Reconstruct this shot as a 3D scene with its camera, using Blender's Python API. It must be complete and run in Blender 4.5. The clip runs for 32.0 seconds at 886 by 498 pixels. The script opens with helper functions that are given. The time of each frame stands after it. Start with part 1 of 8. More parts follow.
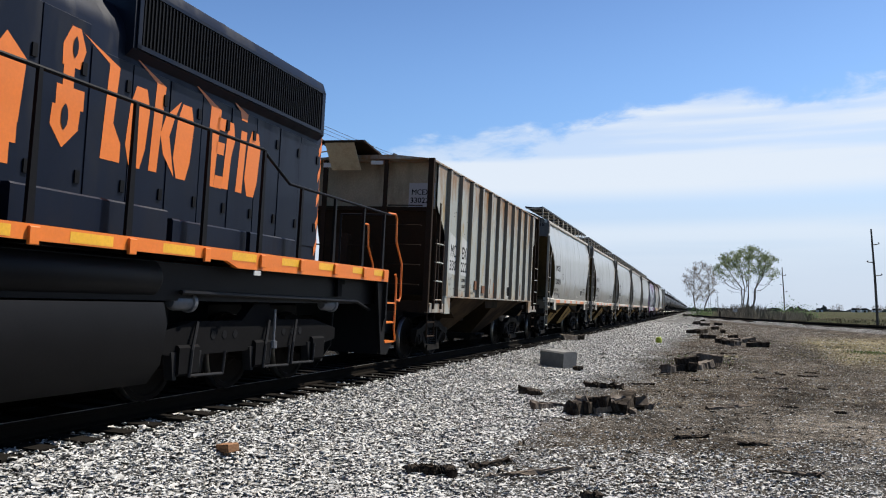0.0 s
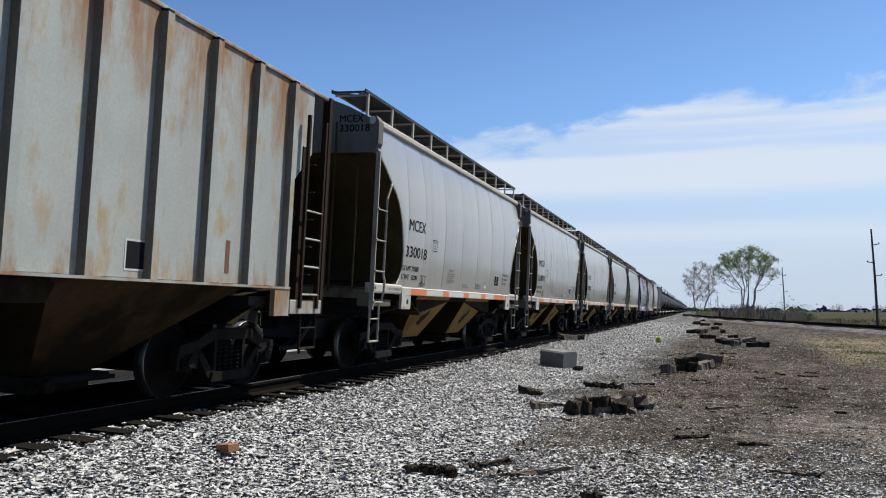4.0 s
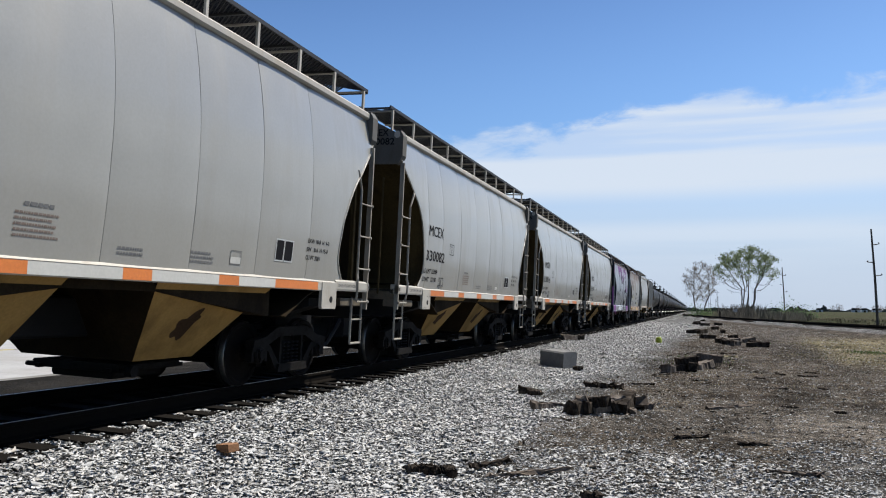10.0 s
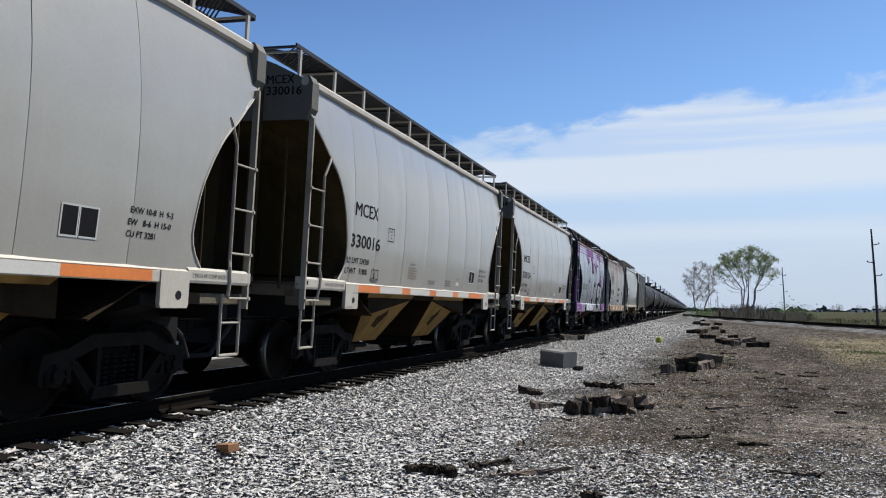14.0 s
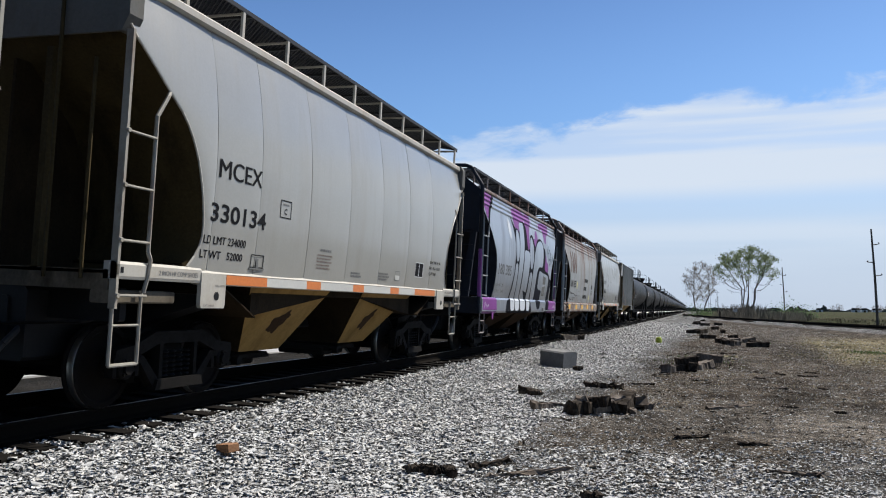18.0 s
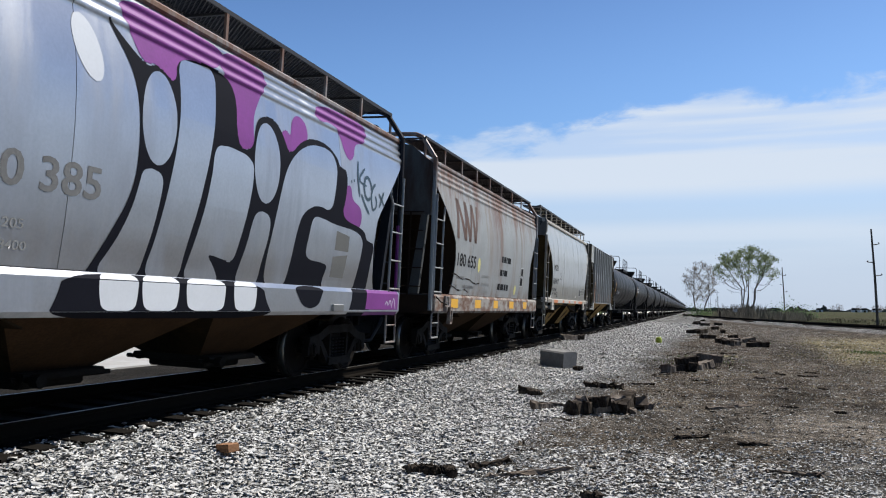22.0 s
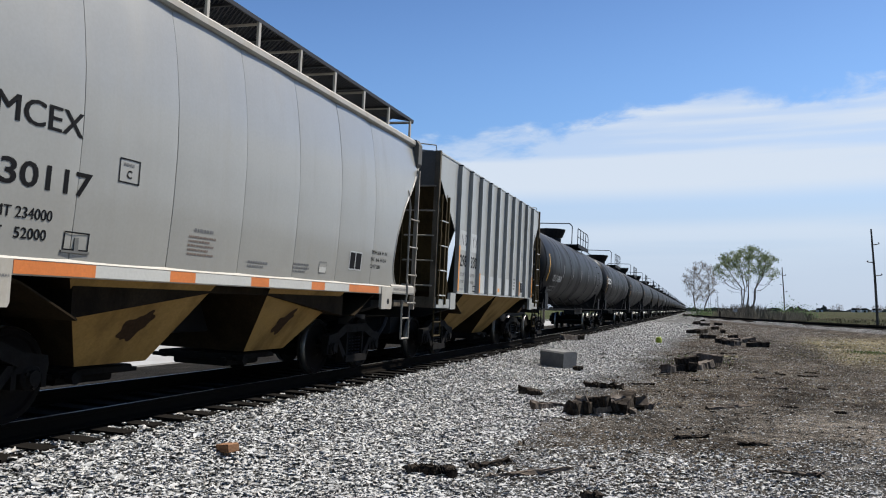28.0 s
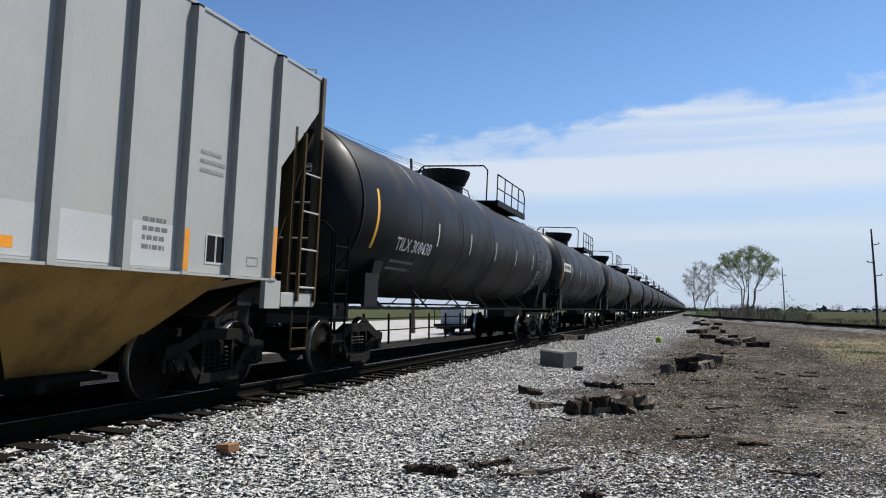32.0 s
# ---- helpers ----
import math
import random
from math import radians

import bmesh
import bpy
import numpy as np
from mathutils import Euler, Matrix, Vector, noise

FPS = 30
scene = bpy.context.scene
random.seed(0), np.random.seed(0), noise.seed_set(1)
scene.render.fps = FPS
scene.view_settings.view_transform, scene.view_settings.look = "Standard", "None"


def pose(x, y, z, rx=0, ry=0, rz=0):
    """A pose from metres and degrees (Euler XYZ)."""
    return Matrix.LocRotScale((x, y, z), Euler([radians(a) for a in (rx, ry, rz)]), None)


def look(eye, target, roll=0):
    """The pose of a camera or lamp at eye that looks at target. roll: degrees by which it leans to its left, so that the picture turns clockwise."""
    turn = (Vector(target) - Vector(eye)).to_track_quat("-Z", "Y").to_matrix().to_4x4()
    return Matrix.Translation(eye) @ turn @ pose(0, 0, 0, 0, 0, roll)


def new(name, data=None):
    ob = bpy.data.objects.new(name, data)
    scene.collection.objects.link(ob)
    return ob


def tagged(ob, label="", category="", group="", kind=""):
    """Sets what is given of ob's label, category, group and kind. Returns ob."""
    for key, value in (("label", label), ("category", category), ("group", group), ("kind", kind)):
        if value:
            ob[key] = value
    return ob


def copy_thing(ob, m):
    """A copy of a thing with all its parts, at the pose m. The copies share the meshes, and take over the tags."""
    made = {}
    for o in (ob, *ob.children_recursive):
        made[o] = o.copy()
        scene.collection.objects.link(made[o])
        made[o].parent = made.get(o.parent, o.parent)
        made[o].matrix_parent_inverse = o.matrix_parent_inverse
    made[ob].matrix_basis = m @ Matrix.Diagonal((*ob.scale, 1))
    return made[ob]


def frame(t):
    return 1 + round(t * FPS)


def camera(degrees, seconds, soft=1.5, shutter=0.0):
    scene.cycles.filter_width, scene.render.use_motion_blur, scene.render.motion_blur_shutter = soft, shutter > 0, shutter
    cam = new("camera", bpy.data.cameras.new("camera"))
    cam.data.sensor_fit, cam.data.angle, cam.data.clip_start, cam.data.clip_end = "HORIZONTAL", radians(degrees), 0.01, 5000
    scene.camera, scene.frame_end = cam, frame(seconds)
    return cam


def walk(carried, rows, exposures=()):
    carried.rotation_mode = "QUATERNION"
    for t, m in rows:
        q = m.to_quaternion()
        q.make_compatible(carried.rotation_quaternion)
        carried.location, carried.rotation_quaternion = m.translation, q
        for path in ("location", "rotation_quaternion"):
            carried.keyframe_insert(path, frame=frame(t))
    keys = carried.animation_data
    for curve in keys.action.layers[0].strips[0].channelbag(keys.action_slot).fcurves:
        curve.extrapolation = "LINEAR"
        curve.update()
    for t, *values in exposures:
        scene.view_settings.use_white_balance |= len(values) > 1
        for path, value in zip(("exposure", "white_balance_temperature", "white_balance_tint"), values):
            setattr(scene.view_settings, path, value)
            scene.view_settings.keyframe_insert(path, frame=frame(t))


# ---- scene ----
# Plan: x to the right of the track, y along the track away from the camera, z up from the rail head.
# The train runs towards -y on the track whose centre lies at x = TRACK.
TRACK = -6.935
CANT = 2.542  # degrees by which the canted track leans to the right
EYE = Vector((0.0, 0.0, 1.059))
YAW, PITCH, ROLL = radians(17.577), radians(4.243), 0.268
SECONDS = 32.0

cam = camera(57.27, SECONDS, soft=1.1)
AIM = EYE + Vector((-math.sin(YAW) * math.cos(PITCH), math.cos(YAW) * math.cos(PITCH), math.sin(PITCH)))
walk(cam, [(0.0, look(EYE, AIM, ROLL)), (SECONDS, look(EYE, AIM, ROLL))],
     exposures=[(0.0, 0.76, 6650, 10), (2.0, 0.76, 6600, 10), (3.5, 0.62, 6450, 10), (SECONDS, 0.60, 6450, 10)])

# ---- light ----
SUN_DIR = Vector((0.42, 0.42, 0.84)).normalized()


def make_world():
    w = bpy.data.worlds.new("daylight")
    scene.world = w
    w.use_nodes = True
    nt = w.node_tree
    n, l = nt.nodes, nt.links
    n.clear()
    out = n.new("ShaderNodeOutputWorld")
    bg = n.new("ShaderNodeBackground")
    bg.inputs["Strength"].default_value = 0.075
    sky = n.new("ShaderNodeTexSky")
    sky.sky_type = "NISHITA"
    sky.sun_disc = False
    sky.sun_elevation = math.asin(SUN_DIR.z)
    sky.sun_rotation = math.atan2(SUN_DIR.x, SUN_DIR.y)
    sky.air_density, sky.dust_density, sky.ozone_density = 1.0, 0.6, 2.0
    tc = n.new("ShaderNodeTexCoord")
    sep = n.new("ShaderNodeSeparateXYZ")
    l.new(tc.outputs["Generated"], sep.inputs[0])
    # thin cloud bank, low in the sky and drawn out along the horizon
    mp = n.new("ShaderNodeMapping")
    mp.inputs["Scale"].default_value = (2.6, 2.6, 6.5)
    l.new(tc.outputs["Generated"], mp.inputs[0])
    nz = n.new("ShaderNodeTexNoise")
    nz.inputs["Scale"].default_value = 3.4
    nz.inputs["Detail"].default_value = 8.0
    nz.inputs["Roughness"].default_value = 0.60
    nz.inputs["Distortion"].default_value = 0.35
    l.new(mp.outputs[0], nz.inputs["Vector"])

    mp2 = n.new("ShaderNodeMapping")
    mp2.inputs["Scale"].default_value = (0.8, 0.8, 14.0)
    l.new(tc.outputs["Generated"], mp2.inputs[0])
    nz2 = n.new("ShaderNodeTexNoise")
    nz2.inputs["Scale"].default_value = 2.2
    nz2.inputs["Detail"].default_value = 5.0
    l.new(mp2.outputs[0], nz2.inputs["Vector"])

    def mrange(src, a, b, c, d):
        m = n.new("ShaderNodeMapRange")
        m.interpolation_type = "SMOOTHSTEP"
        l.new(src, m.inputs[0])
        for i, v in enumerate((a, b, c, d)):
            m.inputs[1 + i].default_value = v
        return m.outputs[0]

    def mul(a, b, op="MULTIPLY"):
        m = n.new("ShaderNodeMath")
        m.operation = op
        l.new(a, m.inputs[0])
        if isinstance(b, (int, float)):
            m.inputs[1].default_value = b
        else:
            l.new(b, m.inputs[1])
        return m.outputs[0]

    # its upper edge falls off towards the left of the track, and is puffed and frayed
    tilt = mul(mul(sep.outputs[0], 0.0, "MINIMUM"), 0.17)
    puff = mul(mul(nz.outputs["Fac"], 0.5, "SUBTRACT"), 0.115)
    height = mul(mul(sep.outputs[2], tilt, "SUBTRACT"), puff, "ADD")
    bank = mrange(height, 0.254, 0.228, 0.0, 1.0)
    front = mrange(sep.outputs[1], 0.1, 0.6, 0.0, 1.0)
    streak = mrange(nz2.outputs["Fac"], 0.36, 0.56, 0.62, 1.0)
    # a paler gap of blue under the bank
    gap = mul(mrange(sep.outputs[2], 0.150, 0.122, 0.0, 1.0), mrange(sep.outputs[2], 0.090, 0.112, 0.0, 1.0))
    part_in = mul(mul(mul(gap, streak), -0.62), 1.0, "ADD")
    fade = mrange(sep.outputs[2], 0.02, 0.14, 0.30, 1.0)
    cover = mul(mul(mul(bank, front), mul(streak, part_in)), mul(fade, 0.92))
    haze = mul(mrange(sep.outputs[2], 0.20, 0.03, 0.0, 0.86), mrange(sep.outputs[1], -0.6, 0.5, 0.15, 1.0))
    low = n.new("ShaderNodeMix")
    low.data_type = "RGBA"
    l.new(haze, low.inputs["Factor"])
    low.inputs["B"].default_value = (4.3, 5.1, 6.6, 1)
    mix = n.new("ShaderNodeMix")
    mix.data_type = "RGBA"
    l.new(cover, mix.inputs["Factor"])
    blue = n.new("ShaderNodeMix")
    blue.data_type, blue.blend_type = "RGBA", "MULTIPLY"
    blue.inputs["Factor"].default_value = 1.0
    l.new(sky.outputs[0], blue.inputs["A"])
    deep = n.new("ShaderNodeMix")
    deep.data_type = "RGBA"
    l.new(mrange(sep.outputs[2], 0.24, 0.62, 0.0, 1.0), deep.inputs["Factor"])
    deep.inputs["A"].default_value = (0.74, 0.95, 1.19, 1)
    deep.inputs["B"].default_value = (0.36, 0.50, 0.74, 1)
    l.new(deep.outputs["Result"], blue.inputs["B"])
    l.new(blue.outputs["Result"], low.inputs["A"])
    l.new(low.outputs["Result"], mix.inputs["A"])
    mix.inputs["B"].default_value = (6.2, 6.85, 7.7, 1)
    l.new(mix.outputs["Result"], bg.inputs[0])
    l.new(bg.outputs[0], out.inputs[0])


make_world()
sun = new("sun", bpy.data.lights.new("sun", "SUN"))
sun.data.energy, sun.data.angle, sun.data.color = 5.0, radians(0.53), (1.0, 0.96, 0.89)
sun.matrix_world = look(SUN_DIR * 60, (0, 0, 0))


# ---- materials ----
def material(name, base, rough=0.6, metal=0.0, grain=30.0, vary=0.12, bump=0.15, dirt=None, dirt_amount=0.0,
             dirt_scale=1.2, streak=1.0, spec=0.5, bump_dist=0.004, dirt_lo=0.48, dirt_hi=0.7, coat=0.0, shift=0.03, worn=None, runs=()):
    """A painted or raw surface: fine grain, slow tone changes, stains that may run down (streak > 1)."""
    m = bpy.data.materials.new(name)
    m.use_nodes = True
    nt = m.node_tree
    n, l = nt.nodes, nt.links
    b = n["Principled BSDF"]
    b.inputs["Roughness"].default_value = rough
    b.inputs["Metallic"].default_value = metal
    b.inputs["Specular IOR Level"].default_value = spec
    b.inputs["Coat Weight"].default_value = coat
    b.inputs["Coat Roughness"].default_value = 0.20
    tc = n.new("ShaderNodeTexCoord")
    info = n.new("ShaderNodeObjectInfo")
    add = n.new("ShaderNodeVectorMath")
    add.operation = "MULTIPLY_ADD"
    l.new(info.outputs["Random"], add.inputs[0])
    add.inputs[1].default_value = (37.0, 53.0, 71.0)
    l.new(tc.outputs["Object"], add.inputs[2])

    def noise_tex(scale, detail, stretch=1.0, r=0.6):
        t = n.new("ShaderNodeTexNoise")
        t.inputs["Scale"].default_value = scale
        t.inputs["Detail"].default_value = detail
        t.inputs["Roughness"].default_value = r
        if stretch != 1.0:
            mp = n.new("ShaderNodeMapping")
            mp.inputs["Scale"].default_value = (1, 1, 1 / stretch)
            l.new(add.outputs[0], mp.inputs[0])
            l.new(mp.outputs[0], t.inputs["Vector"])
        else:
            l.new(add.outputs[0], t.inputs["Vector"])
        return t.outputs["Fac"]

    def ramp(src, a, bb, lo, hi):
        r = n.new("ShaderNodeMapRange")
        l.new(src, r.inputs[0])
        for i, v in enumerate((a, bb, lo, hi)):
            r.inputs[1 + i].default_value = v
        return r.outputs[0]

    fine, slow = noise_tex(grain, 5), noise_tex(1.7, 3)
    tone = n.new("ShaderNodeMath")
    tone.operation = "MULTIPLY"
    l.new(ramp(fine, 0.3, 0.7, 1 - vary, 1 + vary), tone.inputs[0])
    l.new(ramp(slow, 0.3, 0.7, 1 - vary * 0.8, 1 + vary * 0.8), tone.inputs[1])
    tone2 = n.new("ShaderNodeMath")
    tone2.operation = "MULTIPLY"
    l.new(tone.outputs[0], tone2.inputs[0])
    l.new(ramp(info.outputs["Random"], 0, 1, 1 - shift, 1 + shift), tone2.inputs[1])
    col = n.new("ShaderNodeMix")
    col.data_type, col.blend_type = "RGBA", "MULTIPLY"
    col.inputs["Factor"].default_value = 1.0
    col.inputs["A"].default_value = (*base, 1)
    l.new(tone2.outputs[0], col.inputs["B"])
    last = col.outputs["Result"]
    if dirt:
        st = noise_tex(dirt_scale, 6, streak, 0.65)
        mx = n.new("ShaderNodeMix")
        mx.data_type = "RGBA"
        l.new(ramp(st, dirt_lo, dirt_hi, 0.0, dirt_amount), mx.inputs["Factor"])
        l.new(last, mx.inputs["A"])
        mx.inputs["B"].default_value = (*dirt, 1)
        last = mx.outputs["Result"]
        l.new(ramp(st, dirt_lo, dirt_hi, rough, min(1.0, rough + 0.25)), b.inputs["Roughness"])
    if worn:
        # rust that eats into the sheet from its upper and lower rims
        sp = n.new("ShaderNodeSeparateXYZ")
        l.new(tc.outputs["Object"], sp.inputs[0])
        rim = n.new("ShaderNodeMath")
        rim.operation = "MAXIMUM"
        l.new(ramp(sp.outputs[2], 3.0, 4.25, 0.0, 0.27), rim.inputs[0])
        l.new(ramp(sp.outputs[2], 1.85, 1.40, 0.0, 0.20), rim.inputs[1])
        blot = n.new("ShaderNodeMath")
        blot.operation = "ADD"
        l.new(noise_tex(3.2, 7, 2.6, 0.68), blot.inputs[0])
        l.new(rim.outputs[0], blot.inputs[1])
        mx = n.new("ShaderNodeMix")
        mx.data_type = "RGBA"
        l.new(ramp(blot.outputs[0], 0.60, 0.86, 0.0, 0.92), mx.inputs["Factor"])
        l.new(last, mx.inputs["A"])
        mx.inputs["B"].default_value = (*worn, 1)
        last = mx.outputs["Result"]
    for y0, half_width, z_low in runs:
        # a broad rust run: feathered across, broken into streaks, fading downwards
        sp = n.new("ShaderNodeSeparateXYZ")
        l.new(tc.outputs["Object"], sp.inputs[0])
        off = n.new("ShaderNodeMath")
        off.operation = "SUBTRACT"
        l.new(sp.outputs[1], off.inputs[0])
        off.inputs[1].default_value = y0
        away = n.new("ShaderNodeMath")
        away.operation = "ABSOLUTE"
        l.new(off.outputs[0], away.inputs[0])
        f1 = n.new("ShaderNodeMath")
        f1.operation = "MULTIPLY"
        l.new(ramp(away.outputs[0], half_width, 0.0, 0.0, 1.0), f1.inputs[0])
        l.new(ramp(sp.outputs[2], z_low, 4.0, 0.10, 1.0), f1.inputs[1])
        f2 = n.new("ShaderNodeMath")
        f2.operation = "MULTIPLY"
        l.new(f1.outputs[0], f2.inputs[0])
        l.new(ramp(noise_tex(7.0, 6, 9.0, 0.7), 0.34, 0.56, 0.0, 1.0), f2.inputs[1])
        mx = n.new("ShaderNodeMix")
        mx.data_type = "RGBA"
        l.new(f2.outputs[0], mx.inputs["Factor"])
        l.new(last, mx.inputs["A"])
        mx.inputs["B"].default_value = (*(worn or dirt), 1)
        last = mx.outputs["Result"]
    l.new(last, b.inputs["Base Color"])
    if bump:
        bp = n.new("ShaderNodeBump")
        bp.inputs["Strength"].default_value = bump
        bp.inputs["Distance"].default_value = bump_dist
        l.new(fine, bp.inputs["Height"])
        l.new(bp.outputs[0], b.inputs["Normal"])
    return m


MAT = {}


def mat(key, *a, **k):
    MAT[key] = material(key, *a, **k)


mat("hopper_grey", (0.262, 0.255, 0.228), 0.40, coat=0.9, vary=0.04, bump=0.05, dirt=(0.205, 0.19, 0.16), dirt_amount=0.35, dirt_scale=1.6, streak=9, dirt_lo=0.5, dirt_hi=0.8)
# dirty, darker copy of hopper_grey: the shade on the ends is painted in
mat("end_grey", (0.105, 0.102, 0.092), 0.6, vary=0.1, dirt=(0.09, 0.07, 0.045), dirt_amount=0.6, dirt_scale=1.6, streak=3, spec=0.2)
mat("hopper_trim", (0.37, 0.345, 0.295), 0.45, vary=0.06, dirt=(0.258, 0.213, 0.152), dirt_amount=0.5, dirt_scale=2.5, streak=2)
mat("hopper_bay", (0.28, 0.168, 0.050), 0.7, vary=0.12, dirt=(0.072, 0.0432, 0.018), dirt_amount=0.6, dirt_scale=1.3, streak=3, dirt_lo=0.48, dirt_hi=0.7, spec=0.12)
# brown grime of the car ends, darkened further to carry their shade
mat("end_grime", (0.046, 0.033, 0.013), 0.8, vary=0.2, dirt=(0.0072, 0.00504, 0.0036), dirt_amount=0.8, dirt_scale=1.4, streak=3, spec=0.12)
# grime, with the shade under the hoppers painted in as near-black
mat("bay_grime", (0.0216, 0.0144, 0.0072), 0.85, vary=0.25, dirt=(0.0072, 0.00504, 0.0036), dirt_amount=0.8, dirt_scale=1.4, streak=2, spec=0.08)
mat("stain_dark", (0.0396, 0.0216, 0.0101), 0.85, vary=0.3, spec=0.1)
mat("grimy_trim", (0.108, 0.09, 0.0648), 0.7, vary=0.15, dirt=(0.0288, 0.0202, 0.013), dirt_amount=0.8, dirt_scale=2.2, streak=2, spec=0.15)
mat("ladder_paint", (0.259, 0.238, 0.194), 0.55, vary=0.1, dirt=(0.115, 0.0648, 0.036), dirt_amount=0.7, dirt_scale=3, streak=2)
mat("cream_board", (0.36, 0.31, 0.20), 0.7, vary=0.12, dirt=(0.14, 0.085, 0.04), dirt_amount=0.6, dirt_scale=3, streak=1.5)
mat("cream_end", (0.24, 0.205, 0.145), 0.7, vary=0.15, dirt=(0.05, 0.032, 0.017), dirt_amount=0.85, dirt_scale=1.1, streak=4, dirt_lo=0.50, dirt_hi=0.72, spec=0.15)
# rusted pale end paint, its colour lowered to show the plate in shade
mat("old_end", (0.066, 0.070, 0.068), 0.65, vary=0.15, dirt=(0.0432, 0.0216, 0.013), dirt_amount=0.9, dirt_scale=1.2, streak=5, dirt_lo=0.48, dirt_hi=0.66, spec=0.15)
mat("rusty_sill", (0.23, 0.215, 0.19), 0.7, vary=0.15, dirt=(0.0936, 0.0396, 0.0202), dirt_amount=0.95, dirt_scale=2.4, streak=0.6, dirt_lo=0.42, dirt_hi=0.58)
# darker copy of creosote: the train's shade on the main-track sleepers
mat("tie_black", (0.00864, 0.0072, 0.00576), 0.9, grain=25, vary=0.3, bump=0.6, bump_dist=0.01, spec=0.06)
# dirty rib flanks, coloured darker than the body to carry their shade
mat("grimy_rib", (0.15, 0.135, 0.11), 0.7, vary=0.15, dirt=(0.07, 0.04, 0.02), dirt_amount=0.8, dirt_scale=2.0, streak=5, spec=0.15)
mat("rib_grey", (0.27, 0.268, 0.245), 0.7, vary=0.1, dirt=(0.11, 0.09, 0.07), dirt_amount=0.6, dirt_scale=2.0, streak=5, spec=0.15)
mat("touch_up", (0.40, 0.41, 0.405), 0.5, vary=0.05, bump=0, dirt=(0.40, 0.39, 0.36), dirt_amount=0.6, dirt_scale=2, streak=3)
mat("strip_amber", (0.66, 0.25, 0.015), 0.4, vary=0.1)
mat("round_yellow", (0.52, 0.48, 0.17), 0.6, vary=0.15, bump=0)
mat("faded_patch", (0.30, 0.30, 0.30), 0.6, vary=0.08, bump=0, spec=0.2)
mat("bay_brown", (0.045, 0.025, 0.009), 0.8, vary=0.2, dirt=(0.007, 0.005, 0.003), dirt_amount=0.85, dirt_scale=0.8, streak=1.0, dirt_lo=0.44, dirt_hi=0.62, spec=0.12)
mat("pale_concrete", (0.33, 0.325, 0.315), 0.9, grain=12, vary=0.10, bump=0.2, dirt=(0.26, 0.25, 0.23), dirt_amount=0.7, dirt_scale=0.35, streak=1.0, dirt_lo=0.45, dirt_hi=0.65, spec=0.05)
mat("faded_yellow", (0.40, 0.34, 0.16), 0.9, vary=0.2, dirt=(0.33, 0.32, 0.30), dirt_amount=0.8, dirt_scale=1.2, streak=1.0, spec=0.05)
mat("seam_dark", (0.0936, 0.0936, 0.0864), 0.7)
mat("black_paint", (0.0115, 0.0115, 0.0122), 0.55, vary=0.15, spec=0.12)
mat("stencil_black", (0.008, 0.008, 0.009), 0.7, vary=0.1, bump=0, spec=0.08)
mat("stencil_grey", (0.115, 0.115, 0.112), 0.6, vary=0.2, bump=0)
mat("stencil_faint", (0.194, 0.194, 0.187), 0.6, vary=0.2, bump=0)
mat("stencil_brown", (0.144, 0.108, 0.0864), 0.6, vary=0.2, bump=0)
mat("reflective_orange", (0.52, 0.155, 0.035), 0.4, vary=0.1)
mat("reflective_yellow", (0.646, 0.342, 0.0228), 0.4, vary=0.1)
mat("reflective_white", (0.45, 0.44, 0.40), 0.4, vary=0.06)
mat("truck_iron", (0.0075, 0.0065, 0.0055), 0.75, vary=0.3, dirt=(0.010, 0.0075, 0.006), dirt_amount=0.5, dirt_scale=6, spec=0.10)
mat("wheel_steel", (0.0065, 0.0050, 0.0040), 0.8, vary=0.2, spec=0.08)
mat("bright_steel", (0.36, 0.35, 0.33), 0.40, metal=1.0, vary=0.05)
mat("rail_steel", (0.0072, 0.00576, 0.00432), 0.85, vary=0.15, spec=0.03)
mat("grating", (0.0252, 0.0252, 0.0266), 0.55, metal=0.4)
mat("rusty_cream", (0.27, 0.285, 0.262), 0.55, vary=0.08, dirt=(0.25, 0.165, 0.050), dirt_amount=0.85, dirt_scale=2.2, streak=2.0, dirt_lo=0.54, dirt_hi=0.70, worn=(0.185, 0.082, 0.018), runs=((-3.0, .16, 3.2), (-1.15, .22, 3.0), (.75, .30, 3.1), (1.65, .26, 3.2), (2.6, .34, 3.0), (3.6, .36, 2.9), (4.5, .30, 2.9)))
mat("rusty_brown", (0.0187, 0.0115, 0.0072), 0.8, vary=0.2, dirt=(0.026, 0.018, 0.011), dirt_amount=0.5, dirt_scale=3, spec=0.10)
mat("ribbed_grey", (0.315, 0.318, 0.298), 0.45, coat=0.5, vary=0.05, dirt=(0.32, 0.31, 0.28), dirt_amount=0.5, dirt_scale=1.0, streak=4)
mat("patch_white", (0.41, 0.42, 0.415), 0.5, vary=0.05, dirt=(0.304, 0.274, 0.228), dirt_amount=0.4, dirt_scale=3, streak=4)
mat("tank_black", (0.0055, 0.006, 0.0072), 0.44, vary=0.12, bump=0.02, dirt=(0.013, 0.012, 0.011), dirt_amount=0.4, dirt_scale=0.7, streak=2, spec=0.18)
mat("loco_navy", (0.0030, 0.0056, 0.0145), 0.36, vary=0.12, bump=0.03, dirt=(0.012, 0.014, 0.018), dirt_amount=0.4, dirt_scale=2, streak=4, spec=0.18)
mat("loco_black", (0.00432, 0.00432, 0.00504), 0.5, vary=0.2, spec=0.12)
mat("loco_orange", (0.60, 0.15, 0.018), 0.42, vary=0.06, bump=0.03)
mat("loco_frame_grey", (0.0045, 0.0045, 0.005), 0.8, vary=0.15, spec=0.06)
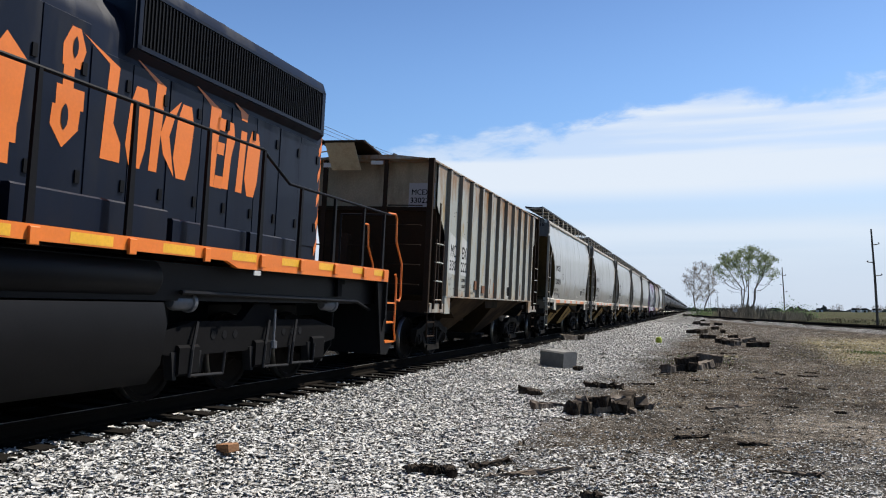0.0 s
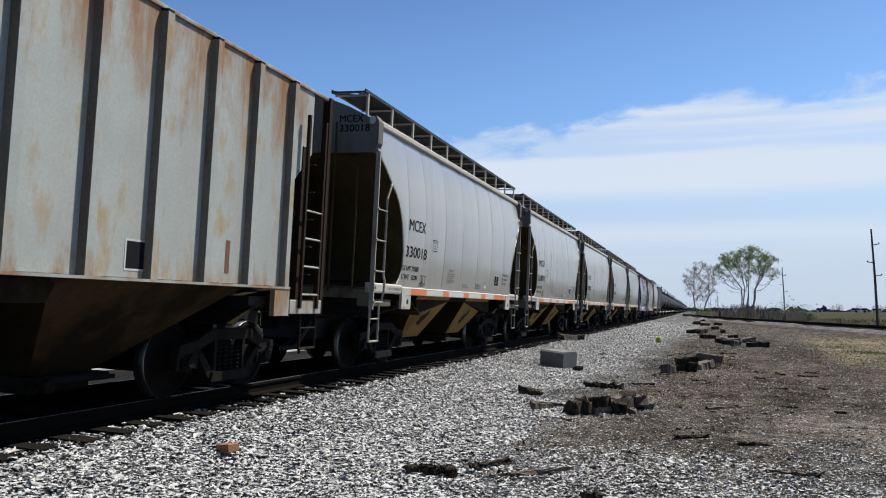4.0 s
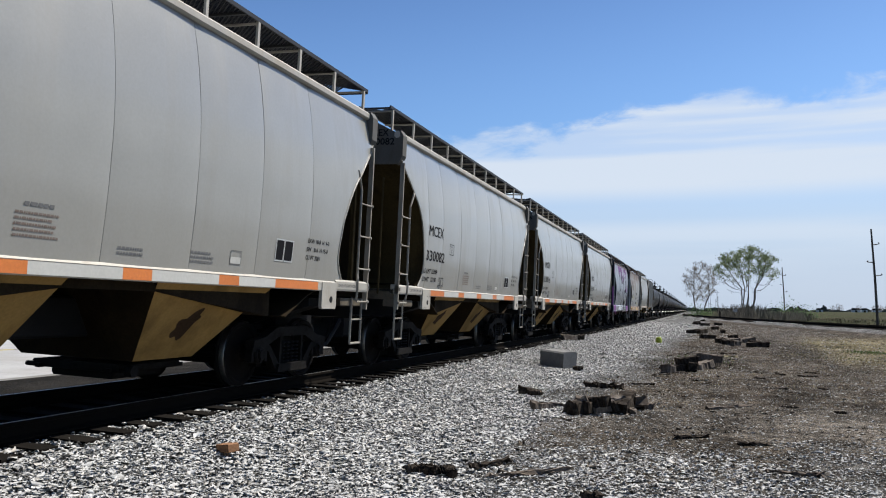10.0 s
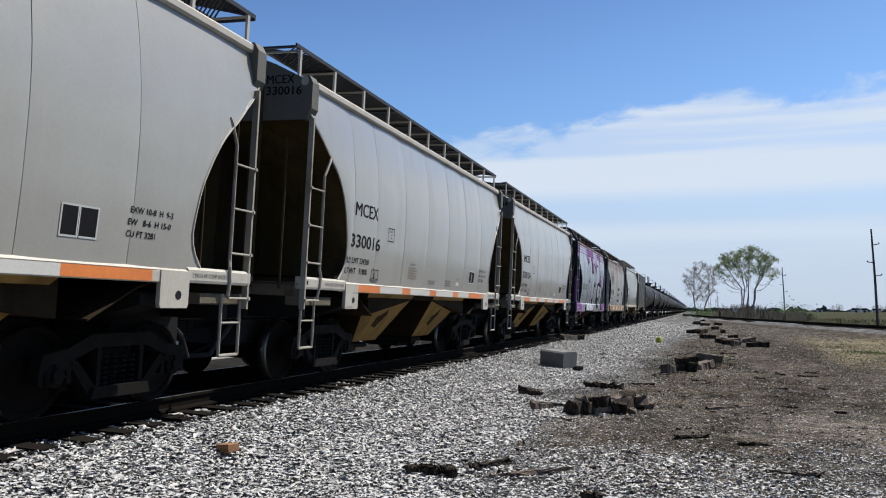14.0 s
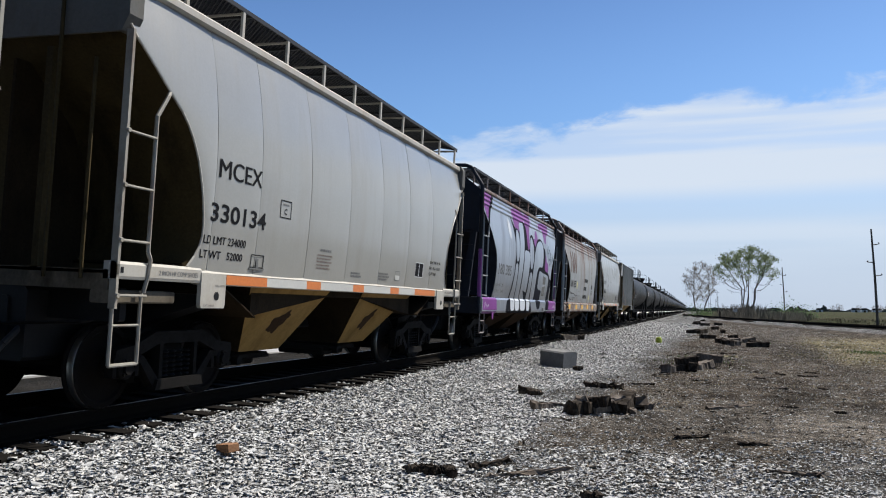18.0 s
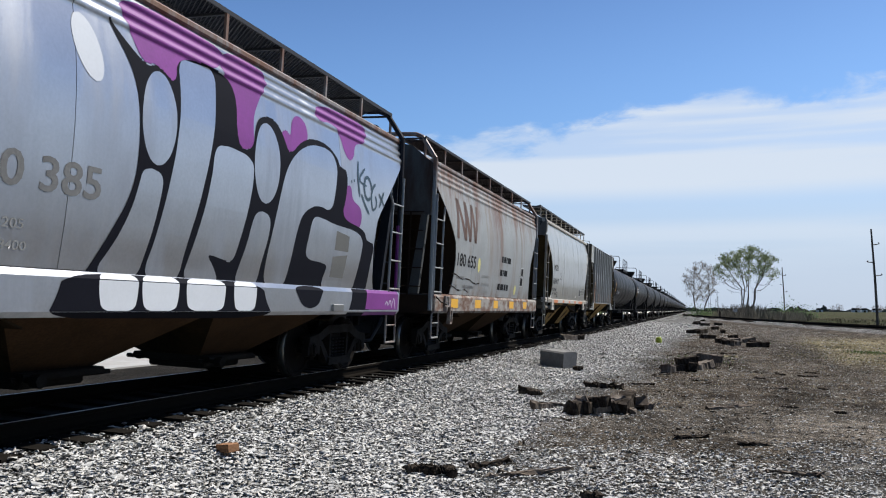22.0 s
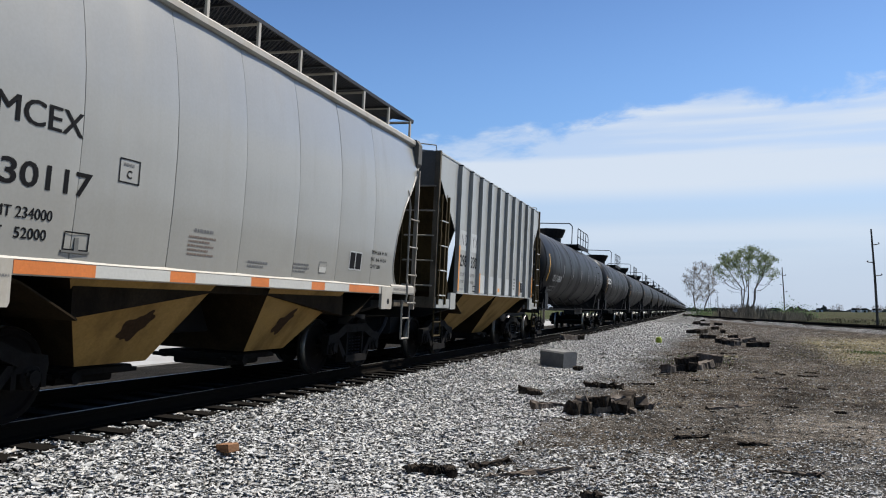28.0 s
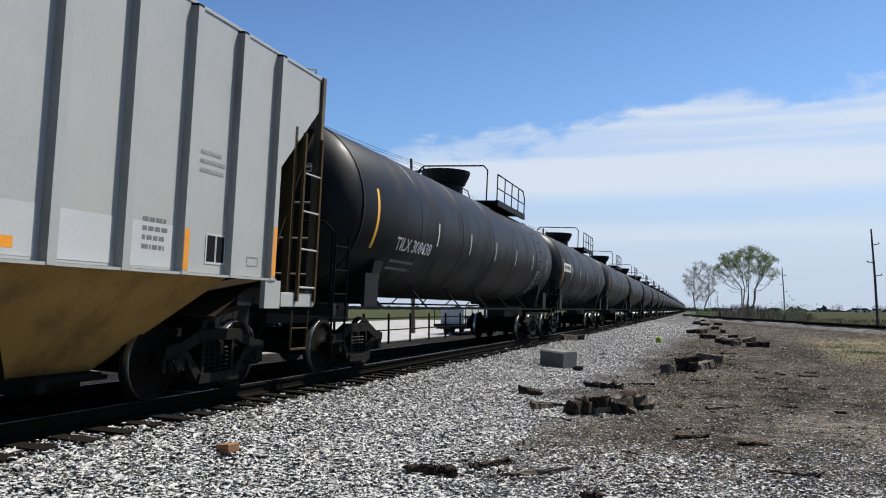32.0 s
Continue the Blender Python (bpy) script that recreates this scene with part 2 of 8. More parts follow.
mat("cylinder_dark", (0.011, 0.011, 0.012), 0.6, vary=0.2, spec=0.2)
mat("cylinder_grey", (0.085, 0.09, 0.10), 0.45, vary=0.15)
mat("graffiti_black", (0.0055, 0.006, 0.010), 0.7, vary=0.1, bump=0.02, spec=0.06)
mat("graffiti_purple", (0.15, 0.018, 0.17), 0.5, vary=0.12, bump=0.02)
mat("graffiti_silver", (0.456, 0.471, 0.502), 0.30, vary=0.06, bump=0.02, metal=0.85, dirt=(0.251, 0.266, 0.296), dirt_amount=0.6, dirt_scale=1.2, streak=6)
mat("graffiti_white", (0.50, 0.52, 0.545), 0.4, vary=0.03, bump=0.02)
mat("graffiti_tag", (0.0144, 0.036, 0.0504), 0.4, vary=0.1, bump=0.0)
mat("weathered_white", (0.225, 0.236, 0.232), 0.55, vary=0.1, dirt=(0.165, 0.088, 0.045), dirt_amount=0.85, dirt_scale=1.1, streak=8, dirt_lo=0.52, dirt_hi=0.72, worn=(0.105, 0.038, 0.012), runs=((-.25, .70, 1.9), (.25, .30, 1.5), (-2.3, .25, 2.8), (-4.6, .2, 3.0), (2.2, .25, 2.4)))
mat("logo_brown", (0.0792, 0.0396, 0.0252), 0.6, vary=0.2, dirt=(0.216, 0.144, 0.108), dirt_amount=0.4, dirt_scale=4)
mat("rust_stain", (0.12, 0.046, 0.016), 0.8, vary=0.25)
# dirty blue-grey ends with the shade on them taken into the colour
mat("blue_grey_end", (0.0156, 0.0187, 0.0268), 0.6, vary=0.15, dirt=(0.020, 0.0175, 0.015), dirt_amount=0.7, dirt_scale=2, streak=3, spec=0.12)
mat("concrete", (0.15, 0.145, 0.135), 0.9, grain=60, vary=0.2, bump=0.5, dirt=(0.10, 0.09, 0.075), dirt_amount=0.6, dirt_scale=5)
mat("old_wood", (0.075, 0.054, 0.037), 0.9, grain=25, vary=0.35, bump=0.8, bump_dist=0.012, dirt=(0.216, 0.187, 0.158), dirt_amount=0.7, dirt_scale=4)
mat("creosote", (0.026, 0.020, 0.015), 0.9, grain=25, vary=0.35, bump=0.8, bump_dist=0.012, dirt=(0.13, 0.105, 0.080), dirt_amount=0.75, dirt_scale=5, spec=0.08)
mat("brick_red", (0.22, 0.105, 0.045), 0.85, grain=50, vary=0.2, bump=0.4)
mat("lime_plastic", (0.396, 0.446, 0.036), 0.4)
mat("bark", (0.0864, 0.072, 0.0576), 0.9, vary=0.25, bump=0.5)
mat("spring_leaf", (0.0936, 0.137, 0.036), 0.7, grain=3, vary=0.3, bump=0)
mat("bare_twig", (0.20, 0.175, 0.145), 0.9, grain=3, vary=0.3, bump=0)
mat("scrub", (0.0936, 0.0792, 0.054), 0.9, grain=3, vary=0.4, bump=0)
mat("dry_grass", (0.36, 0.30, 0.16), 0.9, grain=3, vary=0.35, bump=0)
mat("green_grass", (0.0864, 0.144, 0.036), 0.9, grain=3, vary=0.35, bump=0)
mat("brown_weeds", (0.125, 0.108, 0.058), 0.95, grain=3, vary=0.4, bump=0, spec=0.05)
mat("pole_wood", (0.0792, 0.0612, 0.0468), 0.9, vary=0.25, bump=0.4)
mat("wire", (0.0144, 0.0144, 0.0144), 0.5)
mat("white_paint", (0.518, 0.526, 0.533), 0.35, vary=0.04, bump=0.02)
mat("glass_dark", (0.02, 0.022, 0.026), 0.08, vary=0.02, bump=0, coat=0.5)
mat("rubber", (0.0144, 0.0144, 0.0144), 0.8)
mat("far_woods", (0.0504, 0.054, 0.0432), 0.95, grain=0.2, vary=0.3, bump=0)


# ---- mesh tools ----
class Shape:
    """Collects corners and faces, then makes one mesh."""

    def __init__(self):
        self.v, self.f = [], []

    def add(self, verts, faces):
        o = len(self.v)
        self.v.extend(tuple(p) for p in verts)
        self.f.extend(tuple(i + o for i in f) for f in faces)
        return self

    def box(self, x0, x1, y0, y1, z0, z1, m=None, c=0.0):
        """A box; c is the width of its worn edges along the four edges that run in y."""
        if c <= 0:
            v = [(x, y, z) for x in (x0, x1) for y in (y0, y1) for z in (z0, z1)]
            f = [(0, 1, 3, 2), (4, 6, 7, 5), (0, 4, 5, 1), (2, 3, 7, 6), (0, 2, 6, 4), (1, 5, 7, 3)]
        else:
            ring = [(x0 + c, z0), (x1 - c, z0), (x1, z0 + c), (x1, z1 - c), (x1 - c, z1), (x0 + c, z1), (x0, z1 - c), (x0, z0 + c)]
            v = [(x, y, z) for y in (y0, y1) for x, z in ring]
            f = [(i, (i + 1) % 8, (i + 1) % 8 + 8, i + 8) for i in range(8)] + [tuple(range(7, -1, -1)), tuple(range(8, 16))]
        if m is not None:
            v = [m @ Vector(p) for p in v]
        return self.add(v, f)

    def tube(self, a, b, r, r2=None, n=8):
        a, b = Vector(a), Vector(b)
        d = (b - a).normalized()
        u = d.orthogonal().normalized()
        w = d.cross(u)
        r2 = r if r2 is None else r2
        v = []
        for c, q in ((a, r), (b, r2)):
            v += [c + (u * math.cos(i * math.tau / n) + w * math.sin(i * math.tau / n)) * q for i in range(n)]
        f = [(i, (i + 1) % n, (i + 1) % n + n, i + n) for i in range(n)] + [tuple(range(n - 1, -1, -1)), tuple(range(n, 2 * n))]
        return self.add(v, f)

    def path(self, pts, r, n=6):
        for a, b in zip(pts, pts[1:]):
            self.tube(a, b, r, n=n)
        return self

    def prism(self, poly, axis, a, b):
        """A polygon of two coordinates drawn out along an axis from a to b."""
        k = len(poly)

        def at(p, h):
            return {"x": (h, p[0], p[1]), "y": (p[0], h, p[1]), "z": (p[0], p[1], h)}[axis]
        v = [at(p, a) for p in poly] + [at(p, b) for p in poly]
        f = [(i, (i + 1) % k, (i + 1) % k + k, i + k) for i in range(k)] + [tuple(range(k - 1, -1, -1)), tuple(range(k, 2 * k))]
        return self.add(v, f)

    def grid(self, rows, close=False):
        """A sheet from rows of points."""
        nr, nc = len(rows), len(rows[0])
        v = [p for r in rows for p in r]
        f = []
        for i in range(nr - 1):
            for j in range(nc if close else nc - 1):
                k = (j + 1) % nc
                f.append((i * nc + j, i * nc + k, (i + 1) * nc + k, (i + 1) * nc + j))
        return self.add(v, f)

    def slab(self, front, back):
        """A thick sheet between two equal grids of points."""
        self.grid(front).grid([r[::-1] for r in back])
        edge_f = front[0] + [r[-1] for r in front[1:]] + front[-1][::-1][1:] + [r[0] for r in front[::-1][1:-1]]
        edge_b = back[0] + [r[-1] for r in back[1:]] + back[-1][::-1][1:] + [r[0] for r in back[::-1][1:-1]]
        k = len(edge_f)
        return self.add(edge_f + edge_b, [(i, i + k, (i + 1) % k + k, (i + 1) % k) for i in range(k)])

    def turn(self, prof, c, axis="x", n=20):
        """A body of revolution: prof holds (distance along the axis, radius)."""
        rows = []
        for h, r in prof:
            row = []
            for i in range(n):
                a = i * math.tau / n
                p = {"x": (h, r * math.cos(a), r * math.sin(a)), "y": (r * math.cos(a), h, r * math.sin(a)), "z": (r * math.cos(a), r * math.sin(a), h)}[axis]
                row.append(tuple(c[j] + p[j] for j in range(3)))
            rows.append(row)
        return self.grid(rows, close=True)

    def mesh(self, name, smooth=0):
        me = bpy.data.meshes.new(name)
        me.from_pydata(self.v, [], self.f)
        me.validate()
        bm = bmesh.new()
        bm.from_mesh(me)
        bmesh.ops.remove_doubles(bm, verts=bm.verts, dist=1e-5)
        bmesh.ops.recalc_face_normals(bm, faces=bm.faces)
        bm.to_mesh(me)
        bm.free()
        if smooth:
            for p in me.polygons:
                p.use_smooth = True
            me.set_sharp_from_angle(angle=radians(smooth))
        return me


def part(name, shape, material_key, parent, label="", smooth=0, m=None):
    """One mesh object under a thing or under a part."""
    me = shape if isinstance(shape, bpy.types.Mesh) else shape.mesh(name, smooth)
    if not me.materials:
        me.materials.append(MAT[material_key])
    ob = new(name, me)
    ob.parent = parent
    if m is not None:
        ob.matrix_basis = m
    if label:
        tagged(ob, label)
    return ob


def thing(name, label, category, group="", m=None, kind=""):
    ob = new(name)
    ob.empty_display_size = 0.3
    if m is not None:
        ob.matrix_basis = m
    return tagged(ob, label, category, group, kind)


def solid(name, shape, key, label, category, group="", kind="", m=None, smooth=0):
    me = shape if isinstance(shape, bpy.types.Mesh) else shape.mesh(name, smooth)
    if not me.materials:
        me.materials.append(MAT[key])
    ob = new(name, me)
    if m is not None:
        ob.matrix_basis = m
    return tagged(ob, label, category, group, kind)


def lettering(text, place, width=None, height=0.3, bend=None):
    """Flat letters with thickness none: place(u, v) gives the point for u to the right and v up."""
    cu = bpy.data.curves.new("text", "FONT")
    cu.body = text
    cu.resolution_u = 3
    wide = "M" in text  # this letter cannot be thickened, so it is laid twice
    cu.offset = 0.0 if wide else 0.017
    ob = bpy.data.objects.new("text", cu)
    me = bpy.data.meshes.new_from_object(ob)
    bpy.data.objects.remove(ob)
    bpy.data.curves.remove(cu)
    xs = [v.co.x for v in me.vertices]
    ys = [v.co.y for v in me.vertices]
    x0, x1, y0, y1 = min(xs), max(xs), min(ys), max(ys)
    k = height / (y1 - y0)
    kx = width / (x1 - x0) if width else k
    if wide:
        pts = [(v.co.x - x0, v.co.y - y0) for v in me.vertices]
        faces = [tuple(f.vertices) for f in me.polygons]
        out, both = [], []
        for side, lift in ((-.017, 0.0), (0.0, .0004), (.017, .0008)):
            o = len(out)
            for u, v in pts:
                q = place((u + side) * kx, v * k)
                out.append((q[0] + lift, q[1] - lift, q[2]))
            both += [tuple(i + o for i in f) for f in faces]
        me.clear_geometry()
        me.from_pydata(out, [], both)
        return me
    for v in me.vertices:
        v.co = place((v.co.x - x0) * kx, (v.co.y - y0) * k)
    return me


# ---- ground and tracks ----
def siding_x(y):
    """Centre of the side track that swings away from the main track."""
    return -4.5 + 0.00032 * (300.0 - min(y, 300.0)) ** 2


def track_x(y):
    """Centre of the main track: straight, then bearing a little to the left."""
    d = y - 80.0
    return TRACK - 0.0045 * (math.sqrt(d * d + 3600.0) + d)


def on_track(y):
    """The pose of a car whose middle is at y."""
    a = math.degrees(math.atan((track_x(y + 1) - track_x(y - 1)) / 2))
    return pose(track_x(y), y, 0, 0, CANT, -a)


def ground_z(x, y):
    side = x - track_x(y)
    l = abs(side)
    if l < 1.5:
        z = -0.215 - 0.0444 * side
    elif l < 2.9:
        top = -0.215 - 0.0444 * math.copysign(1.5, side)
        z = top + (-0.52 - top) * (l - 1.5) / 1.4
    else:
        z = -0.52 - min(0.10, 0.03 * (l - 2.9))
    if x > TRACK + 3.2 and y < 300:
        e = abs(x - siding_x(y))
        z = max(z, -0.24 - 0.30 * max(0.0, e - 1.6))
    if x > TRACK and -4.0 < y < 60.0:
        z += 0.035 * noise.noise((x * 0.45, y * 0.35, 3.0)) * min(1.0, max(0.0, (l - 2.0)))
        z += 0.018 * noise.noise((x * 1.6, y * 1.3, 9.0)) * min(1.0, max(0.0, (l - 1.5)))
    return z


def make_ground_material():
    m = bpy.data.materials.new("ground_cover")
    m.use_nodes = True
    nt = m.node_tree
    n, l = nt.nodes, nt.links
    b = n["Principled BSDF"]
    b.inputs["Roughness"].default_value = 1.0
    b.inputs["Specular IOR Level"].default_value = 0.03
    geo = n.new("ShaderNodeNewGeometry")
    sep = n.new("ShaderNodeSeparateXYZ")
    l.new(geo.outputs["Position"], sep.inputs[0])

    def tex(scale, detail=5, r=0.6):
        t = n.new("ShaderNodeTexNoise")
        t.inputs["Scale"].default_value = scale
        t.inputs["Detail"].default_value = detail
        t.inputs["Roughness"].default_value = r
        l.new(geo.outputs["Position"], t.inputs["Vector"])
        return t.outputs["Fac"]

    def rng(src, a, bb, c=0.0, d=1.0, smooth=True):
        r = n.new("ShaderNodeMapRange")
        if smooth:
            r.interpolation_type = "SMOOTHSTEP"
        l.new(src, r.inputs[0])
        for i, v in enumerate((a, bb, c, d)):
            r.inputs[1 + i].default_value = v
        return r.outputs[0]

    def op(kind, a, bb):
        q = n.new("ShaderNodeMath")
        q.operation = kind
        for i, v in enumerate((a, bb)):
            if isinstance(v, (int, float)):
                q.inputs[i].default_value = v
            else:
                l.new(v, q.inputs[i])
        return q.outputs[0]

    def blend(f, a, bb):
        q = n.new("ShaderNodeMix")
        q.data_type = "RGBA"
        l.new(f, q.inputs["Factor"])
        for k, v in (("A", a), ("B", bb)):
            if isinstance(v, tuple):
                q.inputs[k].default_value = (*v, 1)
            else:
                l.new(v, q.inputs[k])
        return q.outputs["Result"]

    vor = n.new("ShaderNodeTexVoronoi")
    vor.inputs["Scale"].default_value = 17.0
    l.new(geo.outputs["Position"], vor.inputs["Vector"])
    stone_tone = n.new("ShaderNodeSeparateColor")
    l.new(vor.outputs["Color"], stone_tone.inputs[0])
    grey = blend(rng(stone_tone.outputs[0], 0, 1), (0.205, 0.203, 0.196), (0.390, 0.387, 0.376))
    ballast = blend(rng(vor.outputs["Distance"], 0.25, 0.75), grey, (0.085, 0.082, 0.078))
    grit = tex(38, 6, 0.7)
    wob = op("MULTIPLY", op("SUBTRACT", tex(0.5, 4), 0.5), 3.2)
    wob_wide = op("MULTIPLY", op("SUBTRACT", tex(0.25, 4), 0.5), 8.0)
    dirt = blend(rng(grit, 0.38, 0.62), (0.040, 0.031, 0.023), (0.150, 0.124, 0.095))
    dirt = blend(rng(tex(0.55, 4), 0.42, 0.62, 0.0, 0.75), dirt, (0.036, 0.0281, 0.0216))
    dirt = blend(rng(tex(2.2, 7, 0.7), 0.50, 0.64, 0.0, 0.75), dirt, (0.173, 0.162, 0.144))
    rough = tex(1.6, 9, 0.78)
    patch = op("MULTIPLY", rng(rough, 0.42, 0.58, 0.50, 1.15), op("MULTIPLY", rng(tex(7.0, 8, 0.8), 0.38, 0.60, 0.60, 1.28), rng(tex(30.0, 5, 0.85), 0.40, 0.58, 0.40, 1.45)))
    band = op("MULTIPLY", rng(op("ADD", sep.outputs[1], wob), 10.5, 12.0), rng(op("ADD", sep.outputs[1], wob_wide), 16.5, 14.0))
    dirt = blend(op("MULTIPLY", band, 0.62), dirt, (0.185, 0.162, 0.135))
    spots = n.new("ShaderNodeMix")
    spots.data_type, spots.blend_type = "RGBA", "MULTIPLY"
    spots.inputs["Factor"].default_value = 1.0
    l.new(dirt, spots.inputs["A"])
    l.new(patch, spots.inputs["B"])
    dirt = spots.outputs["Result"]
    # coarse unevenness of the stone bed
    lumps = n.new("ShaderNodeMix")
    lumps.data_type, lumps.blend_type = "RGBA", "MULTIPLY"
    lumps.inputs["Factor"].default_value = 1.0
    l.new(ballast, lumps.inputs["A"])
    l.new(rng(tex(5.0, 8, 0.8), 0.38, 0.60, 0.45, 1.15), lumps.inputs["B"])
    ballast = lumps.outputs["Result"]
    drift = n.new("ShaderNodeMix")
    drift.data_type, drift.blend_type = "RGBA", "MULTIPLY"
    drift.inputs["Factor"].default_value = 1.0
    l.new(ballast, drift.inputs["A"])
    l.new(rng(tex(0.9, 11, 0.86), 0.40, 0.58, 0.45, 1.12), drift.inputs["B"])
    ballast = drift.outputs["Result"]
    field = blend(rng(tex(0.05, 5), 0.35, 0.65), (0.038, 0.038, 0.022), (0.062, 0.055, 0.034))
    field = blend(rng(tex(0.02, 3), 0.45, 0.6, 0, 0.7), field, (0.0432, 0.054, 0.0216))
    straw = blend(rng(tex(5, 9, 0.75), 0.36, 0.60), (0.10, 0.085, 0.050), (0.25, 0.21, 0.125))
    xx = op("ADD", sep.outputs[0], wob)
    apart = op("SUBTRACT", xx, op("MULTIPLY", op("MAXIMUM", op("SUBTRACT", sep.outputs[1], 12.0), 0.0), 0.028))
    to_dirt = op("MULTIPLY", rng(apart, -3.0, -1.5), rng(sep.outputs[1], 5.0, 11.0))
    col = blend(to_dirt, ballast, dirt)
    # straw strip beside the side track
    strip = op("MULTIPLY", rng(op("ADD", xx, op("MULTIPLY", sep.outputs[1], -0.045)), 2.4, 4.0), op("MULTIPLY", rng(sep.outputs[1], 22.0, 34.0), rng(sep.outputs[1], 62.0, 46.0)))
    col = blend(op("MULTIPLY", strip, rng(tex(0.9, 8, 0.75), 0.36, 0.52)), col, straw)
    # ballast under the side track, by height
    ris = op("MULTIPLY", rng(sep.outputs[2], -0.52, -0.40), rng(sep.outputs[0], -2.5, -0.5))
    col = blend(op("MULTIPLY", ris, rng(sep.outputs[1], 20, 45)), col, blend(rng(tex(6, 9, 0.8), 0.4, 0.6), (0.0504, 0.049, 0.0461), (0.245, 0.238, 0.23)))
    # fields beyond the side track, and grass beyond the far road
    k1 = n.new("ShaderNodeMath")
    k1.operation = "POWER"
    l.new(op("MAXIMUM", op("SUBTRACT", 300.0, sep.outputs[1]), 0.0), k1.inputs[0])
    k1.inputs[1].default_value = 2.0
    side = op("SUBTRACT", sep.outputs[0], op("ADD", op("MULTIPLY", k1.outputs[0], 0.00032), -4.5))
    col = blend(rng(op("ADD", side, op("MULTIPLY", wob, 0.6)), 3.2, 6.0), col, field)
    col = blend(rng(op("ADD", sep.outputs[0], op("MULTIPLY", wob, 0.8)), -24.0, -27.0), col, (0.055, 0.062, 0.028))
    # earth between the track and the far road, darkened as the train's shadow
    far_bed = op("MULTIPLY", rng(op("ADD", sep.outputs[0], op("MULTIPLY", wob, 0.15)), TRACK - 2.2, TRACK - 2.9), rng(op("ADD", sep.outputs[0], op("MULTIPLY", wob, 0.15)), TRACK - 9.0, TRACK - 8.2))
    col = blend(far_bed, col, blend(rng(grit, 0.4, 0.62), (0.012, 0.011, 0.010), (0.040, 0.036, 0.030)))
    # unseen ground behind the camera, to the track's shoulder, darkened to cut bounce light
    behind = op("MULTIPLY", rng(op("ADD", sep.outputs[1], op("MULTIPLY", wob, 0.3)), 3.0, 1.0), rng(sep.outputs[0], TRACK + 2.2, TRACK + 3.2))
    col = blend(behind, col, blend(rng(tex(1.3, 8, 0.7), 0.4, 0.6), (0.050, 0.046, 0.030), (0.085, 0.072, 0.050)))
    # oily bed under the trains, blackened to put their shade into the colour
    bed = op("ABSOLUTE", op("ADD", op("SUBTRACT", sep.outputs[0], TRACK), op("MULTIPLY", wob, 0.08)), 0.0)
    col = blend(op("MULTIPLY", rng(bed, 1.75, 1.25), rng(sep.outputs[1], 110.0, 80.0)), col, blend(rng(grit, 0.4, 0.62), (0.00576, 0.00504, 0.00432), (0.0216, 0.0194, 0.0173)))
    # broad unevenness in tone over the whole ground
    broad = n.new("ShaderNodeMix")
    broad.data_type, broad.blend_type = "RGBA", "MULTIPLY"
    broad.inputs["Factor"].default_value = 1.0
    l.new(col, broad.inputs["A"])
    l.new(rng(tex(0.42, 14, 0.82), 0.40, 0.60, 0.62, 1.22), broad.inputs["B"])
    col = broad.outputs["Result"]
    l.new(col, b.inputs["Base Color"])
    bp = n.new("ShaderNodeBump")
    bp.inputs["Strength"].default_value = 0.9
    bp.inputs["Distance"].default_value = 0.045
    l.new(op("ADD", op("SUBTRACT", op("MULTIPLY", grit, 0.5), vor.outputs["Distance"]), op("MULTIPLY", tex(1.8, 10, 0.78), 3.0)), bp.inputs["Height"])
    l.new(bp.outputs[0], b.inputs["Normal"])
    return m


def make_ground():
    def spread(fine_a, fine_b, step, far_a, far_b):
        c = list(np.arange(fine_a, fine_b + 1e-6, step))
        d, s = fine_b, step
        while d < far_b:
            s *= 1.28
            d += s
            c.append(min(d, far_b))
        d, s = fine_a, step
        while d > far_a:
            s *= 1.28
            d -= s
            c.insert(0, max(d, far_a))
        return c
    xs = spread(-11.5, 14.0, 0.25, -4500, 4500)
    ys = spread(2.0, 46.0, 0.3, -400, 4800)
    s = Shape()
    s.grid([[(x, y, ground_z(x, y)) for x in xs] for y in ys])
    me = bpy.data.meshes.new("ground")
    me.from_pydata(s.v, [], s.f)
    for p in me.polygons:
        p.use_smooth = True
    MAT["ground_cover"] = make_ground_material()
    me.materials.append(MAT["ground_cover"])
    tagged(new("ground", me), "grey gravel, brown dirt and flat fields", "ground", kind="structure")


make_ground()


def far_road():
    """A pale paved yard road along the far side of the track, laid in slabs."""
    road = thing("road", "pale grey concrete road along the far side of the track", "road", kind="structure")
    a, b, y0, long = TRACK - 36.0, TRACK - 8.3, -44.0, 11.55
    slab = Shape().box(a, b, 0, long - .16, -.72, -.575).mesh("slab")
    for i in range(14):
        part("slab", slab, "pale_concrete", road, m=pose(0, y0 + i * long, 0))
    part("joint_bed", Shape().box(a + .05, b - .05, y0 + .05, y0 + 14 * long - .2, -.70, -.60), "seam_dark", road)
    line = Shape().box(TRACK - 18.75, TRACK - 18.25, 0, long - .3, -.58, -.571).mesh("road_line")
    for i in range(14):
        part("road_line", line, "faded_yellow", road, "worn yellow line", m=pose(0, y0 + .08 + i * long, 0))


far_road()


def rail_profile():
    return [(-0.075, -0.172), (0.075, -0.172), (0.07, -0.155), (0.012, -0.135), (0.012, -0.045), (0.036, -0.035), (0.036, -0.006), (0.028, 0.0),
            (-0.028, 0.0), (-0.036, -0.006), (-0.036, -0.035), (-0.012, -0.045), (-0.012, -0.135), (-0.07, -0.155)]


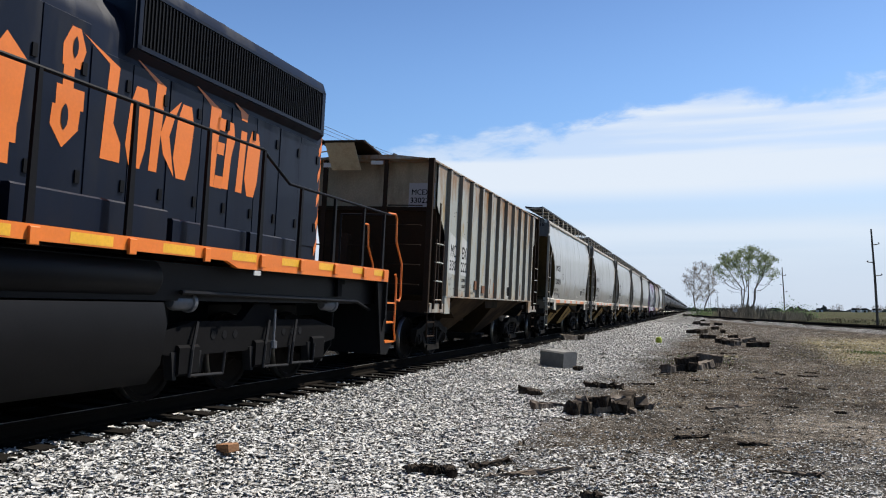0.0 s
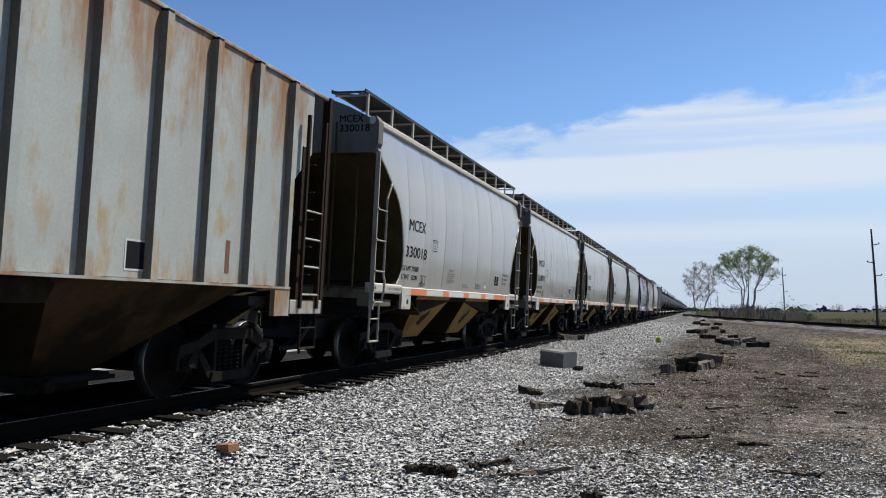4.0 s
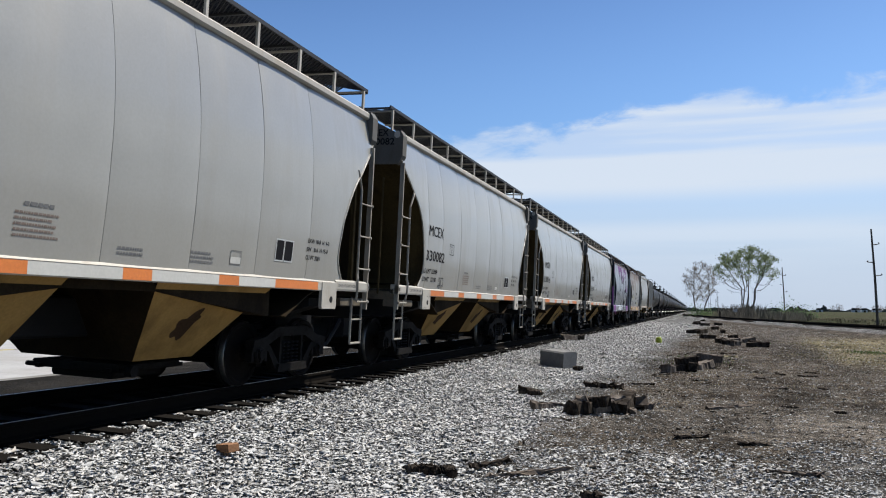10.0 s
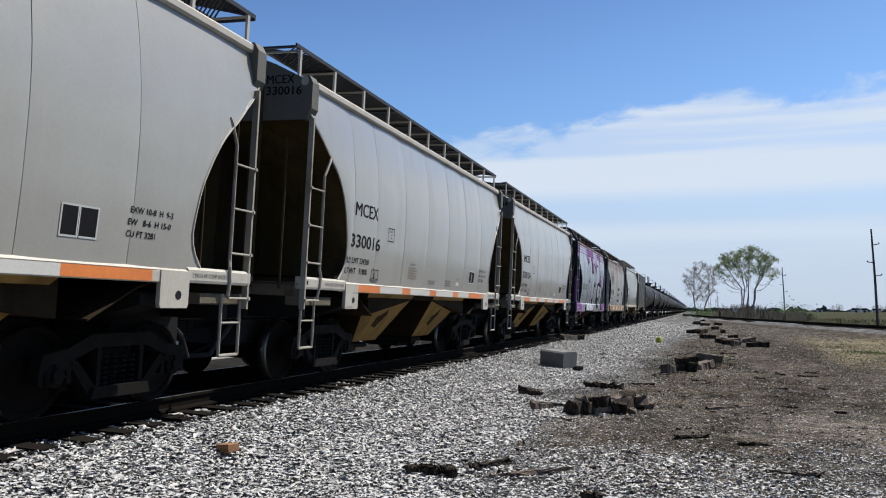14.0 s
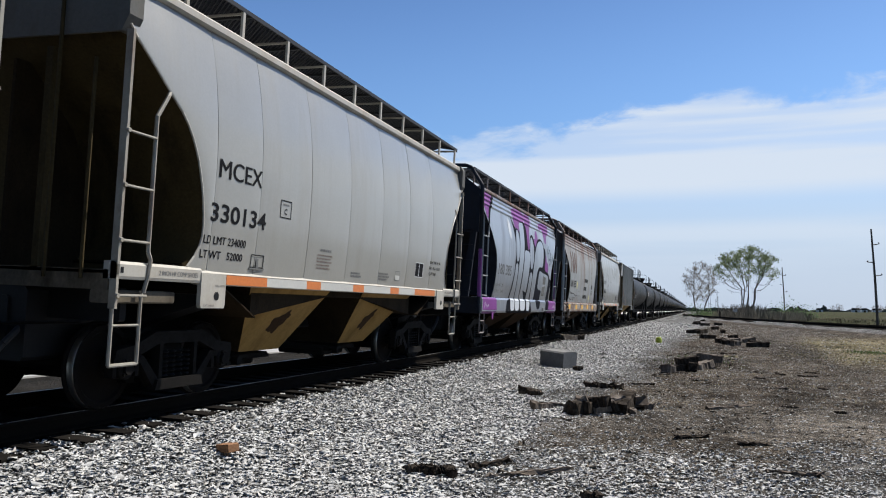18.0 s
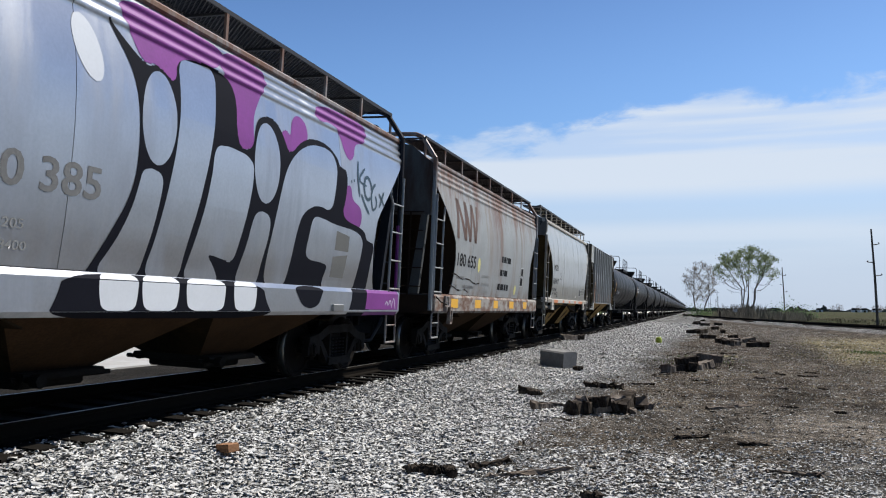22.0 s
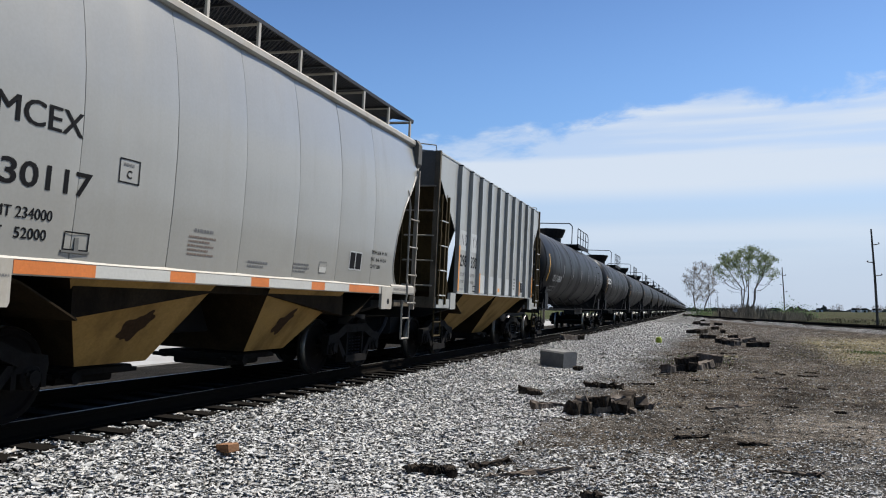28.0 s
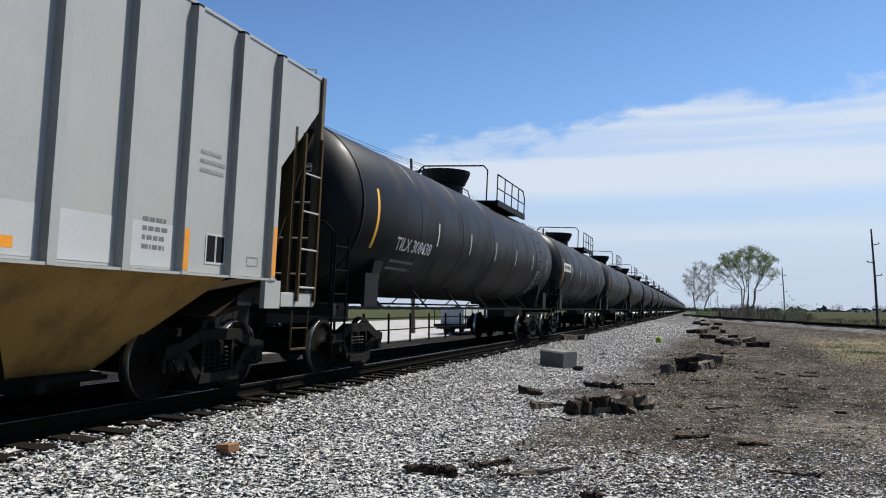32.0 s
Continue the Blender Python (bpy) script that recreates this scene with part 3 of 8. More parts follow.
def make_tracks():
    main = tagged(new("track"), "main railway track of steel rails on timber sleepers", "track", kind="structure")
    ys = [-60 + 5 * i for i in range(30)] + [90 + 20 * i for i in range(41)]
    heads = [(-0.014, -0.0005), (0.014, -0.0005), (0.014, 0.0012), (-0.014, 0.0012)]
    for sx in (-0.7535, 0.7535):
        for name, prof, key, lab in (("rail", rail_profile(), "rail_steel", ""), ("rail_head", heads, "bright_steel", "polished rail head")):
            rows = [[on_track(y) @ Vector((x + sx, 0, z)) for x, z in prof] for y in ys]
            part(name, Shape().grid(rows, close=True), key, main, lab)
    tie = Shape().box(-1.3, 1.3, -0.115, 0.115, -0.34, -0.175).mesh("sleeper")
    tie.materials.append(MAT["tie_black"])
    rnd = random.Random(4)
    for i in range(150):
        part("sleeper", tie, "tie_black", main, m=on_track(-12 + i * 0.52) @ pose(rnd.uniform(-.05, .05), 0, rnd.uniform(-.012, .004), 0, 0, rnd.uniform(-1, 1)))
    rest = Shape()
    for i in range(150, 900):
        rest.box(-1.3, 1.3, -.115, .115, -0.34, -0.175, on_track(-12 + i * 0.52))
    tagged(part("far_sleepers", rest, "tie_black", main), kind="stuff")
    side = tagged(new("side_track"), "side track curving off to join the main track", "track", kind="structure")
    ys = [20 + 4 * i for i in range(69)]
    for sx in (-0.7535, 0.7535):
        rows = []
        for y in ys:
            rows.append([(siding_x(y) + sx + x, y, z - 0.03) for x, z in rail_profile()])
        part("rail", Shape().grid(rows, close=True), "rail_steel", side)
    ties = Shape()
    y = 20.0
    while y < 290:
        a = math.degrees(math.atan(0.00064 * (300 - y)))
        ties.box(-1.3, 1.3, -.115, .115, -.34, -.19, pose(siding_x(y), y, -.02, 0, 0, a))
        y += 0.52
    tagged(part("sleepers", ties, "creosote", side), kind="stuff")


make_tracks()

# ---- the train: how far it has run at t seconds ----
RUN = (68.9115, 1.6826, -0.0081, -1.6339, -1.2039, 0.7139, 0.8931)


def run_at(t):
    u = (t - 16.0) / 16.0
    return sum(c * u ** (i + 1) for i, c in enumerate(RUN))


TRAIN = []      # (thing, place along the train)
WHEELSETS = []  # (wheelset, y in its car, radius)


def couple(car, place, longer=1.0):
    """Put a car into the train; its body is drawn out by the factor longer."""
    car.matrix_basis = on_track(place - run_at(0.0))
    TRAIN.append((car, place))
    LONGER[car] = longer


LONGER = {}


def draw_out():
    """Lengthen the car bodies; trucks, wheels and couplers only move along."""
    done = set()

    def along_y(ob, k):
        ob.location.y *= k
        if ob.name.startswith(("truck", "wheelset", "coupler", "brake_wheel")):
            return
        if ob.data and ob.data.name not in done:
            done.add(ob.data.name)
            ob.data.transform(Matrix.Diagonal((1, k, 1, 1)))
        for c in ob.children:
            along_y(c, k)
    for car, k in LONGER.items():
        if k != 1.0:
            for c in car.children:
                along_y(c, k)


# ---- running gear ----
def wheel_mesh(r=0.457):
    return Shape().turn([(0.69, 0.09), (0.675, 0.10), (0.675, 0.20), (0.70, r - 0.09), (0.675, r - 0.06), (0.675, r + 0.022), (0.685, r + 0.03), (0.70, r + 0.027),
                         (0.715, r + 0.004), (0.81, r - 0.004), (0.815, r - 0.012), (0.815, r - 0.065), (0.79, r - 0.085), (0.765, 0.22), (0.80, 0.14), (0.83, 0.12), (0.83, 0.08)],
                        (0, 0, 0), "x", 28).mesh("wheel", 35)


def cap_mesh():
    s = Shape().turn([(0.95, 0.0), (0.95, 0.125), (1.10, 0.125), (1.115, 0.11), (1.115, 0.075), (1.15, 0.07), (1.15, 0.0)], (0, 0, 0), "x", 16)
    for i in range(3):
        a = i * math.tau / 3
        s.tube((1.11, 0.088 * math.cos(a), 0.088 * math.sin(a)), (1.14, 0.088 * math.cos(a), 0.088 * math.sin(a)), 0.02, n=6)
    return s.mesh("bearing_cap", 40)


GEAR = {}


def gear(key, make, material_key):
    if key not in GEAR:
        GEAR[key] = make()
        GEAR[key].materials.append(MAT[material_key])
    return GEAR[key]


def tread_mesh(r):
    return Shape().turn([(0.718, r + 0.003), (0.735, r + 0.0045), (0.80, r + 0.0025), (0.806, r - 0.002)], (0, 0, 0), "x", 28).mesh("tread", 60)


def wheelset(car, y, r=0.457, turns=True):
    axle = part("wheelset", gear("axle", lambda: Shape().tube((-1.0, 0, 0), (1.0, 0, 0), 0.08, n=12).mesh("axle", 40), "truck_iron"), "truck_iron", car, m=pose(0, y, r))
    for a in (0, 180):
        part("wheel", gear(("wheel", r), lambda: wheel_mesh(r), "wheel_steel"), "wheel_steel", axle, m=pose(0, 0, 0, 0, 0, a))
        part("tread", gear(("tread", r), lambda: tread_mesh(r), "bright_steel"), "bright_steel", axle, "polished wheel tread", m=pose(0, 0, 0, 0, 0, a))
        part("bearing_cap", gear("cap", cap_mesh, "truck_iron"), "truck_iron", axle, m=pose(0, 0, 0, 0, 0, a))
    if turns:
        WHEELSETS.append((axle, y, r))
    return axle


def side_frame_mesh():
    s = Shape()
    s.prism([(-1.12, .56), (-1.10, .66), (-.80, .70), (-.46, .84), (.46, .84), (.80, .70), (1.10, .66), (1.12, .56), (.78, .56), (.40, .70), (-.40, .70), (-.78, .56)], "x", .97, 1.11)
    s.prism([(-.76, .58), (-.64, .58), (-.36, .30), (-.44, .20)], "x", .98, 1.10)
    s.prism([(.76, .58), (.64, .58), (.36, .30), (.44, .20)], "x", .98, 1.10)
    s.prism([(-.46, .18), (.46, .18), (.42, .30), (-.42, .30)], "x", .94, 1.14)
    for y in (-.36, .30):
        s.box(.98, 1.10, y, y + .06, .28, .74)
    for y in (-1.12, .70):
        s.prism([(y, .50), (y + .42, .50), (y + .42, .60), (y, .60)], "x", .99, 1.10)
        s.box(.985, 1.09, y, y + .06, .36, .52)
        s.box(.985, 1.09, y + .36, y + .42, .36, .52)
    return s.mesh("side_frame")


def spring_mesh():
    s = Shape()
    for y in (-.21, -.07, .07, .21):
        for k in range(6):
            z = .31 + k * .055
            s.turn([(z, .045), (z + .014, .062), (z + .028, .045)], (1.04, y, 0), "z", 10)
    return s.mesh("spring_pack", 60)


def truck(car, y, wheelbase=1.78, turns=True):
    """A two-axle freight truck: bolster with side frames and springs; its wheelsets turn."""
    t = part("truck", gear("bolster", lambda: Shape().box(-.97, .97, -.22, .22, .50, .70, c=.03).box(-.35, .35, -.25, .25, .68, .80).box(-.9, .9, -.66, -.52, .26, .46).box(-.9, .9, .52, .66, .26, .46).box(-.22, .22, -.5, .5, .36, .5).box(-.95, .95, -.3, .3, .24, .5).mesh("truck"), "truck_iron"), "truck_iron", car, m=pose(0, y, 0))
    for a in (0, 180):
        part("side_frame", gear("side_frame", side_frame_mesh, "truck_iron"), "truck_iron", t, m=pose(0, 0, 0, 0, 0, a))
        tagged(part("spring_pack", gear("springs", spring_mesh, "black_paint"), "black_paint", t, m=pose(0, 0, 0, 0, 0, a)), kind="stuff")
    for d in (-wheelbase / 2, wheelbase / 2):
        wheelset(car, y + d, turns=turns)


def coupler_mesh():
    s = Shape()
    s.box(-.07, .07, -.62, .4, .78, .94, c=.02)
    s.prism([(-.14, .02), (.16, .02), (.18, -.14), (.05, -.10), (.04, -.2), (-.1, -.24), (-.18, -.1)], "z", .72, 1.0)
    for v in range(len(s.v) - 14, len(s.v)):
        x, y, z = s.v[v]
        s.v[v] = (x, y - .55, z)
    s.path([(.3, -.1, .85), (.34, -.35, .55), (.2, -.6, .42), (.05, -.72, .5)], .025)
    return s.mesh("coupler")


def couplers(car, half):
    me = gear("coupler", coupler_mesh, "truck_iron")
    part("coupler", me, "truck_iron", car, m=pose(0, -half, 0))
    part("coupler", me, "truck_iron", car, m=pose(0, half, 0, 0, 0, 180))


def stirrup(parent, x, y0, y1, z0, z1, key):
    part("step", Shape().path([(x, y0, z1), (x, y0, z0), (x, y1, z0), (x, y1, z1)], .02).tube((x, y0, (z0 + z1) / 2 + .02), (x, y1, (z0 + z1) / 2 + .02), .014), key, parent)


def grating_mesh(length, x0, x1, pitch=0.075):
    """A walkway of open steel mesh: crossing slanted strips in a frame."""
    s = Shape()
    w = x1 - x0
    n = int((length + w) / pitch)
    for sgn in (1, -1):
        for i in range(n):
            a = -length / 2 - (w if sgn > 0 else 0) + i * pitch
            b = a + sgn * w if sgn > 0 else a - w
            p0, p1 = (x0, a), (x1, b)
            if max(a, b) > length / 2 or min(a, b) < -length / 2:
                continue
            h = 0.008
            s.add([(p0[0], p0[1] - h, 0), (p0[0], p0[1] + h, 0), (p1[0], p1[1] + h, 0), (p1[0], p1[1] - h, 0),
                   (p0[0], p0[1] - h, .03), (p0[0], p0[1] + h, .03), (p1[0], p1[1] + h, .03), (p1[0], p1[1] - h, .03)],
                  [(0, 1, 2, 3), (7, 6, 5, 4), (0, 3, 7, 4), (1, 5, 6, 2)])
    for x in (x0, x1):
        s.box(x - .012, x + .012, -length / 2, length / 2, -.02, .035)
    k = int(length / 1.25)
    for i in range(k + 1):
        y = -length / 2 + i * length / k
        s.box(x0, x1, y - .02, y + .02, -.035, -.003)
    me = bpy.data.meshes.new("running_board")
    me.from_pydata(s.v, [], s.f)
    return me


# ---- smooth-sided covered hopper ----
SIDE = ((1.40, 1.55), (1.75, 1.58), (2.2, 1.61), (2.82, 1.625), (3.3, 1.605), (3.75, 1.55), (4.1, 1.49), (4.42, 1.41))


def along(table, z):
    """Smooth value from a short table of (height, value)."""
    if z <= table[0][0]:
        return table[0][1]
    for (a, p), (b, q) in zip(table, table[1:]):
        if z <= b:
            u = (z - a) / (b - a)
            return p + (q - p) * u
    return table[-1][1]


def hop_x(z):
    return (along(SIDE, z - .12) + 2 * along(SIDE, z) + along(SIDE, z + .12)) / 4


CUT = ((1.44, 0.98), (1.62, 1.14), (1.76, 1.27), (1.95, 1.33), (2.2, 1.30), (2.5, 1.23), (2.8, 1.08), (3.0, 0.95), (3.2, 0.78), (3.4, 0.55), (3.6, 0.36), (3.8, 0.15), (3.92, 0.04), (4.42, 0.02))


def front_cut(z):
    """The cut at the car's leading end reaches a little further back."""
    return cut_at(z) + .09 * max(0.0, 1 - abs(z - 3.2) / .7)


def cut_at(z):
    return (along(CUT, z - .05) + along(CUT, z) + along(CUT, z + .05)) / 3


HEIGHTS = [1.47 + i * 0.118 for i in range(26)]


def pillow(u):
    """How far a sheet stands out between its seams."""
    return 0.013 * (max(0.0, 4 * u * (1 - u))) ** 0.7


def sheet_wave(y, z, seed):
    return 0.004 * noise.noise((y * 0.9, z * 1.1, seed))


def hopper_panel(y0, y1, side_x, lead_cut=None, rear_cut=None, wavy=True, zs=HEIGHTS, seed=0):
    """One side sheet between two seams, or between a seam and the cut-away end."""
    rows_f, rows_b = [], []
    for z in zs:
        a = lead_cut(z) if lead_cut else y0 + .004
        b = rear_cut(z) if rear_cut else y1 - .004
        rf, rb = [], []
        for i in range(13):
            u = .5 - .5 * math.cos(math.pi * i / 12)
            y = a + (b - a) * u
            x = side_x(z) + (pillow(u) + sheet_wave(y, z, seed) if wavy else 0.0)
            rf.append((x, y, z))
            rb.append((x - .012, y, z))
        rows_f.append(rf)
        rows_b.append(rb)
    return Shape().slab(rows_f, rows_b)


def end_sheet_mesh(side_x, cut, half, sy, zs=HEIGHTS):
    """The sloping end of the body, seen under the upper end plate."""
    rows = []
    for z in zs:
        y = sy * (half - max(cut(z), 0.03) - .02)
        x = side_x(z) - .014
        rows.append([(-x, y, z), (-x * .5, y - sy * .02, z), (0, y - sy * .03, z), (x * .5, y - sy * .02, z), (x, y, z)])
    back = [[(p[0], p[1] - sy * .012, p[2]) for p in r] for r in rows]
    return Shape().slab(rows, back)


SEAMS = (-4.26, -3.28, -1.94, -0.60, 0.75, 2.09, 3.44)
HALF = 5.74


def discharge_bay(car, y0, y1, z1=1.40, x1=1.49, zb=.42, xb=.42, yb=.45, key="hopper_bay", stain=True, c=None):
    """An inverted pyramid under the car: painted side sheets, grimy cross sheets with shade in their colour and a stain
    where it is emptied.
    """
    c = (y0 + y1) / 2 if c is None else c
    v = [(-x1, y0, z1), (x1, y0, z1), (x1, y1, z1), (-x1, y1, z1), (-xb, c - yb, zb), (xb, c - yb, zb), (xb, c + yb, zb), (-xb, c + yb, zb)]
    quad = [(0, 1, 2, 3)]
    part("hopper_bay", Shape().add([v[i] for i in (3, 0, 4, 7)], quad), key, car, "tan side sheet of the discharge bay")
    bay = part("hopper_bay", Shape().add([v[i] for i in (1, 2, 6, 5)], quad), key, car, "tan side sheet of the discharge bay")
    part("slope_sheet", Shape().add(v, [(0, 1, 5, 4), (2, 3, 7, 6), (4, 5, 6, 7), (3, 2, 1, 0)]), "bay_grime", bay, "grimy cross sheet coloured black for its shade")
    if stain:
        rnd = random.Random(int(y0 * 10))
        dx, dz = x1 - xb, z1 - zb
        ln = math.hypot(dx, dz)
        nx, nz = dz / ln, -dx / ln
        ring = []
        lobes = [(k, rnd.uniform(.06, .16), rnd.uniform(0, math.tau)) for k in (2, 3, 5, 8)]
        for i in range(40):
            a = i * math.tau / 40
            r = .8 + sum(q * math.cos(k * a + h) for k, q, h in lobes)
            w, u = .24 * r * math.cos(a), .46 + .20 * r * math.sin(a) + .08 * math.cos(a)
            ring.append((xb + dx * u + nx * .004, c - .05 + w, zb + dz * u + nz * .004))
        part("stain", Shape().add(ring, [tuple(range(40))]), "stain_dark", bay, "dark stain")


def gate_mesh(c):
    s = Shape().box(-.62, .62, c - .55, c + .55, .34, .43, c=.02).box(-.45, .45, c - .42, c + .42, .24, .35, c=.03)
    s.tube((-.75, c - .5, .36), (.78, c - .5, .36), .03)
    s.tube((.70, c - .5, .36), (.80, c - .5, .36), .07)
    for x in (-.5, .5):
        s.box(x - .03, x + .03, c - .6, c + .75, .33, .38)
    return s


def under_frame(car, half, tc, key="black_paint"):
    s = Shape().box(-.30, .30, -half, half, .74, 1.20, c=.03)
    part("centre_sill", s, key, car)
    for y in (-tc, tc):
        part("body_bolster", Shape().prism([(-1.45, 1.28), (-1.45, 1.16), (-.4, .82), (.4, .82), (1.45, 1.16), (1.45, 1.28)], "y", y - .2, y + .2), key, car)
    part("brake_pipe", Shape().path([(-.5, -half + .2, .74), (-.5, half - .2, .74)], .022), key, car)
    part("brake_cylinder", Shape().tube((-.75, -half + .5, 1.05), (-.75, -half + 1.2, 1.05), .16, n=12), key, car)


def smooth_hopper():
    car = thing("hopper_car", "grey smooth-sided covered hopper car with orange and white sill", "railcar", "hopper cars of the train")
    for i in range(len(SEAMS) + 1):
        a = SEAMS[i - 1] if i > 0 else 0
        b = SEAMS[i] if i < len(SEAMS) else 0
        me = hopper_panel(a, b, hop_x, (lambda z: -HALF + front_cut(z)) if i == 0 else None, (lambda z: HALF - cut_at(z)) if i == len(SEAMS) else None, seed=i * 3.1)
        part("side_panel", me, "hopper_grey", car, smooth=50)
    for sy, cut in ((-1, front_cut), (1, cut_at)):
        zs = HEIGHTS[1:-4]
        lip = [(hop_x(z) + .004, sy * (HALF - cut(z)), z) for z in zs]
        part("edge_lip", Shape().path(lip, .013, 5), "hopper_trim", car, "pale rolled edge of the side sheet")
    for y in SEAMS:
        rows = [[(hop_x(z) - .008, y - .009, z), (hop_x(z) - .003, y, z), (hop_x(z) - .008, y + .009, z)] for z in HEIGHTS]
        part("seam", Shape().slab(rows, [[(p[0] - .01, p[1], p[2]) for p in r] for r in rows]), "seam_dark", car, "dirty weld seam")
    far = hopper_panel(-4.3, 4.3, hop_x, lambda z: -HALF + cut_at(z), lambda z: HALF - cut_at(z))
    part("far_side_panel", far, "hopper_grey", car, smooth=50, m=pose(0, 0, 0, 0, 0, 180))
    for sy in (-1, 1):
        part("end_slope", end_sheet_mesh(hop_x, front_cut if sy < 0 else cut_at, HALF, sy), "end_grime", car, "brown-stained end slope, its shade put into the colour", smooth=40)
        y = sy * HALF
        cut = front_cut if sy < 0 else cut_at
        under = [(sy * (HALF - cut(z) - .04), z) for z in (1.50, 1.65, 1.8, 2.0, 2.2, 2.5, 2.8, 3.1, 3.4, 3.7)]
        part("shear_plate", Shape().prism(under + [(y - sy * .14, 3.7), (y - sy * .14, 1.5)], "x", -.02, .02), "bay_grime", car, "grimy upright plate under the end slope, coloured black for shade")
        part("end_plate", Shape().prism([(-1.46, 3.86), (1.46, 3.86), (1.46, 4.44), (.95, 4.69), (.5, 4.86), (0, 4.92), (-.5, 4.86), (-.95, 4.69), (-1.46, 4.44)], "y", y - .015, y + .015), "end_grey", car, "grey upper end plate with shade in its colour")
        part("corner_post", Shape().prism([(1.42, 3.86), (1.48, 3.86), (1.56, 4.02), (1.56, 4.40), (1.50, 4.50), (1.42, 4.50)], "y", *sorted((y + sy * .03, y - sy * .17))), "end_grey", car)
        part("end_sill", Shape().box(-1.5, 1.5, min(y, y - sy * .12), max(y, y - sy * .12), 1.30, 1.50, c=.01), "grimy_trim", car)
        part("end_platform", Shape().box(-1.5, 1.5, min(y, y - sy * 1.2), max(y, y - sy * 1.2), 1.46, 1.49), "grating", car)
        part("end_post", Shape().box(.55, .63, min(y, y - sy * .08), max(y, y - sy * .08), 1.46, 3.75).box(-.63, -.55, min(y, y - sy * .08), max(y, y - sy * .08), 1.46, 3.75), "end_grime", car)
        w = y - (.12 if sy > 0 else 0)
        lad = part("ladder", Shape().box(1.52, 1.60, *sorted((w, w - sy * .035)), 1.12, 3.88).path([(1.58, w - sy * .42, 1.28), (1.61, w - sy * .44, 1.46), (1.61, w - sy * .46, 1.62), (1.59, w - sy * .44, 1.70), (1.59, w - sy * .44, 3.10), (1.60, w - sy * .58, 3.34), (1.59, w - sy * .62, 3.40)], .022, 6), "ladder_paint", car, "pale wide-set side ladder")
        for z in (1.25, 1.79, 2.33, 2.87):
            part("rung", Shape().tube((1.60, w, z), (1.60, w - sy * .44, z), .015, n=6), "ladder_paint", lad)
            part("rung_end", Shape().turn([(1.59, 0), (1.59, .028), (1.625, .022), (1.625, 0)], (0, w - sy * .018, z), "x", 8), "ladder_paint", lad)
        part("end_ladder", Shape().path([(.75, y + sy * .03, 1.4), (.75, y + sy * .03, 4.4)], .02).path([(1.2, y + sy * .03, 1.4), (1.2, y + sy * .03, 3.6)], .02), "end_grime", car)
        stirrup(car, 1.52, w - sy * .06, w - sy * .46, .56, 1.30, "ladder_paint")
        part("jacking_pad", Shape().prism([(sy * 4.16 - .22, 1.13), (sy * 4.16 + .22, 1.13), (sy * 4.16 + .24, 1.17), (sy * 4.16 + .24, 1.53), (sy * 4.16 - .24, 1.53), (sy * 4.16 - .24, 1.17)], "x", 1.56, 1.612), "hopper_trim", car)
        part("jacking_slot", Shape().turn([(1.610, 0), (1.610, .05), (1.616, .05), (1.616, 0)], (0, sy * 4.16 + .06, 1.27), "x", 12), "black_paint", car)
        truck(car, sy * 4.02)
    part("brake_wheel", Shape().turn([(-HALF - .16, .25), (-HALF - .14, .28), (-HALF - .12, .25)], (-.9, 0, 2.6), "y", 18).box(-1.1, -.7, -HALF - .1, -HALF, 2.45, 2.75), "black_paint", car)
    part("side_sill", Shape().box(1.47, 1.60, -HALF + 1.35, HALF - 1.35, 1.395, 1.53, c=.012).prism([(1.44, 1.53), (1.60, 1.53), (1.565, 1.56), (1.44, 1.56)], "y", -HALF + 1.1, HALF - 1.1), "hopper_trim", car)
    for sy in (-1, 1):
        part("sill_end", Shape().prism([(1.44, 1.41), (1.59, 1.41), (1.60, 1.44), (1.60, 1.555), (1.57, 1.585), (1.44, 1.585)], "y", *sorted((sy * (HALF - (.10 if sy > 0 else 0)), sy * (HALF - 1.35)))), "hopper_trim", car, "pale end of the side sill")
        part("sill_hole", Shape().box(1.598, 1.603, *sorted((sy * (HALF - .05), sy * (HALF - .09))), 1.47, 1.53), "black_paint", car)
        part("lower_beam", Shape().box(1.30, 1.52, *sorted((sy * HALF, sy * (HALF - 1.0))), 1.17, 1.30, c=.015), "grimy_trim", car, "rust-stained lower beam")
    part("side_sill", Shape().box(-1.60, -1.47, -HALF, HALF, 1.37, 1.50, c=.012), "hopper_trim", car)
    # reflective strip, orange and white in turn
    cols = ("orange", "white")
    edges = (-3.90, -2.98, -1.90, -1.46, -.32, .11, 1.29, 1.71, 2.57, 3.79)
    for i, (a, b) in enumerate(zip(edges, edges[1:])):
        part("reflective_strip", Shape().box(1.600, 1.604, a, b, 1.408, 1.522), "reflective_orange" if i % 2 == 0 else "reflective_white", car, cols[i % 2] + " reflective strip")
    peak = ((-1.42, 4.43), (-.95, 4.67), (-.5, 4.84), (0, 4.90), (.5, 4.84), (.95, 4.67), (1.42, 4.43))
    part("roof", Shape().slab([[(x, y, z) for x, z in peak] for y in (-HALF, HALF)], [[(x, y, z - .03) for x, z in peak] for y in (-HALF, HALF)]), "hopper_grey", car, smooth=60)
    part("eave_rail", Shape().box(1.38, 1.49, -HALF - .04, HALF + .04, 4.36, 4.49, c=.03), "hopper_trim", car, "pale rolled top chord")
    part("eave_rail", Shape().box(-1.49, -1.38, -HALF, HALF, 4.36, 4.49, c=.03), "hopper_trim", car)
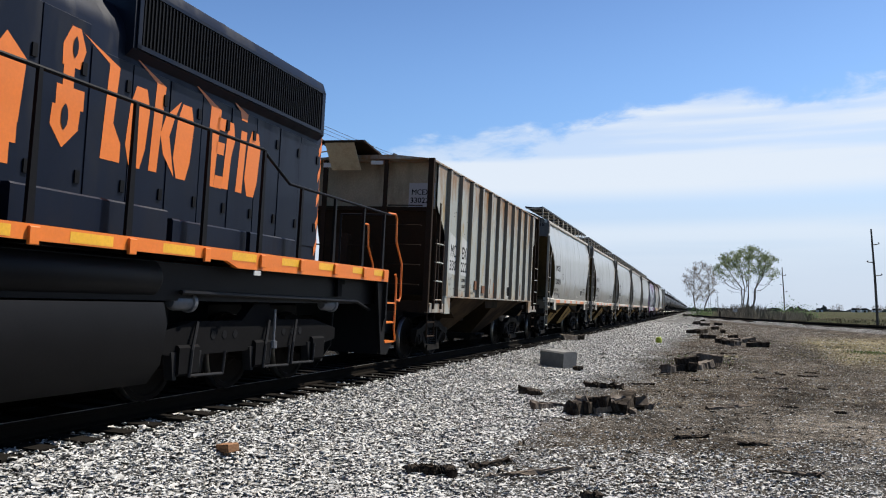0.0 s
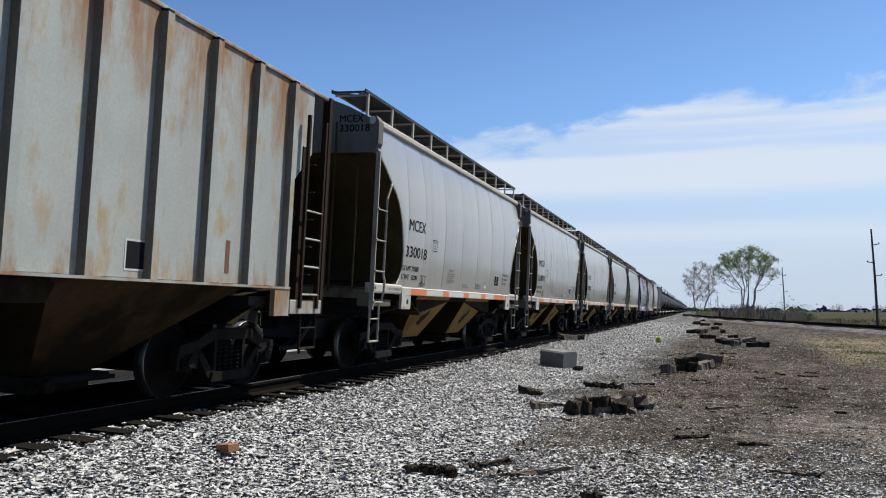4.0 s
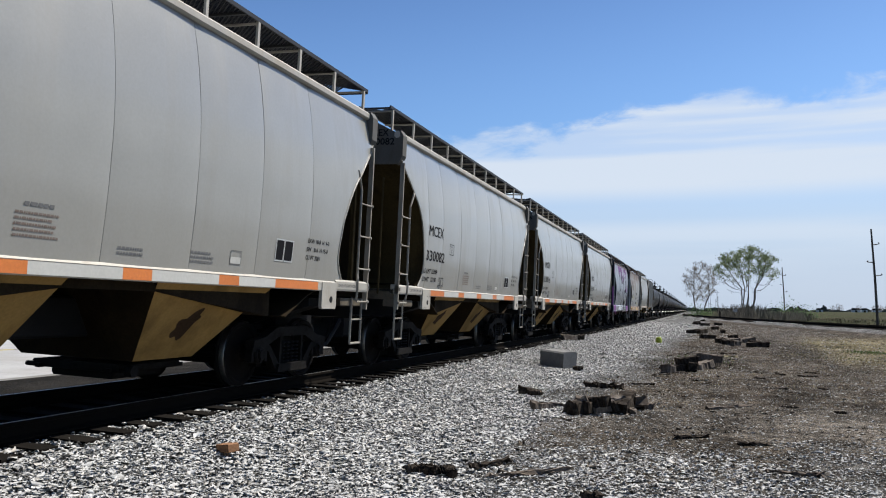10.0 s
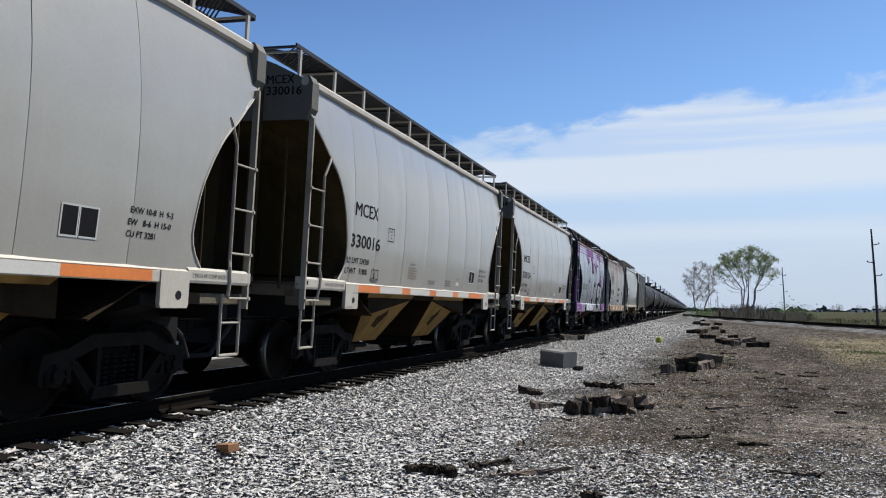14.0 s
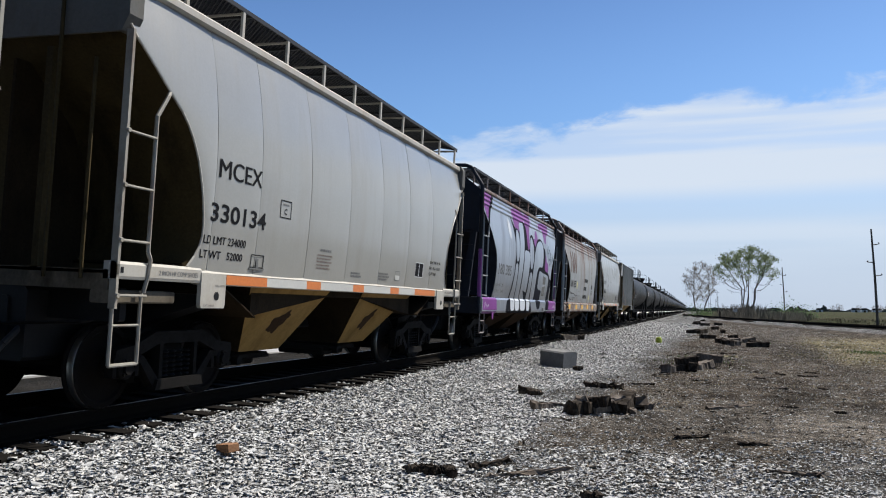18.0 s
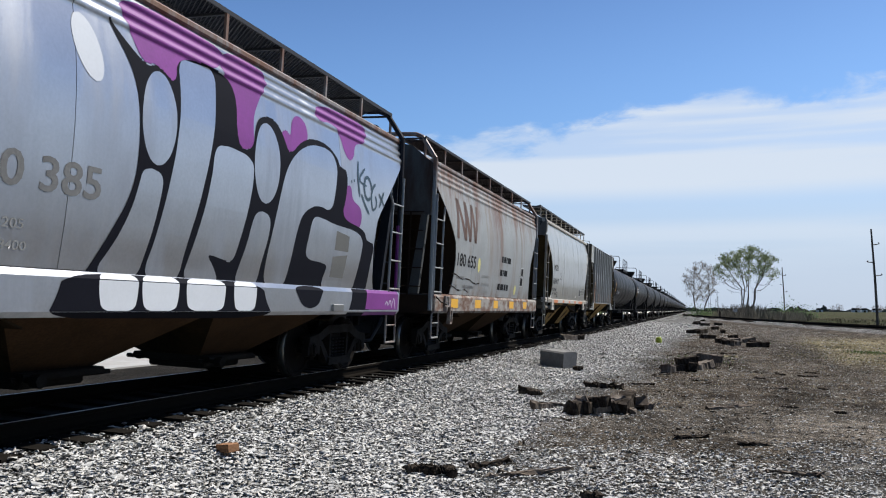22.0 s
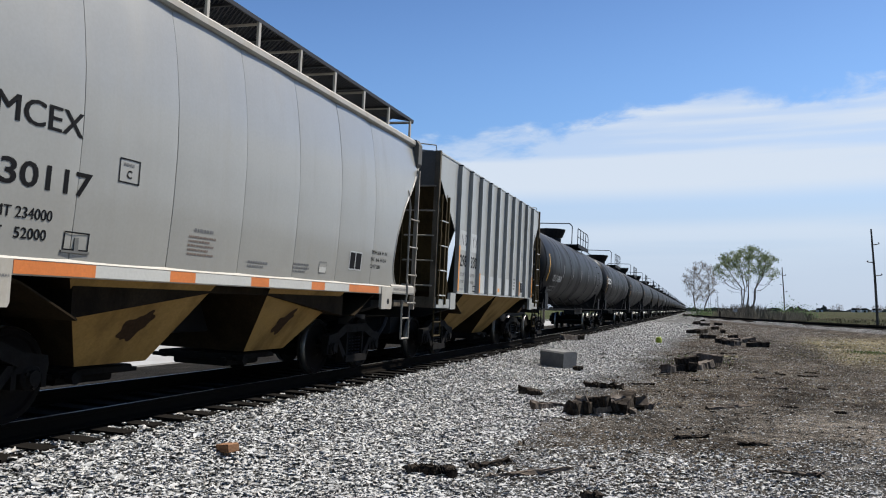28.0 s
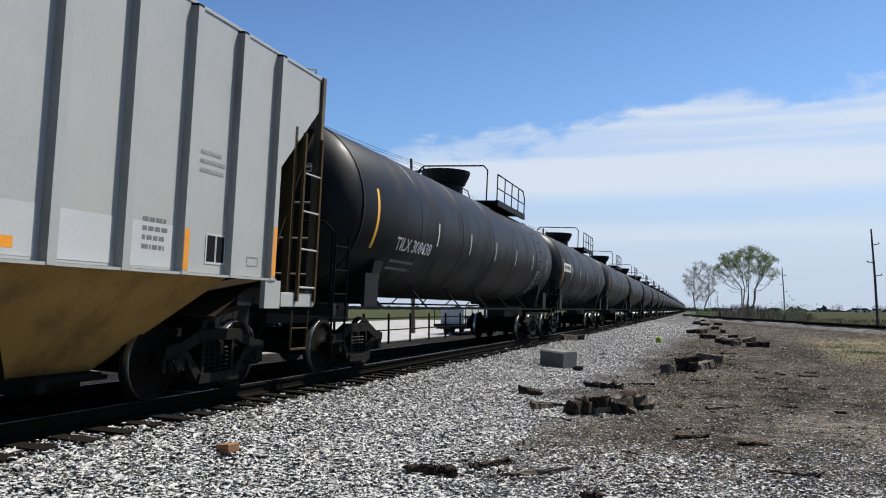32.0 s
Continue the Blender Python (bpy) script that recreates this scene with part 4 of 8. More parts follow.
    for i in range(5):
        part("hatch", Shape().box(-.35, .35, -5.3 + i * 2.2, -3.4 + i * 2.2, 4.82, 4.98, c=.04), "hopper_grey", car)
    part("running_board", grating_mesh(11.7, .66, 1.30), "grating", car, "dark open-mesh roof walkway", m=pose(0, 0, 4.93))
    part("running_board", grating_mesh(11.7, -1.30, -.66), "grating", car, m=pose(0, 0, 4.93))
    for i in range(11):
        y = -5.70 + i * 1.14
        part("walkway_bracket", Shape().box(1.275, 1.31, y - .026, y + .026, 4.48, 4.93).box(.66, 1.28, y - .012, y + .012, 4.875, 4.905), "hopper_trim", car)
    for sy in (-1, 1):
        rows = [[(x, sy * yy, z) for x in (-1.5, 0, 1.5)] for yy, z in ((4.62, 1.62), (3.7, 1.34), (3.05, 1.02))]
        part("floor_sheet", Shape().slab(rows, [[(p[0], p[1], p[2] - .02) for p in r] for r in rows]), "bay_grime", car, "grimy sloping floor over the truck, coloured black for shade")
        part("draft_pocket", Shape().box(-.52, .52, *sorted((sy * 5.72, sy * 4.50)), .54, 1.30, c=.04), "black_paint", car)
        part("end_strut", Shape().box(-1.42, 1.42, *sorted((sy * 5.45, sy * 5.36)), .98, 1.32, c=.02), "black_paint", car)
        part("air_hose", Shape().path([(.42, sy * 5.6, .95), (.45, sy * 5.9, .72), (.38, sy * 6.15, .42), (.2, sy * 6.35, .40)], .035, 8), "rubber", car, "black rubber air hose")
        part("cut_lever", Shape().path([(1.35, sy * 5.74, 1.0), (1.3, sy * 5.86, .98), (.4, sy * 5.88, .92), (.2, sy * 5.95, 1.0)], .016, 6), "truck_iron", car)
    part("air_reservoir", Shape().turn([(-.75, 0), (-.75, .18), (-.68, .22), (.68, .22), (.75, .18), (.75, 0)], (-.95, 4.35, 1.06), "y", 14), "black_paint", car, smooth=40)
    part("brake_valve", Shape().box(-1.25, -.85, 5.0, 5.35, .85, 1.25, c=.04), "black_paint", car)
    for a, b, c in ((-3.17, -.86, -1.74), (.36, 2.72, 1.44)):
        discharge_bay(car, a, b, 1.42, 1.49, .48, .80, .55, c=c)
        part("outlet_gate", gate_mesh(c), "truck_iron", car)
    part("cross_ridge", Shape().prism([(-3.05, 1.02), (-.9, 1.30), (.4, 1.30), (2.75, 1.02), (2.75, 1.5), (-3.05, 1.5)], "x", -1.42, 1.42), "bay_grime", car, "grimy floor between the bays, coloured black for shade")
    under_frame(car, HALF, 4.02)
    couplers(car, HALF)
    return car


def skin(side_x, y, z):
    """The outer face of a side: on the smooth cars the sheet between two seams is pillowed."""
    if side_x is not hop_x:
        return side_x(z)
    i = sum(y > q for q in SEAMS)
    a = SEAMS[i - 1] if i else -HALF + front_cut(z)
    b = SEAMS[i] if i < len(SEAMS) else HALF - cut_at(z)
    return side_x(z) + pillow((y - a) / (b - a)) + sheet_wave(y, z, i * 3.1)


def close(off):
    """Paint lies almost on the sheet; layers keep their order."""
    return .002 + .2 * off


def on_side(side_x, y0, z0, off=.009):
    return lambda u, v: (skin(side_x, y0 + u, z0 + v) + close(off), y0 + u, z0 + v)


def text_part(car, text, side_x, y0, z0, height, width=None, key="stencil_black", label="", off=.009):
    return part("lettering", lettering(text, on_side(side_x, y0, z0, off), width, height), key, car, label)


def bars(car, side_x, y0, z0, rows, width, h, gap, key, seed=0, off=.009):
    """Writing too small to read: lines of short bars, one mesh."""
    rnd = random.Random(seed)
    s = Shape()
    for r in range(rows):
        y = y0
        z = z0 - r * (h + gap)
        end = y0 + width * rnd.uniform(.75, 1.0)
        while y < end:
            w = rnd.uniform(.5, 2.2) * h
            x = skin(side_x, y, z) + close(off)
            s.add([(x, y, z), (x, y + w, z), (x + side_x(z + h) - side_x(z), y + w, z + h), (x + side_x(z + h) - side_x(z), y, z + h)], [(0, 1, 2, 3)])
            y += w + h * .35
    return part("small_print", s, key, car)


def frame_on_side(car, side_x, y0, y1, z0, z1, t, key, off=.014):
    s = Shape()
    for a, b, c, d in ((y0, y1, z0, z0 + t), (y0, y1, z1 - t, z1), (y0, y0 + t, z0 + t, z1 - t), (y1 - t, y1, z0 + t, z1 - t)):
        s.add([(skin(side_x, y, z) + close(off), y, z) for y, z in ((a, c), (b, c), (b, d), (a, d))], [(0, 1, 2, 3)])
    return part("stencil_frame", s, key, car)


def patch_on_side(car, side_x, y0, y1, z0, z1, key, name="patch", label="", off=.012):
    s = Shape()
    k = max(1, int((z1 - z0) / .15))
    s.grid([[(skin(side_x, y, z0 + (z1 - z0) * i / k) + close(off), y, z0 + (z1 - z0) * i / k) for y in (y0, (y0 + y1) / 2, y1)] for i in range(k + 1)])
    return part(name, s, key, car, label)


def mark_hopper(car, number, limit, weight, seed):
    tagged(car, "grey covered hopper car lettered MCEX " + number)
    text_part(car, "MCEX", hop_x, -4.21, 2.65, .22, .93)
    text_part(car, number, hop_x, -4.32, 2.13, .22, 1.20)
    text_part(car, "LD LMT " + limit, hop_x, -4.40, 1.87, .095, .86)
    text_part(car, "LT WT   " + weight, hop_x, -4.44, 1.70, .095, .86)
    frame_on_side(car, hop_x, -2.80, -2.51, 2.34, 2.58, .014, "stencil_black")
    bars(car, hop_x, -2.74, 2.51, 1, .14, .025, .01, "stencil_grey", seed)
    text_part(car, "C", hop_x, -2.69, 2.39, .08)
    frame_on_side(car, hop_x, -3.38, -3.08, 1.64, 1.81, .014, "stencil_black")
    part("card_holder", Shape().box(hop_x(1.5) + .006, hop_x(1.5) + .03, -3.40, -3.06, 1.62, 1.64).box(hop_x(1.5) + .006, hop_x(1.5) + .03, -3.25, -3.20, 1.64, 1.76), "seam_dark", car)
    bars(car, hop_x, -1.55, 1.98, 1, .36, .035, .02, "stencil_grey", seed + 1)
    bars(car, hop_x, -1.63, 1.91, 5, .50, .022, .026, "stencil_brown", seed + 2)
    bars(car, hop_x, -.40, 1.70, 2, .45, .028, .022, "stencil_grey", seed + 3)
    bars(car, hop_x, .75, 1.74, 3, .45, .028, .022, "stencil_grey", seed + 4)
    patch_on_side(car, hop_x, 1.50, 1.74, 1.66, 1.75, "reflective_white", "decal", "small white decal")
    frame_on_side(car, hop_x, 1.50, 1.74, 1.66, 1.83, .01, "stencil_grey", .016)
    patch_on_side(car, hop_x, 2.52, 2.98, 1.76, 2.06, "stencil_black", "decal", "black data decal with white border")
    frame_on_side(car, hop_x, 2.52, 2.98, 1.76, 2.06, .018, "patch_white", .017)
    frame_on_side(car, hop_x, 2.72, 2.75, 1.78, 2.04, .012, "patch_white", .017)
    text_part(car, "EXW 10-8  H  9-3", hop_x, 3.40, 2.07, .065, .64)
    text_part(car, "EW   8-6  H 15-0", hop_x, 3.38, 1.95, .065, .64)
    text_part(car, "CU FT 3281", hop_x, 3.37, 1.83, .065, .42)
    for y in (-5.12, 4.46):
        part("lettering", lettering("2 INCH HF COMP SHOES", lambda u, v, y=y: (1.603, y + u, 1.47 + v), .66, .05), "stencil_grey", car)
    part("lettering", lettering("PULL HERE", lambda u, v: (1.616, -4.14 + u, 1.38 + v), .2, .022), "stencil_grey", car)
    part("lettering", lettering("LIFT HERE", lambda u, v: (1.616, -4.34 + u, 1.15 + v), .2, .022), "stencil_grey", car)
    for i, txt in enumerate(("MCEX", number)):
        part("lettering", lettering(txt, lambda u, v, i=i: (.80 + u, -HALF - .018, 4.40 - .17 * i + v), (.45, .58)[i], .13), "stencil_black", car)


first = smooth_hopper()
HOPPERS = (("330018", "233800", "52200", -32.01), ("330031", "234100", "51900", -18.70), ("330082", "233900", "52100", -5.47),
           ("330016", "234200", "51800", 7.80), ("330134", "234000", "52000", 21.10), ("330117", "234000", "52000", 61.38))


def hopper_copies():
    cars = [first] + [copy_thing(first, Matrix()) for _ in HOPPERS[1:]]
    for car in cars[1:]:
        for o in car.children:
            if o.name.startswith("wheelset"):
                WHEELSETS.append((o, o.matrix_basis.translation.y, .457))
    for i, (car, (number, limit, weight, place)) in enumerate(zip(cars, HOPPERS)):
        mark_hopper(car, number, limit, weight, 10 * i)
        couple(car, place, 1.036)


hopper_copies()


# ---- ribbed covered hopper ----
def decal(car, poly, side_x, off, key, name="decal", dz=.05, label=""):
    """A painted shape on a curved side: the outline (y, z) is cut into low strips that follow the sheet."""
    zs = [p[1] for p in poly]
    z0, z1 = min(zs), max(zs)
    k = max(2, int((z1 - z0) / dz))

    def cross(z):
        c = []
        for (a, b), (d, e) in zip(poly, poly[1:] + poly[:1]):
            if (b <= z) != (e <= z):
                c.append(a + (z - b) / (e - b) * (d - a))
        return sorted(c)
    s = Shape()
    levels = [z0 + 1e-4 + (z1 - z0 - 2e-4) * i / k for i in range(k + 1)]
    for a, b in zip(levels, levels[1:]):
        ca, cb = cross(a), cross(b)
        if len(ca) != len(cb):
            m = (a + b) / 2
            ca = cb = cross(m)
        for i in range(0, min(len(ca), len(cb)) - 1, 2):
            xa, xb = side_x(a) + close(off), side_x(b) + close(off)
            s.add([(xa, ca[i], a), (xa, ca[i + 1], a), (xb, cb[i + 1], b), (xb, cb[i], b)], [(0, 1, 2, 3)])
    return part(name, s, key, car, label)


def ribbed_hopper(name, label, place, half, ribs, z0, z1, body, rib_key, end_key, cut_top, cut_low, bay_key, ladder_top, roof_hatch, inset=0.0, end_z=.75):
    car = thing(name, label, "railcar", "hopper cars of the train")
    xs = 1.485 if inset else 1.50
    upper_end = "cream_end" if inset else "end_grey"
    dark_key = "rusty_brown" if inset else "grimy_trim"
    edge = [(-half + .02 + inset, z1), (-half + .02 + inset, cut_top), (ribs[0] - .05, cut_low), (ribs[0] - .05, z0), (ribs[-1] + .05, z0), (ribs[-1] + .05, cut_low), (half - .02 - inset, cut_top), (half - .02 - inset, z1)]
    # side sheets between ribs
    ys = [-half + .02 + inset] + list(ribs) + [half - .02 - inset]
    for i, (a, b) in enumerate(zip(ys, ys[1:])):
        if i == 0:
            poly = [(a, z1), (a, cut_top), (b, cut_low), (b, z1)]
        elif i == len(ys) - 2:
            poly = [(a, z1), (a, cut_low), (b, cut_top), (b, z1)]
        else:
            poly = [(a, z0), (b, z0), (b, z1), (a, z1)]
        part("side_panel", Shape().prism(poly, "x", xs - .012 + .0015 * (i % 2), xs + .0015 * (i % 2)), body, car)
    part("far_side", Shape().prism(edge, "x", -xs, -xs + .012), body, car)
    out = xs + .085
    # flanks get the shade colour, the thin outer face the body colour
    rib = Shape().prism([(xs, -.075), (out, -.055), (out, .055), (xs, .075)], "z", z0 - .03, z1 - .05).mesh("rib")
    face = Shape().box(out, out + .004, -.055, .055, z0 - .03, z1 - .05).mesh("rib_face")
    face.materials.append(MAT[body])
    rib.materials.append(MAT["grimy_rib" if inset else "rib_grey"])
    cap = Shape().prism([(xs, -.075), (out, -.05), (out, .05), (xs, .075)], "z", z1 - .05, z1 - .02).mesh("rib_cap")
    cap.materials.append(MAT["black_paint"])
    for y in ribs:
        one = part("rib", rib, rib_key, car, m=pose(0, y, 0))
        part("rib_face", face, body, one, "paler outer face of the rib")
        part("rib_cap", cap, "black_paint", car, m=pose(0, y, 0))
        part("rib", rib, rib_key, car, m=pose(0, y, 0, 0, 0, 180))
    part("bottom_flange", Shape().box(1.44, 1.58, ribs[0] - .1, ribs[-1] + .1, z0 - .035, z0 - .005), rib_key, car)
    part("top_chord", Shape().box(1.46, 1.512, -half, half, z1 - .02, z1 + .028, c=.008), body, car)
    part("top_chord", Shape().box(-1.512, -1.46, -half, half, z1 - .02, z1 + .028, c=.008), body, car)
    part("roof", Shape().prism([(-1.5, z1 + .03), (1.5, z1 + .03), (.6, z1 + .12), (-.6, z1 + .12)], "y", -half, half), body, car)
    for sy in (-1, 1):
        y = sy * half
        lo, hi = sorted((y - sy * inset, y - sy * (inset + .04)))
        part("end_sheet", Shape().box(-1.44, 1.44, lo, hi, z1 - end_z, z1 + .02), upper_end, car)
        rows = [[(x, sy * (half - inset - u * (1.15 - inset)) - sy * .03, z1 - end_z - u * (z1 - end_z - z0)) for x in (-1.45, -.5, .5, 1.45)] for u in (0, .3, .7, 1)]
        part("end_slope", Shape().slab(rows, [[(p[0], p[1] - sy * .015, p[2]) for p in r] for r in rows]), end_key, car)
        for sx in (-1, 1):
            part("corner_post", Shape().box(*sorted((1.42 * sx, 1.54 * sx)), *sorted((y, y + sy * .09)), z0 - .36, z1 + .03), "rusty_brown" if inset else "grimy_trim", car)
        part("inner_post", Shape().box(1.40, 1.50, *sorted((y - sy * .62, y - sy * .70)), z0 - .36, z1 - .85), end_key, car)
        part("end_sill", Shape().box(-1.5, 1.5, *sorted((y, y - sy * .14)), z0 - .38, z0 - .14, c=.01), dark_key, car)
        part("end_side_sill", Shape().box(1.44, 1.56, *sorted((y, y - sy * .95)), z0 - .38, z0 - .18, c=.01), rib_key, car)
        part("end_plate", Shape().box(1.50, 1.57, *sorted((y - sy * 1.0, y - sy * 1.4)), z0 - .40, z0 - .03), rib_key, car)
        li = .16 if inset else 0.0
        top = 3.9 if inset and sy > 0 else ladder_top
        lad = part("ladder", Shape().box(1.555, 1.60, *sorted((y - sy * li, y - sy * (li + .05))), z0 - .3, top).box(1.555, 1.60, *sorted((y - sy * (li + .52), y - sy * (li + .57))), z0 - .3, top), end_key, car)
        z = z0 - .1
        while z < ladder_top - .05:
            part("rung", Shape().tube((1.585, y - sy * li, z), (1.585, y - sy * (li + .55), z), .016, n=6), rib_key, lad)
            z += .40 if inset else .54
        for k in range(0 if inset else 5):
            h = z0 + .10 + .54 * k
            part("grab_iron", Shape().path([(.80, y + sy * .05, h), (.80, y + sy * .13, h), (1.46, y + sy * .13, h), (1.46, y + sy * .05, h)], .017), "ladder_paint", car)
        for k in range(5 if inset else 0):
            part("grab_iron", Shape().path([(.55, y + sy * .02, z0 + .2 + .42 * k), (.55, y + sy * .1, z0 + .2 + .42 * k), (1.3, y + sy * .1, z0 + .2 + .42 * k), (1.3, y + sy * .02, z0 + .2 + .42 * k)], .012), end_key, car)
        part("end_post", Shape().box(.40, .48, *sorted((y, y + sy * .06)), z0 - .2, z1), dark_key, car)
        if inset:
            part("end_post", Shape().box(-1.05, -.95, *sorted((y, y + sy * .05)), z0 - .2, z1), end_key, car, "rusty end post")
            part("end_bar", Shape().box(-1.4, 1.4, *sorted((y - sy * (inset - .06), y - sy * inset)), z1 - end_z - .05, z1 - end_z + .03), end_key, car)
            part("ladder_rail", Shape().box(-1.40, -1.35, *sorted((y + sy * .1, y + sy * .15)), z0 - .2, z1), rib_key, car)
            part("hand_rail", Shape().path([(-1.4, y + sy * .05, z0 + 1.0), (.2, y + sy * .05, z0 + 1.0), (.2, y + sy * .05, z0 - .2)], .016), end_key, car)
            part("brake_housing", Shape().box(-.75, -.35, *sorted((y - sy * .1, y + sy * .12)), z0 + .55, z0 + 1.25, c=.03), end_key, car)
        stirrup(car, 1.5, y - sy * .04, y - sy * .52, .55, 1.1, end_key)
        truck(car, sy * (half - 1.65))
    for sy in (-1, 1):
        rows = [[(x, sy * yy, z) for x in (-1.45, 0, 1.45)] for yy, z in ((ribs[-1] + .1, z0), (ribs[-1] - .5, z0 - .2), (ribs[-1] - 1.1, z0 - .5))]
        part("floor_sheet", Shape().slab(rows, [[(p[0], p[1], p[2] - .02) for p in r] for r in rows]), "bay_grime", car, "grimy sloping floor over the truck, coloured black for shade")
        part("draft_pocket", Shape().box(-.52, .52, *sorted((sy * (half - .02), sy * (half - 1.2))), .54, 1.24, c=.04), "black_paint", car)
        part("air_hose", Shape().path([(.42, sy * (half - .1), .95), (.45, sy * (half + .18), .72), (.38, sy * (half + .42), .42), (.2, sy * (half + .6), .40)], .035, 8), "rubber", car, "black rubber air hose")
    gap = .62 if inset else .05
    if inset:
        part("cross_ridge", Shape().prism([(-.75, z0 - .03), (-.62, 1.16), (.62, 1.16), (.75, z0 - .03)], "x", -1.42, 1.42), "bay_grime", car, "grimy floor between the bays, coloured black for shade")
    for a, b in ((ribs[0] + .9, -gap), (gap, ribs[-1] - .9)):
        c = math.copysign(1.92, a + b)
        discharge_bay(car, a, b, z0 - .03, 1.47, zb=.36, yb=.42 if inset else .58, key=bay_key, stain=False, c=c)
        part("outlet_gate", gate_mesh(c), "truck_iron", car, m=pose(0, 0, -.06))
    if roof_hatch:
        part("roof_platform", Shape().prism([(-half - .55, z1 + .30), (-half - .55, z1 + .34), (-half + .9, z1 + .16), (-half + .9, z1 + .12)], "x", -.92, .12), "rusty_brown", car, "rusty raised end platform of the roof walk")
        part("platform_board", Shape().prism([(-half - .52, z1 + .29), (-half - .50, z1 + .30), (-half - .05, z1 - .22), (-half - .08, z1 - .23)], "x", -.82, -.14), "cream_board", car, "cream slanting board under the platform")
        part("platform_bracket", Shape().box(.08, .36, -half - .06, -half - .02, z1 - .10, z1 - .02).box(-1.05, -.82, -half - .06, -half - .02, z1 - .16, z1 - .06), "patch_white", car)
    part("running_board", grating_mesh(2 * half - .4, -.5, .5), "grating", car, m=pose(0, 0, z1 + .16))
    for sy in (-1, 1):
        e = -1 if inset else 1
        part("roof_rail", Shape().path([(1.4 * e, sy * half, z1 + .05), (1.4 * e, sy * half, z1 + .16), (.75 * e, sy * half, z1 + .24), (.75 * e, sy * half, z1 + .12)], .014), rib_key, car)
    under_frame(car, half, half - 1.65)
    couplers(car, half)
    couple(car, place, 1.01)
    return car


def flat_side(z):
    return 1.5015


def ribbed_pair():
    def flat_a(z):
        return 1.4865
    ribs = [-4.67 + .937 * i for i in range(11)]
    a = ribbed_hopper("ribbed_hopper_car", "rust-stained cream ribbed covered hopper car lettered MCEX", -45.75, 5.80, ribs, 1.43, 4.30, "rusty_cream", "rusty_cream", "rusty_brown", 3.38, 2.75, "bay_brown", 2.62, True, .40, 1.0)
    for y, mk, nb, w in ((-4.34, "MC", "330", .50), (-3.43, "EX", "222", .50)):
        decal(a, [(y - .09, 1.95), (y + .70, 1.91), (y + .70, 2.74), (y + .4, 2.80), (y + .1, 2.86), (y - .09, 2.92)], flat_a, .004, "patch_white", "patch", label="paler repainted patch")
        text_part(a, mk, flat_a, y + .10, 2.33, .29, w - .10, off=.0045)
        text_part(a, nb, flat_a, y + .05, 2.02, .24, w, off=.0045)
    text_part(a, "LD LMT", flat_a, -4.44, 1.79, .07, .36, "stencil_grey", off=.0045)
    text_part(a, "LT WT", flat_a, -4.44, 1.66, .07, .30, "stencil_grey", off=.0045)
    text_part(a, "208000", flat_a, -3.28, 1.79, .075, .34, off=.0045)
    text_part(a, "55000", flat_a, -3.25, 1.64, .075, .28, off=.0045)
    text_part(a, "L D", flat_a, -2.62, 1.86, .07, .14, off=.0045)
    text_part(a, "NEW 6-84", flat_a, -2.60, 1.50, .07, .38, off=.0045)
    frame_on_side(a, flat_a, -2.62, -2.40, 1.62, 1.78, .012, "patch_white", .010)
    patch_on_side(a, flat_a, -2.62, -2.40, 1.62, 1.78, "stencil_black", "decal", "black data decal", .006)
    patch_on_side(a, flat_a, -1.92, -1.86, 1.45, 1.92, "reflective_orange", "reflective_strip", "faded orange reflective strip", .012)
    patch_on_side(a, flat_a, -.14, -.07, 1.45, 1.86, "reflective_orange", "reflective_strip", "faded orange reflective strip", .012)
    patch_on_side(a, flat_a, -4.78, -4.70, 1.5, 2.45, "reflective_orange", "reflective_strip", "faded orange reflective strip", .02)
    part("card_board", Shape().box(1.489, 1.515, -2.16, -1.86, 1.62, 1.85), "rust_stain", a)
    part("card_board", Shape().box(1.489, 1.515, -1.42, -1.16, 1.55, 1.75), "rust_stain", a)
    patch_on_side(a, flat_a, 1.52, 1.90, 1.50, 1.82, "stencil_black", "decal", "black data decal", .006)
    frame_on_side(a, flat_a, 1.52, 1.90, 1.50, 1.82, .02, "patch_white", .010)
    for y in (-.55, 3.3):
        patch_on_side(a, flat_a, y, y + .09, 1.55, 1.95, "rust_stain", "rust_patch", "rust patch", .005)
    part("lettering", lettering("MCEX", lambda u, v: (.90 + u, -5.416, 3.60 + v), .42, .12), "stencil_black", a)
    rnd = random.Random(21)
    for k in range(26):
        y, z, w = rnd.choice((-4.3, -3.4, -3.3, -2.4, -1.4)) + rnd.uniform(-.1, .55), rnd.choice((1.52, 1.60, 1.92, 2.9, 3.3)) + rnd.uniform(-.06, .10), rnd.uniform(.02, .13)
        decal(a, [(y, z), (y + w * .5, z - rnd.uniform(.004, .012)), (y + w, z + rnd.uniform(-.01, .01)), (y + w * .6, z + rnd.uniform(.008, .02)), (y + w * .2, z + .012)], flat_a, .006, "stain_dark", "scuff")
    part("number_panel", Shape().box(.83, 1.43, -5.412, -5.403, 3.34, 3.86), "faded_patch", a)
    part("lettering", lettering("330222", lambda u, v: (.87 + u, -5.416, 3.42 + v), .52, .12), "stencil_black", a)
    ribs = [-4.16 + .952 * i for i in range(10)]
    b = ribbed_hopper("ribbed_hopper_car", "light grey ribbed covered hopper car lettered NDYX 298330", 74.44, 5.66, ribs, 1.53, 4.54, "ribbed_grey", "ribbed_grey", "end_grime", 4.05, 2.84, "hopper_bay", 3.62, False)
